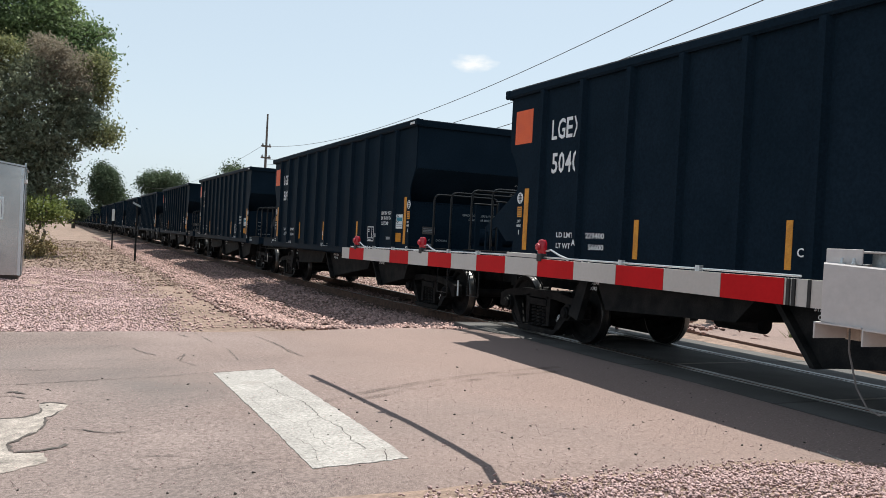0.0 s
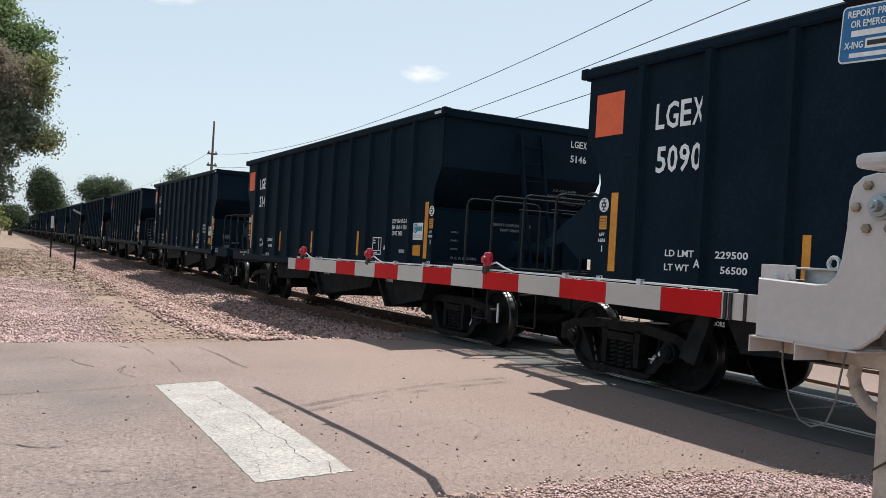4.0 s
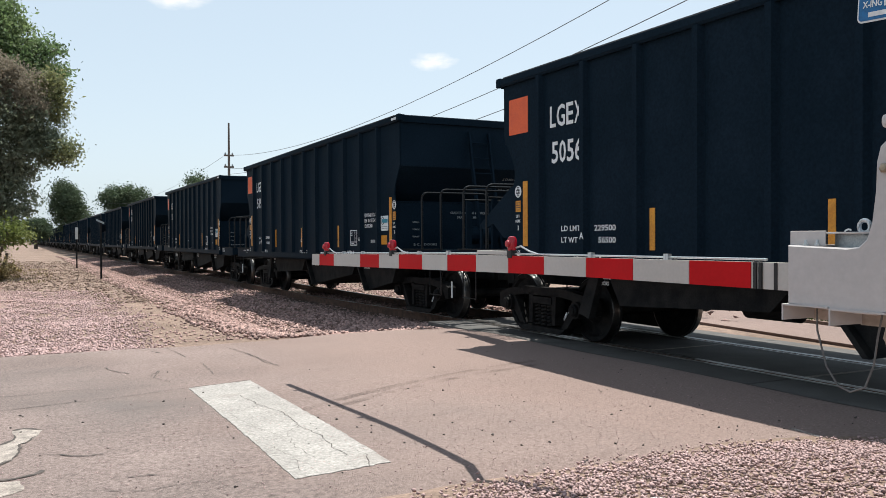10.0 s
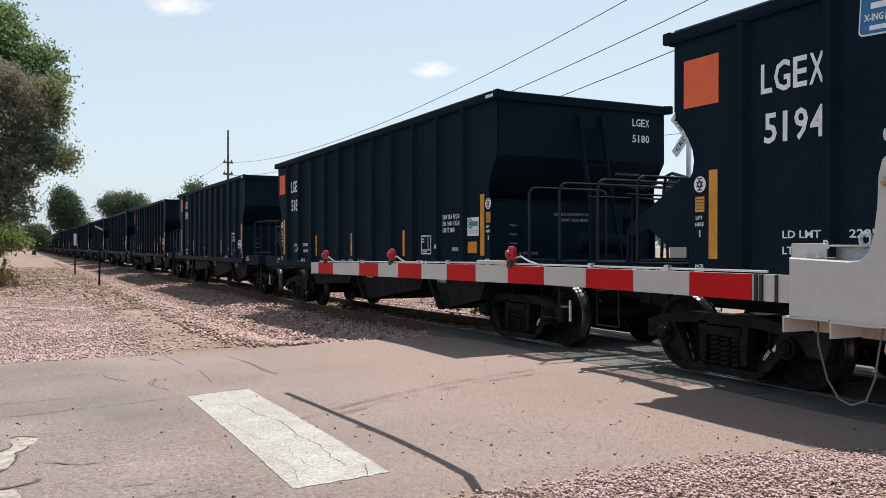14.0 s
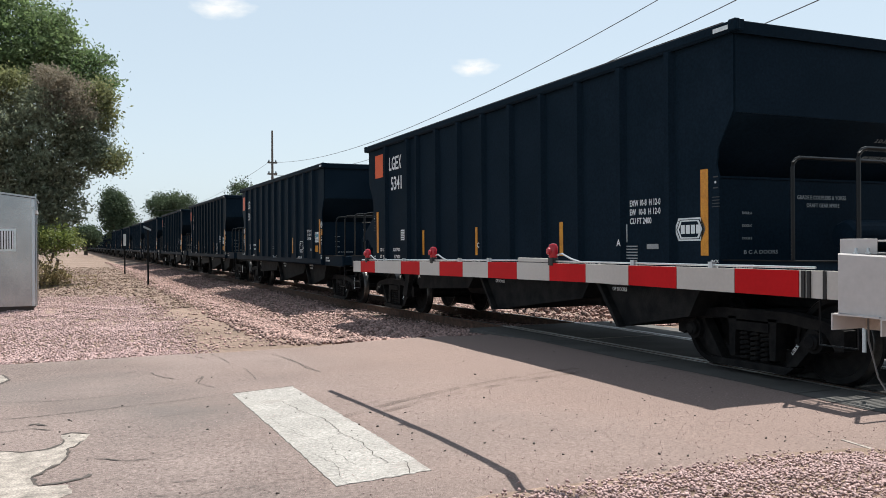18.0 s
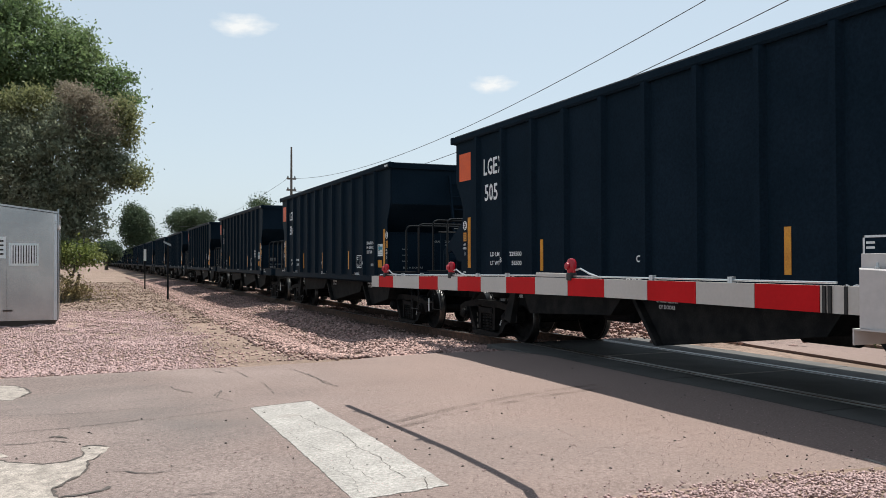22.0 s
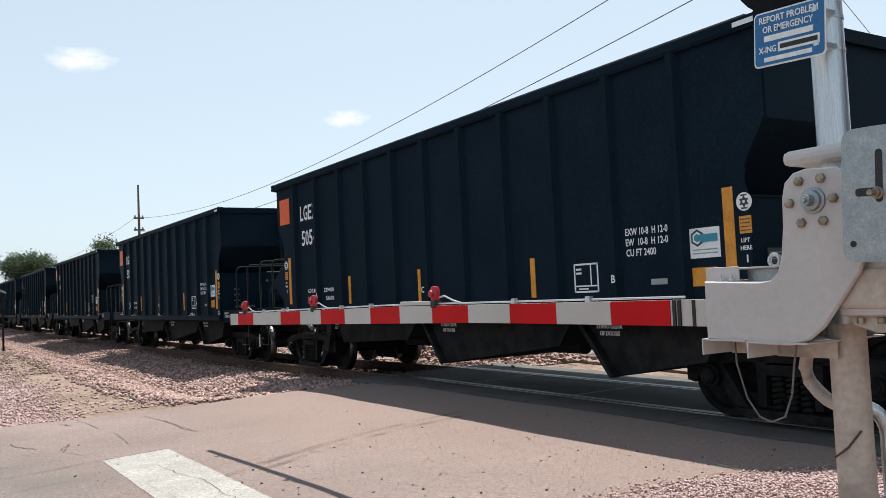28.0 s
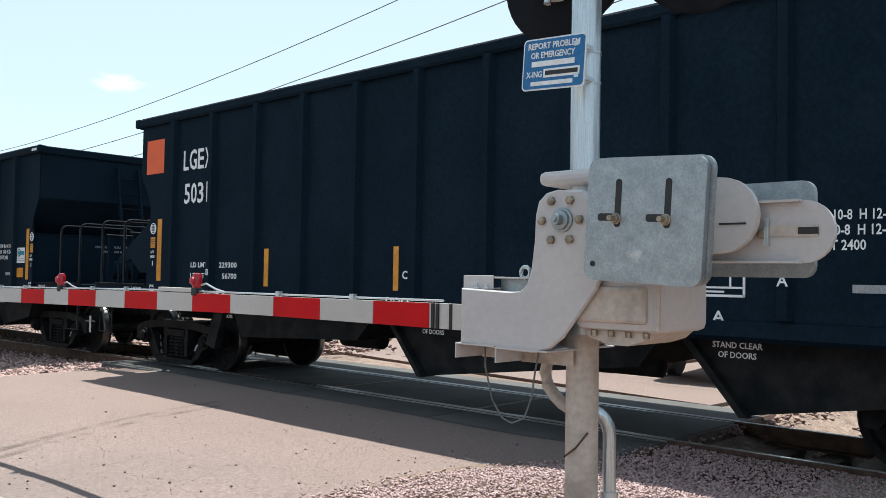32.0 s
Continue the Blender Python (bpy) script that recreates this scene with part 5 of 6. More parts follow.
part("arm_box", prism(B(), [(2.25, 1.23), (2.25, 1.44), (2.0, 1.43), (2.0, 1.23)], "x", 2.47, 2.86), CREAM, gate)
part("box_lid", box(B(), 2.475, 2.481, 2.095, 2.25, 1.436, 1.492, 0.002), CREAM, gate, "thin folded cover plate")
part("box_lid", box(B(), 2.483, 2.9, 1.905, 2.248, 1.480, 1.487, 0.002), CREAM, gate)
part("lid_side", box(B(), 2.52, 2.526, 1.905, 2.09, 1.425, 1.479), GALV, gate, "grey recessed cover side")
for y in (2.115, 2.165):
    part("lid_bolt", lathe_bm([(0, 0.010), (0.006, 0.010), (0.007, 0.006), (0.022, 0.005)], (2.457, y, 1.438), (0, 0, 1), 10), ALU, gate, "zinc bolt on the cover")
for y0, y1, z in ((2.05, 2.25, 1.215), (1.80, 2.045, 1.21)):
    part("under_bracket", box(B(), 2.43, 2.9, y0, y1, z, z + 0.006), CREAM, gate)
    part("bracket_flange", box(B(), 2.60, 2.606, y0, y1, z - 0.06, z), DUSTPOST, gate, "tan folded flange")
    part("bracket_lip", box(B(), 2.43, 2.60, y1 - 0.006, y1, z - 0.055, z), CREAM, gate)
part("eye_bolt", tube(B(), arc((1.955, 1.505), 0.022, 0, 6.283, 14, lambda a, b: (2.5, a, b)), 0.008, 6), ALU, gate)
for dy, dz in ((0.10, 0), (0.05, 0.087), (-0.05, 0.087), (-0.1, 0), (-0.05, -0.087), (0.05, -0.087)):
    part("hub_bolt", lathe_bm([(0, 0.017), (0.012, 0.017), (0.016, 0.010)], (2.44, 1.752 + dy * 0.82, 1.697 + dz * 0.82), (-1, 0, 0), 6), BRASS, gate, "yellowed hex bolt")
part("hub", lathe_bm([(0, 0.045), (0.008, 0.045), (0.010, 0.036), (0.022, 0.034), (0.024, 0.02), (0.05, 0.018), (0.05, 0.010), (0.06, 0.008)], (2.44, 1.745, 1.697), (-1, 0, 0), 24), GALV, gate, "steel shaft hub", True)


def slot_plate(y0, y1, z0, z1, r, x0, x1):
    ring = []
    for cy, cz, a0 in ((y1 - r, z1 - r, 0), (y0 + r, z1 - r, 90), (y0 + r, z0 + r, 180), (y1 - r, z0 + r, 270)):
        ring += [(cy + r * math.cos(radians(a0 + k * 22.5)), cz + r * math.sin(radians(a0 + k * 22.5))) for k in range(5)]
    return prism(B(), ring, "x", x0, x1)


weight = part("counterweight", slot_plate(1.165, 1.59, 1.475, 1.885, 0.04, 2.325, 2.35), GALV, gate, "galvanised steel counterweight plate with two slots")
part("counterweight", slot_plate(1.155, 1.575, 1.48, 1.89, 0.04, 2.352, 2.375), GALV, gate)
for y in (1.47, 1.29):
    part("plate_slot", slot_plate(y - 0.011, y + 0.011, 1.655, 1.815, 0.010, 2.3235, 2.3255), RUBBER, gate, "dark slot")
    part("plate_slot", slot_plate(y - 0.005, y + 0.075, 1.675, 1.700, 0.010, 2.3235, 2.3252), RUBBER, gate)
    part("slot_bolt", lathe_bm([(0, 0.019), (0.004, 0.019), (0.005, 0.015), (0.016, 0.014), (0.017, 0.009), (0.045, 0.009)], (2.325, y + 0.005, 1.683), (-1, 0, 0), 12), BRASS, gate, "zinc bolt and nut")
part("plate_hole", lathe_bm([(0, 0.010), (0.002, 0.010)], (2.3255, 1.555, 1.53), (-1, 0, 0), 14), RUBBER, gate)
# the weight plates hang slightly askew
ASKEW = Matrix.Translation((0, 1.357, 1.677)) @ Matrix.Rotation(radians(3), 4, "X") @ Matrix.Translation((0, -1.3775, -1.68))
for o in gate.children:
    if o.name.startswith(("counterweight", "plate_slot", "slot_bolt", "plate_hole")):
        o.matrix_basis = ASKEW
# gear housing behind the plate
part("gear_housing", box(B(), 2.48, 2.87, 1.38, 1.72, 1.30, 1.80, 0.03), CREAM, gate, "cream painted gear housing", True)
part("gear_housing_lid", box(B(), 2.465, 2.5, 1.42, 1.70, 1.33, 1.46, 0.012), DUSTPOST, gate)
part("sump", prism(B(), [(1.42, 1.305), (1.70, 1.305), (1.68, 1.275), (1.6, 1.25), (1.52, 1.25), (1.46, 1.27)], "x", 2.52, 2.84), DUSTPOST, gate)
for k in range(4):
    part("housing_bolt", lathe_bm([(0, 0.012), (0.02, 0.012)], (2.51, 1.44 + 0.07 * k, 1.30), (0, 0, -1), 6), BRASS, gate)


def capsule(y0, y1, z, h, x0, x1):
    r = h / 2
    ring = [(y1, z + r), (y1, z - r)] + [(y0 + r - r * math.cos(a), z - r * math.sin(a)) for a in np.linspace(math.pi / 2, -math.pi / 2, 15)]
    return prism(B(), ring, "x", x0, x1)


part("counter_arm", capsule(1.065, 1.35, 1.70, 0.25, 2.53, 2.56), CREAM, gate, "rounded cream counterweight arm")
part("counter_arm", capsule(0.85, 1.35, 1.645, 0.20, 2.60, 2.62), CREAM, gate, "rounded cream counterweight arm")
part("arm_slot", box(B(), 2.595, 2.603, 0.90, 1.06, 1.63, 1.665), DUSTPOST, gate)
part("arm_slot_end", box(B(), 2.592, 2.600, 0.90, 0.96, 1.636, 1.658), RUBBER, gate)
part("arm_bracket", box(B(), 2.585, 2.605, 1.05, 1.065, 1.60, 1.69), ALU, gate)
part("arm_fold", box(B(), 2.525, 2.531, 1.208, 1.214, 1.58, 1.82), DUSTPOST, gate)
part("arm_slit", box(B(), 2.5265, 2.531, 1.10, 1.19, 1.668, 1.674), RUBBER, gate)
part("arm_nut", lathe_bm([(0, 0.017), (0.012, 0.017), (0.014, 0.010)], (2.60, 1.075, 1.638), (-1, 0, 0), 6), BRASS, gate)
for z in (1.742, 1.548):
    part("arm_flange", box(B(), 2.575, 2.60, 0.95, 1.30, z - 0.004, z + 0.004), CREAM, gate)
part("housing_rib", box(B(), 2.474, 2.482, 1.372, 1.384, 1.31, 1.56), DUSTPOST, gate)
part("rear_weight", slot_plate(0.98, 1.4, 1.5, 1.83, 0.04, 2.80, 2.83), GALV, gate)
# loose cables
part("dangling_cable", tube(B(), [(2.56, 2.2, 1.2), (2.55, 2.19, 1.12), (2.55, 2.15, 0.99), (2.55, 2.10, 0.925), (2.55, 2.05, 0.91), (2.55, 1.99, 0.935), (2.55, 1.955, 1.02), (2.55, 1.94, 1.12), (2.56, 1.93, 1.2)], 0.0038, 8), CABLE, gate, "thin grey drooping cable", True)
part("conduit", tube(B(), [(2.78, 1.95, 1.21), (2.78, 2.01, 1.185), (2.78, 2.045, 1.14), (2.78, 2.055, 1.09), (2.78, 2.04, 1.04), (2.77, 2.0, 1.005), (2.75, 1.95, 0.98), (2.72, 1.88, 0.965)], 0.026, 14), DUSTPOST, gate, "bent flexible conduit", True)
part("ground_conduit", tube(B(), [(2.72, 1.80, 0.975)] + [(2.72 + 0.06 * math.sin(a), 1.80 - 0.055 * math.sin(a), 0.87 + 0.10 * math.cos(a)) for a in np.linspace(0.15, 1.57, 8)] + [(2.78, 1.745, 0.4), (2.78, 1.745, -0.1)], 0.026, 16), ALU, gate, "grey conduit down to the ground")
for z in (2.25, 2.37):
    part("sign_band", lathe_bm([(-0.006, 0.061), (0.006, 0.061)], (MX, MY, z), (0, 0, 1), 28), ALU, gate)
    part("sign_clamp", box(B(), MX - 0.16, MX - 0.05, MY - 0.07, MY - 0.05, z - 0.008, z + 0.008), ALU, gate)
part("post_scuff", tube(B(), [(MX - 0.075, MY + 0.03, 0.80), (MX - 0.072, MY - 0.02, 0.84), (MX - 0.05, MY - 0.06, 0.90)], 0.004, 5), RUST, gate)

# arm with red and white sheeting
ARM0, ARM1 = 2.20, 8.54


def arm_z(y):
    return float(np.interp(y, [2.2, 4.0, 8.55], [1.255, 1.258, 1.199]))


def arm_h(y):
    return float(np.interp(y, [2.2, 5.0, 8.55], [1.367, 1.359, 1.312])) - arm_z(y)


def arm_piece(y0, y1, x0, x1):
    bm = B()
    ring = [[(x0, y, arm_z(y)), (x1, y, arm_z(y)), (x1, y, arm_z(y) + arm_h(y)), (x0, y, arm_z(y) + arm_h(y))] for y in (y0, y1)]
    vs = [[bm.verts.new(p) for p in r] for r in ring]
    bm.faces.new(vs[0][::-1]), bm.faces.new(vs[1])
    for k in range(4):
        bm.faces.new((vs[0][k], vs[0][(k + 1) % 4], vs[1][(k + 1) % 4], vs[1][k]))
    bmesh.ops.recalc_face_normals(bm, faces=bm.faces)
    return bm


for a, b in ((ARM0, 4.0), (4.0, 5.0), (5.0, ARM1)):
    part("arm_beam", arm_piece(a, b, 2.617, 2.645), SILVERW, gate, "fibreglass gate arm")
EDGES = [2.571, 2.937, 3.333, 3.725, 4.135, 4.54, 4.96, 5.387, 5.814, 6.257, 6.683]
stripe_red = True
for a, b in zip(EDGES, EDGES[1:]):
    part("red_stripe" if stripe_red else "white_stripe", arm_piece(a + 0.002, b - 0.002, 2.613, 2.6172), RED if stripe_red else SILVERW, gate)
    stripe_red = not stripe_red
# the tip section
for a, b, m in ((6.683, 7.132, RED), (7.132, 7.85, SILVERW), (7.85, 8.296, RED), (8.296, 8.54, SILVERW)):
    part("red_stripe" if m is RED else "white_stripe", arm_piece(a + 0.002, b - 0.002, 2.613, 2.6172), m, gate)
part("white_stripe", arm_piece(2.28, 2.50, 2.613, 2.6172), SILVERW, gate)
for y in (2.548, 2.52, 2.44):
    part("arm_strap", arm_piece(y - 0.008, y + 0.008, 2.609, 2.62), RUBBER, gate, "black clamp band")
for y in (2.30, 2.345):
    for z in (0.03, 0.085):
        part("arm_bolt", lathe_bm([(0, 0.009), (0.008, 0.009)], (2.613, y, arm_z(y) + z), (-1, 0, 0), 8), ALU, gate)
part("lamp_wire_tube", tube(B(), [(2.63, y, arm_z(y) + arm_h(y) + 0.012) for y in np.linspace(2.5, 8.3, 20)], 0.005, 6), ALU, gate, "thin wire conduit along the arm")
part("lamp_rail", box(B(), 2.615, 2.645, 4.55, 4.95, arm_z(4.7) + arm_h(4.7) + 0.004, arm_z(4.7) + arm_h(4.7) + 0.03, 0.003), SILVERW, gate)
for k, y in enumerate((8.11, 6.42, 4.52)):
    z = arm_z(y) + arm_h(y)
    part("lamp_bracket", box(B(), 2.605, 2.655, y - 0.028, y + 0.028, z - 0.015, z + 0.035, 0.008), RUBBER, gate, "black lamp bracket")
    lp = part("gate_lamp", lathe_bm([(0.03, 0.022), (0.04, 0.028), (0.07, 0.031), (0.10, 0.030), (0.118, 0.022), (0.122, 0.008)], (2.63, y, z), (0, 0, 1), 20), LAMPRED, gate, "red warning lamp on the gate arm", True)
    part("lamp_lens", lathe_bm([(0, 0.024), (0.01, 0.021), (0.014, 0.01)], (2.60, y, z + 0.075), (-1, 0, 0), 18), LAMPRED, gate)
    part("lamp_cable", tube(B(), [(2.63, y - 0.05, z + 0.05), (2.62, y - 0.12, z + 0.06), (2.62, y - 0.22, z + 0.03), (2.63, y - 0.3, z + 0.012)], 0.006, 5), ALU, gate)
for y in (3.1, 3.7, 5.4, 5.9, 7.1, 7.6):
    part("wire_clip", box(B(), 2.618, 2.642, y - 0.015, y + 0.015, arm_z(y) + arm_h(y), arm_z(y) + arm_h(y) + 0.028), ALU, gate)

# flashing lights seen from the back
signal = thing("crossing_signal", "black round crossing light backgrounds on the mast, seen from behind", "signal light")
for y in (2.10, 1.43):
    part("background", lathe_bm([(0, 0.31), (0.006, 0.31), (0.012, 0.30)], (2.93, y, 2.83), (-1, 0, 0), 40), DISC, signal, "black round background")
    part("lamp_housing", lathe_bm([(0, 0.15), (0.10, 0.15), (0.15, 0.12), (0.17, 0.06)], (2.92, y, 2.85), (-1, 0, 0), 28), CREAM, signal, "cream lamp housing", True)
    part("housing_knob", tube(B(), [(2.83, y, 2.71), (2.82, y, 2.665)], 0.016, 10), ALU, signal)
    part("visor", lathe_bm([(0, 0.12), (0.28, 0.12)], (2.93, y, 2.83), (1, 0, 0), 24), RUBBER, signal)
part("crossarm", tube(B(), [(2.78, 1.3, 2.89), (2.78, 2.25, 2.89)], 0.03, 12), ALU, signal)
part("mast_bracket", box(B(), 2.6, 2.8, 1.70, 1.85, 2.85, 2.93, 0.01), ALU, signal)

far_signal = thing("crossing_signal", "far crossing signal mast with a white crossbuck", "signal light", m=pose(13.1, 14.2, 0))
part("mast", lathe_bm([(-0.2, 0.06), (5.1, 0.055)], (0, 0, 0), (0, 0, 1), 16), ALU, far_signal)
part("bell", lathe_bm([(5.1, 0.06), (5.12, 0.13), (5.30, 0.13), (5.36, 0.05)], (0, 0, 0), (0, 0, 1), 16), GALV, far_signal, "grey bell on top of the mast")
for k in (-1, 1):
    cb = part("crossbuck_board", box(B(), -0.02, -0.005, -0.61, 0.61, -0.115, 0.115, 0.004), WHITE, far_signal, "white crossbuck board")
    cb.matrix_basis = Matrix.Translation((-0.08 - 0.02 * k, -0.05, 4.0)) @ Matrix.Rotation(radians(45 * k), 4, "X")
    text("writing", "RAIL  ROAD" if k == 1 else "CROSSING", 0.16, RUBBER, cb, (-0.022, 0.5, -0.055), width=1.0)
for k in (-0.38, 0.38):
    part("background", lathe_bm([(0, 0.30), (0.012, 0.30)], (-0.1, k, 2.75), (-1, 0, 0), 28), RUBBER, far_signal)
part("crossarm", tube(B(), [(-0.05, -0.45, 2.75), (-0.05, 0.45, 2.75)], 0.03, 8), ALU, far_signal)
part("foundation", box(B(), -0.2, 0.2, -0.2, 0.2, -0.1, 0.3, 0.02), GALV, far_signal)

# emergency notice
sign = thing("emergency_sign", "small blue railway emergency notice with white writing on the mast", "sign")
sm = Matrix.Translation((2.535, 2.014, 2.222)) @ Matrix.Rotation(radians(3.5), 4, "X")
sign.matrix_basis = sm


def sign_plate(w, h, r, x0, x1):
    return slot_plate(-w, 0, 0, h, r, x0, x1)


part("sign_border", sign_plate(0.292, 0.202, 0.018, 0, 0.003), WHITE, sign, "white border")
bl = part("sign_face", slot_plate(-0.286, -0.006, 0.006, 0.196, 0.014, -0.002, 0.0), BLUE, sign, "blue sheet")
text("writing", "REPORT PROBLEM", 0.034, WHITE, sign, (-0.0032, -0.025, 0.160), width=0.24)
text("writing", "OR EMERGENCY", 0.034, WHITE, sign, (-0.0032, -0.04, 0.124), width=0.205)
part("number_bar", box(B(), -0.0035, -0.002, -0.245, -0.045, 0.091, 0.112), WHITE, sign)
text("writing", "X-ING", 0.033, WHITE, sign, (-0.0032, -0.022, 0.050), width=0.074)
part("number_panel", box(B(), -0.0035, -0.002, -0.27, -0.104, 0.046, 0.080), WHITE, sign)
part("number_bar", box(B(), -0.0045, -0.0034, -0.262, -0.112, 0.055, 0.072), RUBBER, sign)
part("name_bar", box(B(), -0.0035, -0.002, -0.24, -0.045, 0.017, 0.033), WHITE, sign)

# ---- equipment shed ----
shed = thing("equipment_shed", "galvanised metal railway equipment shed with a louvred vent", "shed")
sx0, sx1, sy0, sy1 = -4.0, -0.93, 21.8, 24.3
part("skid", box(B(), sx0 + 0.03, sx1 - 0.03, sy0 + 0.03, sy1, -0.06, 0.1), SHEDDARK, shed, "dark rusty skid")
part("wall_panel", prism(B(), [(sx0, 0.1), (sx1, 0.1), (sx1, 2.60), ((sx0 + sx1) / 2, 2.80), (sx0, 2.60)], "y", sy0, sy1), STEELSHED, shed)
part("roof", prism(B(), [(sx0 - 0.03, 2.61), ((sx0 + sx1) / 2, 2.815), (sx1 + 0.03, 2.61), (sx1 + 0.03, 2.65), ((sx0 + sx1) / 2, 2.86), (sx0 - 0.03, 2.65)], "y", sy0 - 0.03, sy1 + 0.03), STEELSHED, shed)
for x in (-1.32, -1.98, -2.64, -3.3):
    part("wall_seam", box(B(), x - 0.012, x + 0.012, sy0 - 0.012, sy0 + 0.002, 0.12, 2.4), STEELSHED, shed)
part("door_leaf", box(B(), -2.62, -1.97, sy0 - 0.02, sy0 + 0.002, 0.2, 2.12, 0.004), STEELSHED, shed, "plain metal door leaf")
part("door_latch", box(B(), -2.05, -1.85, sy0 - 0.03, sy0 - 0.015, 0.32, 0.36), SHEDDARK, shed)
vent = part("vent", box(B(), -1.93, -1.31, sy0 - 0.03, sy0 + 0.002, 1.38, 1.90), PANELW, shed, "white framed vertical louvred vent")
part("vent_back", box(B(), -1.89, -1.35, sy0 - 0.034, sy0 - 0.0295, 1.43, 1.85), RUBBER, vent)
for k in range(10):
    part("louvre", box(B(), -1.885 + k * 0.055, -1.853 + k * 0.055, sy0 - 0.05, sy0 - 0.032, 1.43, 1.85), WHITE, vent)
part("notice_board", box(B(), -2.45, -1.99, sy0 - 0.03, sy0 - 0.02, 1.55, 2.05), PANELW, shed, "white notice with blurred black writing")
for k in range(4):
    part("notice_bar", box(B(), -2.40, -2.04, sy0 - 0.033, sy0 - 0.0295, 1.63 + 0.1 * k, 1.67 + 0.1 * k), RUBBER, shed)
part("corner_post", box(B(), sx1 - 0.05, sx1 + 0.012, sy0 - 0.014, sy0 + 0.05, 0.1, 2.6), ALU, shed, "folded metal corner")
part("eave_strip", box(B(), sx0, sx1, sy0 - 0.02, sy0 - 0.012, 2.36, 2.42), STEELSHED, shed)
part("side_notice", box(B(), sx1 + 0.002, sx1 + 0.012, sy0 + 0.5, sy0 + 1.0, 1.3, 1.9), PANELW, shed, "white notice on the shed's side")
part("corner_conduit", tube(B(), [(sx1 + 0.03, sy0 + 0.15, 0.1), (sx1 + 0.03, sy0 + 0.15, 2.72)], 0.02, 8), ALU, shed)
part("lamp", lathe_bm([(0, 0.05), (0.08, 0.06), (0.1, 0.03)], (sx1 + 0.03, sy0 + 0.06, 2.33), (0, 0, -1), 12), CREAM, shed)

# ---- trackside posts ----
for x, y, h, face in ((2.62, 35.3, 2.3, UNDER), (2.5, 49.5, 2.2, PANELW)):
    p = thing("trackside_post", "thin dark steel marker post with a small plate", "post", "trackside marker posts")
    part("post", box(B(), x - 0.035, x + 0.035, y - 0.025, y + 0.025, -0.2, h), UNDER, p)
    if face is PANELW:
        part("marker_plate", box(B(), x - 0.07, x + 0.07, y - 0.04, y - 0.025, h - 0.68, h - 0.04), PANELW, p, "white marker plate")
    else:
        part("marker_plate", prism(B(), [(x - 0.17, h + 0.0), (x + 0.12, h - 0.14), (x + 0.12, h - 0.22), (x - 0.17, h - 0.08)], "y", y - 0.04, y - 0.025), GALV, p, "tilted narrow plate")

# ---- poles and wires ----
def utility_pole(x, y, h, arms, label):
    p = thing("utility_pole", label, "utility pole", "utility poles", m=pose(x, y, 0))
    part("shaft", lathe_bm([(-0.5, 0.15), (h, 0.065)], (0, 0, 0), (0, 0, 1), 12), POLEW, p)
    for z, w in arms:
        part("crossarm", box(B(), -w, w, -0.06, 0.06, z - 0.06, z + 0.06), POLEW, p)
        for k in (-1, 1):
            part("insulator", lathe_bm([(0, 0.05), (0.05, 0.07), (0.12, 0.05), (0.16, 0.03)], (k * (w - 0.1), 0, z + 0.06), (0, 0, 1), 10), GALV, p)
    return p


utility_pole(13.6, 62.8, 10.1, ((7.7, 0.36), (6.85, 0.36)), "tall thin wooden utility pole with two short arms")
utility_pole(27.2, 19.7, 11.0, ((10.4, 0.7),), "grey wooden utility pole beyond the track")
utility_pole(13.6, -4.0, 10.6, ((9.6, 0.7),), "wooden utility pole beside the track")


def wire(name, f, y0, y1, x0, x1, r=0.012, n=36):
    pts = [(x0 + (x1 - x0) * k, y0 + (y1 - y0) * k, f(y0 + (y1 - y0) * k)) for k in np.linspace(0, 1, n)]
    return tagged(part(name, tube(B(), pts, r, 5), CABLE), "thin overhead cable sagging between poles", "cable", "overhead cables")


wire("overhead_cable", lambda y: 6.63 + 0.0021 * (y - 40) ** 2, -4, 62.8, 13.6, 13.6)
wire("overhead_cable", lambda y: 5.8 + 0.0018 * (y - 40) ** 2, -4, 62.8, 13.6, 13.6)
wire("overhead_cable", lambda y: 5.12 + 0.0016 * (y - 40) ** 2, -4, 62.8, 13.6, 13.6)
wire("overhead_cable", lambda y: 6.2 + 0.0008 * (y - 105) ** 2, 62.8, 140, 13.2, 12.0)
wire("overhead_cable", lambda y: 7.23 + 0.036 * (15.6 - y) ** 2, 19.9, 4.5, 27.2, 32.46)
wire("overhead_cable", lambda y: 6.70 + 0.0185 * (16.3 - y), 19.9, 0.0, 27.2, 34)
wire("overhead_cable", lambda y: 6.3 + 0.0 * y, 19.9, 62.8, 27.2, 13.6, 0.012)
wire("overhead_cable", lambda y: 10.5 - 0.40 * (y - 15.2), 15.2, 20.3, 24, 40, 0.012)
wire("overhead_cable", lambda y: 9.6 - 0.42 * (y - 15.5), 15.5, 19.6, 24, 37, 0.012)

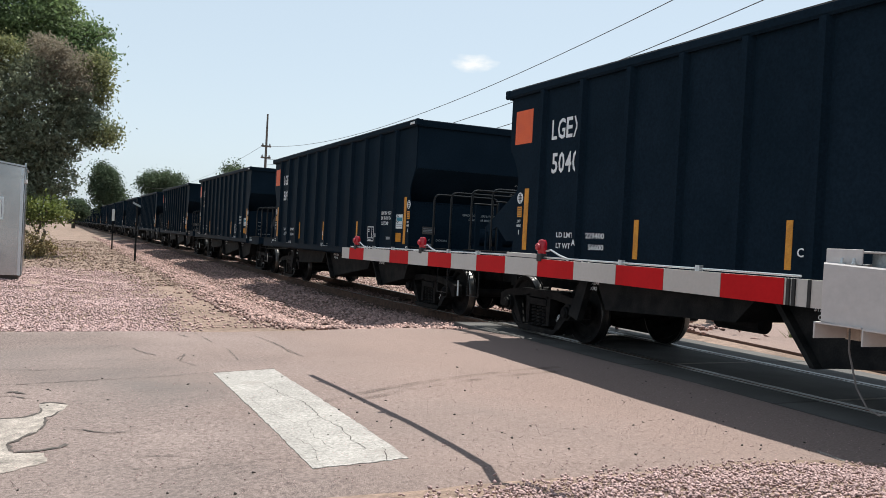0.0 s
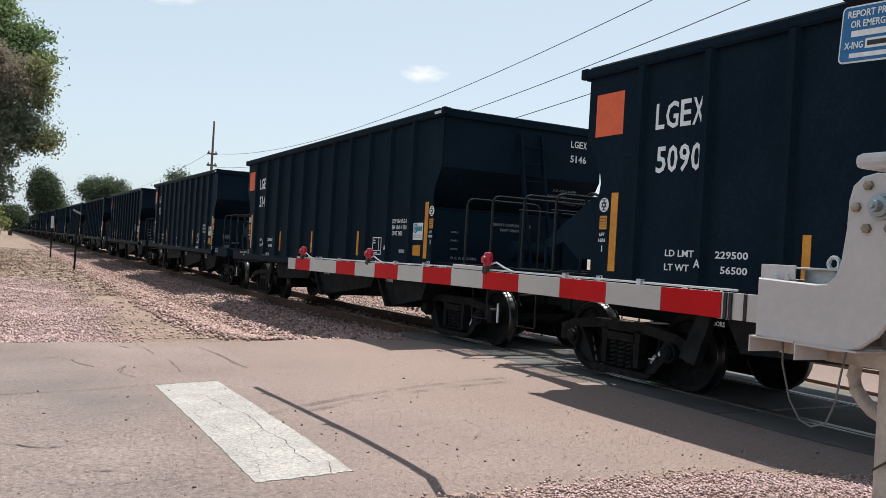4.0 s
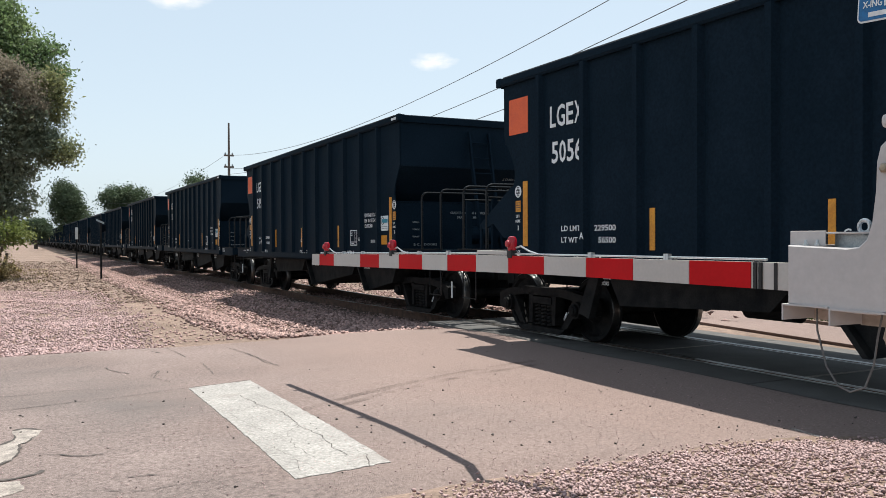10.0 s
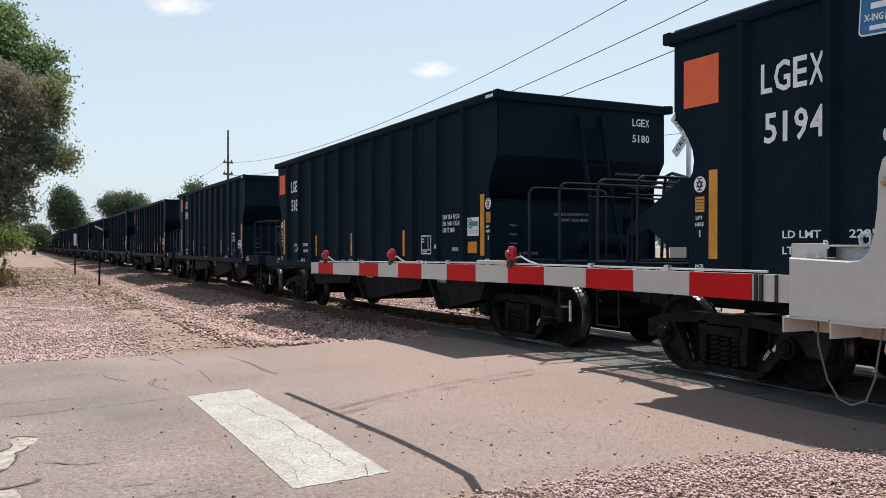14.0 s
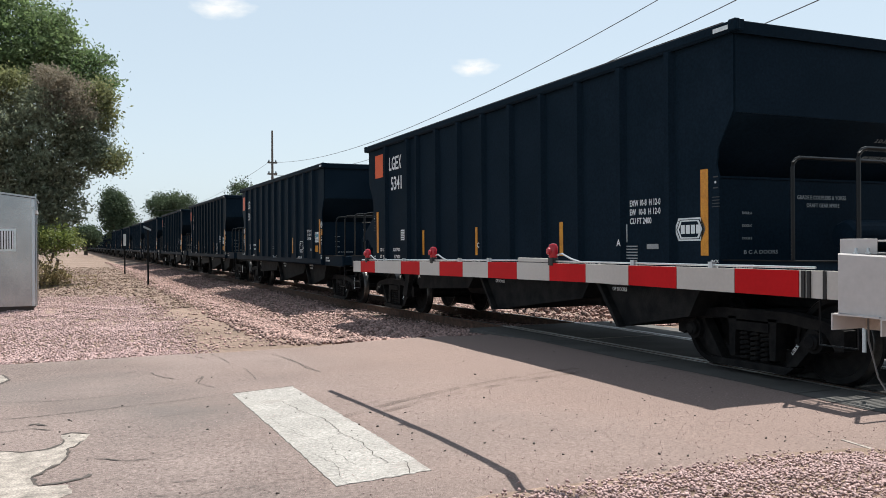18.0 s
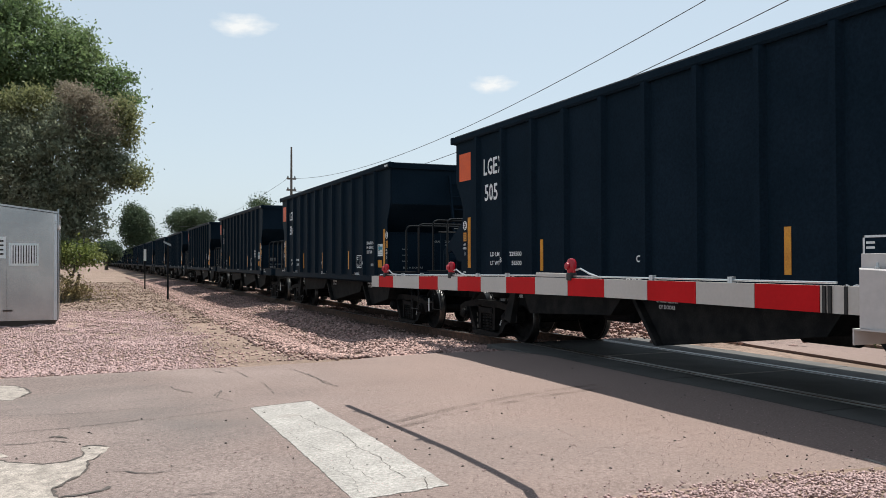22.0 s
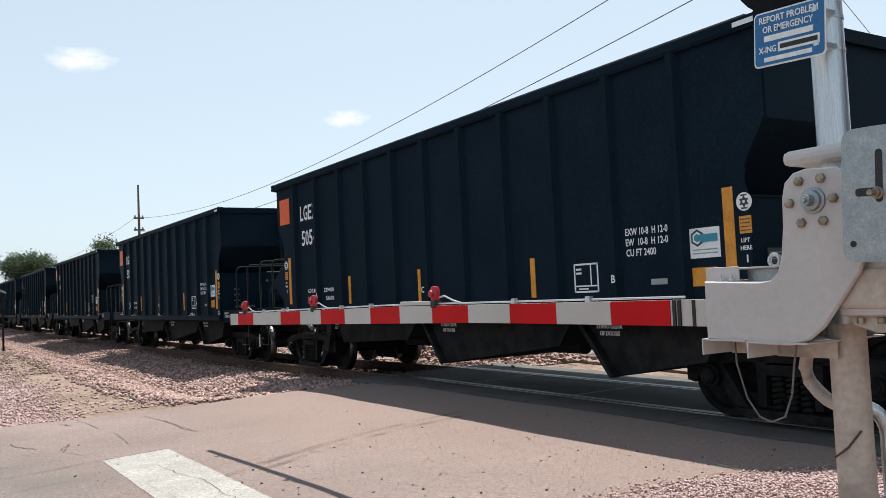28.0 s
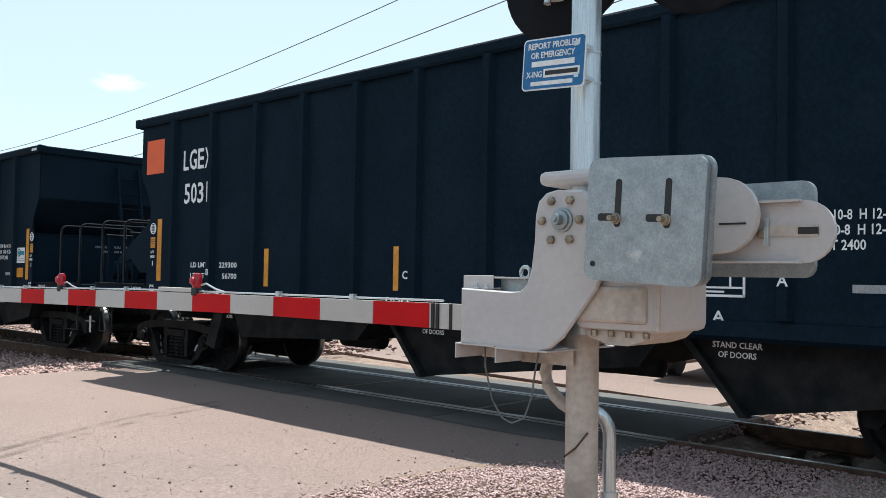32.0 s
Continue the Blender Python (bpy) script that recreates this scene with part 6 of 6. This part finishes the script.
# ---- trees and shrubs ----
def leaf_cloud(name, blobs, n, size, material, seed, parent):
    """Small folded leaves in clumps round the shells of several lobes (x, y, z, rx, ry, rz)."""
    rng = np.random.default_rng(seed)
    w = np.array([b[3] * b[4] + b[4] * b[5] + b[3] * b[5] for b in blobs])
    clumps = max(40, n // 36)
    pick = rng.choice(len(blobs), clumps, p=w / w.sum())
    bl = np.array(blobs)[pick]
    d = rng.normal(size=(clumps, 3))
    d /= np.linalg.norm(d, axis=1)[:, None]
    rad = rng.uniform(0.35, 1.0, (clumps, 1)) ** 0.7
    cc = bl[:, :3] + d * bl[:, 3:] * rad
    k = rng.integers(0, clumps, n)
    spread = size * rng.uniform(1.4, 3.6, (clumps, 1))
    p = cc[k] + rng.normal(size=(n, 3)) * spread[k] * np.array([1, 1, 0.75])
    p[:, 2] = np.maximum(p[:, 2], 0.05)
    a = rng.normal(size=(n, 3))
    a /= np.linalg.norm(a, axis=1)[:, None]
    b = np.cross(a, rng.normal(size=(n, 3)))
    b /= np.linalg.norm(b, axis=1)[:, None]
    s = size * rng.uniform(0.5, 1.2, (n, 1))
    c = np.cross(a, b)
    v = np.stack([p - a * s, p + b * s * 0.5 + c * s * 0.15, p + a * s, p - b * s * 0.5 + c * s * 0.15], 1).reshape(-1, 3)
    f = np.arange(4 * n)
    me = bpy.data.meshes.new(name)
    me.vertices.add(4 * n), me.vertices.foreach_set("co", v.ravel())
    me.loops.add(4 * n), me.loops.foreach_set("vertex_index", f)
    me.polygons.add(n), me.polygons.foreach_set("loop_start", np.arange(0, 4 * n, 4)), me.polygons.foreach_set("loop_total", np.full(n, 4))
    me.update(), me.validate()
    me.materials.append(material)
    ob = new(name, me)
    ob.parent = parent
    return ob


def limbs(x, y, h, r, blobs, seed):
    rnd = random.Random(seed)
    bm = B()
    cyl(bm, (x, y, -0.2), (x + rnd.uniform(-0.3, 0.3), y, h * 0.45), r, 12, r * 0.7)
    for b in blobs:
        p0 = Vector((x, y, h * rnd.uniform(0.2, 0.45)))
        p3 = Vector(b[:3])
        mid = (p0 + p3) / 2 + Vector((rnd.uniform(-0.4, 0.4), rnd.uniform(-0.4, 0.4), rnd.uniform(0, 0.6)))
        cyl(bm, p0, mid, r * 0.45, 8, r * 0.3)
        cyl(bm, mid, p3, r * 0.3, 7, r * 0.1)
        for _ in range(3):
            cyl(bm, mid.lerp(p3, rnd.random()), p3 + Vector([rnd.uniform(-0.8, 0.8) * q for q in b[3:]]), r * 0.12, 5, r * 0.03)
    return bm


def tree(label, x, y, h, r, blobs, n, size, material, seed, category="tree", name="tree", group="trees"):
    t = thing(name, label, category, group)
    part("trunk", limbs(x, y, h, r, blobs, seed), BARK, t, "brown trunk and limbs")
    leaf_cloud("crown", blobs, n, size, material, seed, t)
    return t


tree("tall leafy green tree behind the shed", -6.0, 44, 14, 0.4, [(-7, 44, 9, 4.5, 3.5, 4.0), (-3.2, 43.5, 11.2, 2.6, 2.6, 2.6), (-1.6, 43, 10.4, 2.0, 2.0, 2.4), (-9.5, 44, 12, 4, 3, 3.5), (-4.5, 44, 13.4, 2.3, 2.2, 1.9), (-0.2, 43, 9.4, 1.4, 1.5, 1.5), (0.9, 43, 10.4, 0.95, 0.8, 0.4), (1.0, 43, 9.2, 0.9, 0.8, 0.45), (0.6, 43, 8.2, 0.9, 0.8, 0.6), (-0.8, 43, 11.6, 0.8, 1.0, 0.9)], 110000, 0.10, LEAFG, 21)
tree("broad dull olive tree with drooping twigs", -4.5, 39, 9, 0.35, [(-5.5, 39, 4.5, 3.5, 2.6, 3.6), (-2.6, 38.5, 5.4, 2.7, 2.2, 3.2), (-1.2, 38.3, 5.6, 1.9, 1.9, 2.6), (0.35, 38.3, 6.5, 1.05, 1.3, 1.2), (-7.5, 39, 6, 3.2, 2.4, 3.0), (0.85, 38.2, 5.2, 1.0, 1.1, 0.7), (-0.6, 38.2, 3.4, 1.0, 1.2, 1.5), (-1.6, 38.2, 2.6, 1.4, 1.4, 1.6), (-3.6, 38.2, 2.4, 1.6, 1.4, 1.6)], 110000, 0.085, LEAFD, 22)
olive = [o for o in bpy.data.objects if o.name.startswith("tree") and "olive" in o["label"]][0]
# clumps whose sunlit look is put into the leaf colour
leaf_cloud("sunlit_crown", [(-2.9, 37.8, 7.9, 1.0, 0.8, 0.4), (-2.2, 37.8, 8.2, 0.5, 0.6, 0.3), (1.0, 37.9, 7.8, 0.5, 0.6, 0.6), (1.2, 37.9, 6.9, 0.35, 0.5, 0.5), (1.4, 37.8, 5.0, 0.55, 0.5, 0.4)], 6000, 0.085, LEAFO, 121, olive)["label"] = "yellow-green leaves coloured as if sunlit"
leaf_cloud("twig_crown", [(-0.9, 37.6, 8.3, 0.9, 0.7, 0.5), (-0.2, 37.5, 7.8, 1.0, 0.7, 0.6), (0.2, 37.4, 6.9, 0.7, 0.6, 0.6), (-0.5, 37.5, 7.2, 0.8, 0.6, 0.5)], 9000, 0.06, TWIG, 122, olive)["label"] = "brownish dry twigs"
tree("yellow-green shrub under the trees", -0.9, 36.0, 2.2, 0.08, [(-0.9, 36.0, 1.75, 0.8, 0.9, 0.55), (-0.25, 36.0, 1.75, 0.55, 0.6, 0.35), (-2.0, 36, 1.8, 1.0, 0.9, 0.6), (-3.4, 36, 1.6, 1.2, 1.0, 0.9)], 9000, 0.07, LEAFY, 23, "shrub", "shrub", "shrubs")
tree("dry yellow weeds at the shrub's foot", -1.2, 35.2, 0.8, 0.04, [(-1.2, 35.2, 0.5, 0.75, 0.6, 0.45), (-0.6, 35.4, 0.3, 0.4, 0.4, 0.3), (-2.2, 35.2, 0.45, 0.8, 0.6, 0.45)], 5000, 0.05, GRASSD, 24, "shrub", "weeds", "shrubs")
for k, (x, y, w, h) in enumerate(((6.4, 140, 3.0, 9.6), (14.8, 142, 4.4, 9.9), (25.0, 138, 4.2, 12.2), (34, 140, 5, 10.0), (10.5, 190, 3.0, 4.0), (-8, 150, 7, 11), (2, 165, 3, 5), (45, 150, 6, 9))):
    rnd = random.Random(k)
    bl = [(x + rnd.uniform(-0.5, 0.5) * w, y + rnd.uniform(-1, 1), h * rnd.uniform(0.35, 0.85), w * rnd.uniform(0.35, 0.6), w * 0.5, h * rnd.uniform(0.18, 0.3)) for _ in range(6)] + [(x, y, h * 0.78, w * 0.5, w * 0.5, h * 0.22)]
    tree("distant rounded green tree", x, y, h, 0.35, bl, 20000, 0.19, LEAFF, 30 + k)
for k, (x, y, w, h) in enumerate(((58, 50, 6, 5.2), (75, 52, 9, 6.8), (92, 44, 9, 10), (80, 30, 9, 8), (95, 20, 10, 10), (88, 66, 8, 9), (70, 75, 8, 7.4), (100, 5, 10, 9))):
    rnd = random.Random(50 + k)
    bl = [(x + rnd.uniform(-0.6, 0.6) * w, y + rnd.uniform(-0.6, 0.6) * w, h * rnd.uniform(0.3, 0.8), w * rnd.uniform(0.35, 0.6), w * 0.5, h * rnd.uniform(0.2, 0.32)) for _ in range(7)]
    tree("green tree in the wood beyond the road", x, y, h, 0.35, bl, 15000, 0.19, LEAFF, 60 + k)

# ---- beyond the track ----
house = thing("house", "low beige house with a shallow dark roof beyond the track", "house", m=pose(34, 30, 0, 0, 0, -48.5))
part("wall", box(B(), -5.2, 4.6, -2.5, 4.0, -0.3, 3.2), WALLP, house)
part("roof", prism(B(), [(-3.0, 3.18), (4.5, 3.18), (4.5, 3.28), (0.75, 3.75), (-3.0, 3.30)], "x", -5.6, 5.0), ROOFR, house)
part("foundation", box(B(), -5.23, 4.63, -2.53, -2.4, -0.3, 0.5), CONC, house, "pale concrete plinth")

kerb = tagged(part("kerb", prism(B(), [(18.0, 15.3), (18.18, 15.3), (18.18, 0.5), (18.0, 0.5)], "z", -0.1, 0.12), CONC), "pale concrete kerb beyond the track", "kerb", kind="structure")


def suv():
    c = thing("parked_car", "white sport utility vehicle waiting beyond the track", "car", m=pose(13.9, 5.75, 0, 0, 0, 8))
    prof = [(-2.3, 0.45), (-2.35, 0.8), (-2.25, 1.05), (-1.1, 1.12), (-0.5, 1.68), (1.9, 1.72), (2.25, 1.1), (2.3, 0.5)]
    bm = prism(B(), prof, "y", -0.92, 0.92)
    bmesh.ops.bevel(bm, geom=bm.edges[:], offset=0.06, segments=2, affect="EDGES")
    part("body", bm, CARWHITE, c, "white painted body", True)
    for s in (-1, 1):
        part("side_window", prism(B(), [(-0.95, 1.15), (-0.45, 1.6), (1.8, 1.62), (2.0, 1.15)], "y", s * 0.925, s * 0.915), GLASS, c)
        part("headlight", box(B(), -2.37, -2.2, s * 0.6 - 0.2, s * 0.6 + 0.2, 0.82, 0.98, 0.03), GLASS, c)
        for x in (-1.45, 1.45):
            w = part("wheel", lathe_bm([(0, 0.2), (0.02, 0.36), (0.22, 0.36), (0.24, 0.2)], (x, s * 0.72, 0.36), (0, s, 0), 24), RUBBER, c)
            part("rim", lathe_bm([(0.235, 0.21), (0.25, 0.2), (0.25, 0.05)], (x, s * 0.72, 0.36), (0, s, 0), 20), ALU, w)
    part("windscreen", prism(B(), [(-1.02, 1.17), (-1.06, 1.19), (-0.52, 1.66), (-0.48, 1.63)], "y", -0.8, 0.8), GLASS, c)
    part("bumper", box(B(), -2.42, -2.2, -0.85, 0.85, 0.42, 0.62, 0.05), RUBBER, c)
    part("grille", box(B(), -2.39, -2.3, -0.35, 0.35, 0.68, 0.95, 0.02), RUBBER, c)
    return c


suv()


def tufts(name, x0, x1, y0, y1, n, h, material, seed, label):
    rng = np.random.default_rng(seed)
    x, y = rng.uniform(x0, x1, n), rng.uniform(y0, y1, n)
    a = rng.uniform(0, 6.28, n)
    hh = h * rng.uniform(0.4, 1.2, n)
    lean = rng.normal(0, 0.4, (n, 2)) * hh[:, None]
    z = np.full(n, -0.06)
    w = 0.012
    v = np.stack([np.stack([x - w * np.cos(a), y - w * np.sin(a), z], 1), np.stack([x + w * np.cos(a), y + w * np.sin(a), z], 1), np.stack([x + lean[:, 0], y + lean[:, 1], z + hh], 1)], 1).reshape(-1, 3)
    ob = raw(name, v.tolist(), np.arange(3 * n).reshape(-1, 3).tolist(), material)
    return tagged(ob, label, "grass", kind="stuff")


verge = tagged(part("verge", prism(B(), wavy((11.7, 7.1), (17.8, 7.0), 12, 0.05, 91) + wavy((17.8, 7.0), (17.8, 11.6), 12, 0.05, 92) + wavy((17.8, 11.6), (12.1, 11.3), 12, 0.05, 93) + wavy((12.1, 11.3), (11.7, 7.1), 12, 0.05, 94), "z", -0.1, 0.05), DIRT), "small raised grass verge beside the far road", "verge", kind="structure")
tufts("grass", 12.0, 17.7, 7.2, 11.3, 22000, 0.26, GRASSG, 72, "green grass on the small verge beyond the track")
tufts("grass", 18.2, 24, 1, 15, 14000, 0.16, GRASSG, 70, "green verge grass beyond the kerb")
tufts("dry_grass", -6, 1.0, 33, 48, 2500, 0.14, GRASSD, 71, "dry grass and weeds along the verge")
stones("gravel_pile", lambda rng, n: (10.5 + rng.normal(0, 0.7, n), 15.8 + rng.normal(0, 1.6, n), np.abs(rng.normal(0, 0.13, n))), 1600, 0.03, 0.07, BALLAST, 80, "low heap of broken stone beside the far road")

# ---- clouds ----
def cloud_material():
    m = bpy.data.materials.new("thin_cloud")
    m.use_nodes = True
    nt = m.node_tree
    N, L = nt.nodes.new, nt.links.new
    nt.nodes.remove(nt.nodes["Principled BSDF"])
    tc, n1, gr, mp = N("ShaderNodeTexCoord"), N("ShaderNodeTexNoise"), N("ShaderNodeTexGradient"), N("ShaderNodeMapping")
    L(tc.outputs["Object"], n1.inputs["Vector"])
    n1.inputs["Scale"].default_value, n1.inputs["Detail"].default_value = 2.2, 7
    gr.gradient_type = "SPHERICAL"
    L(tc.outputs["Object"], gr.inputs[0])
    mul = N("ShaderNodeMath")
    mul.operation = "MULTIPLY"
    L(n1.outputs[0], mul.inputs[0]), L(gr.outputs[0], mul.inputs[1])
    rp = N("ShaderNodeValToRGB")
    rp.color_ramp.elements[0].position, rp.color_ramp.elements[1].position = 0.16, 0.46
    L(mul.outputs[0], rp.inputs[0])
    em, tr, mx = N("ShaderNodeEmission"), N("ShaderNodeBsdfTransparent"), N("ShaderNodeMixShader")
    em.inputs[0].default_value, em.inputs[1].default_value = (1, 1, 1, 1), 0.64
    L(rp.outputs[0], mx.inputs[0]), L(tr.outputs[0], mx.inputs[1]), L(em.outputs[0], mx.inputs[2])
    L(mx.outputs[0], nt.nodes["Material Output"].inputs[0])
    return m


CLOUD = cloud_material()
for d, w, h in (((0.428, 0.880, 0.207), 0.042, 0.017), ((0.152, 0.952, 0.266), 0.055, 0.022)):
    c = raw("cloud", [(-1, 0, -1), (1, 0, -1), (1, 0, 1), (-1, 0, 1)], [(0, 1, 2, 3)], CLOUD)
    az = math.atan2(d[0], d[1])
    c.matrix_basis = Matrix.Translation(Vector(d) * 2200) @ Matrix.Rotation(-az, 4, "Z") @ Matrix.Diagonal((2200 * w, 1, 2200 * h, 1))
    c.visible_shadow = False
    tagged(c, "small thin white cloud high in the hazy sky", "cloud", kind="structure")


# ---- movement ----
TRAIN = ((0, 11.75), (1, 7.25), (2, 2.5), (5, -11.67), (6, -16.4), (7, -21.13), (9, -30.68), (10, -35.49), (11, -40.06), (13, -49.93), (14, -54.54), (17, -69.12), (22, -93.4), (23, -98.24), (25, -107.85), (28.5, -124.89), (30, -132.21), (31, -137.1), (32, -142.2))


def train_at(t):
    """Place of the first car's far end at t seconds: a smooth curve through the timed places."""
    ts, ss = [a for a, _ in TRAIN], [b for _, b in TRAIN]
    m = [(ss[min(i + 1, len(ts) - 1)] - ss[max(i - 1, 0)]) / (ts[min(i + 1, len(ts) - 1)] - ts[max(i - 1, 0)]) for i in range(len(ts))]
    i = max(k for k in range(len(ts) - 1) if ts[k] <= t)
    h = ts[i + 1] - ts[i]
    q = (t - ts[i]) / h
    return (2 * q ** 3 - 3 * q ** 2 + 1) * ss[i] + (q ** 3 - 2 * q ** 2 + q) * h * m[i] + (3 * q ** 2 - 2 * q ** 3) * ss[i + 1] + (q ** 3 - q ** 2) * h * m[i + 1]


def motions():
    steps = [k * 0.5 for k in range(65)]
    fine = [k * 4 / 30 for k in range(241)]
    for n, c in cars.items():
        walk(c, [(t, on_track(train_at(t) + n * PITCH - H2)) for t in steps])
        if 0 <= n <= 10:
            for w in [o for o in c.children_recursive if o.name.startswith("wheelset")]:
                y = w.location.y
                walk(w, [(t, pose(0, y, 0.465, math.degrees((11.75 - train_at(min(t, 32.0))) / 0.465))) for t in fine])


motions()
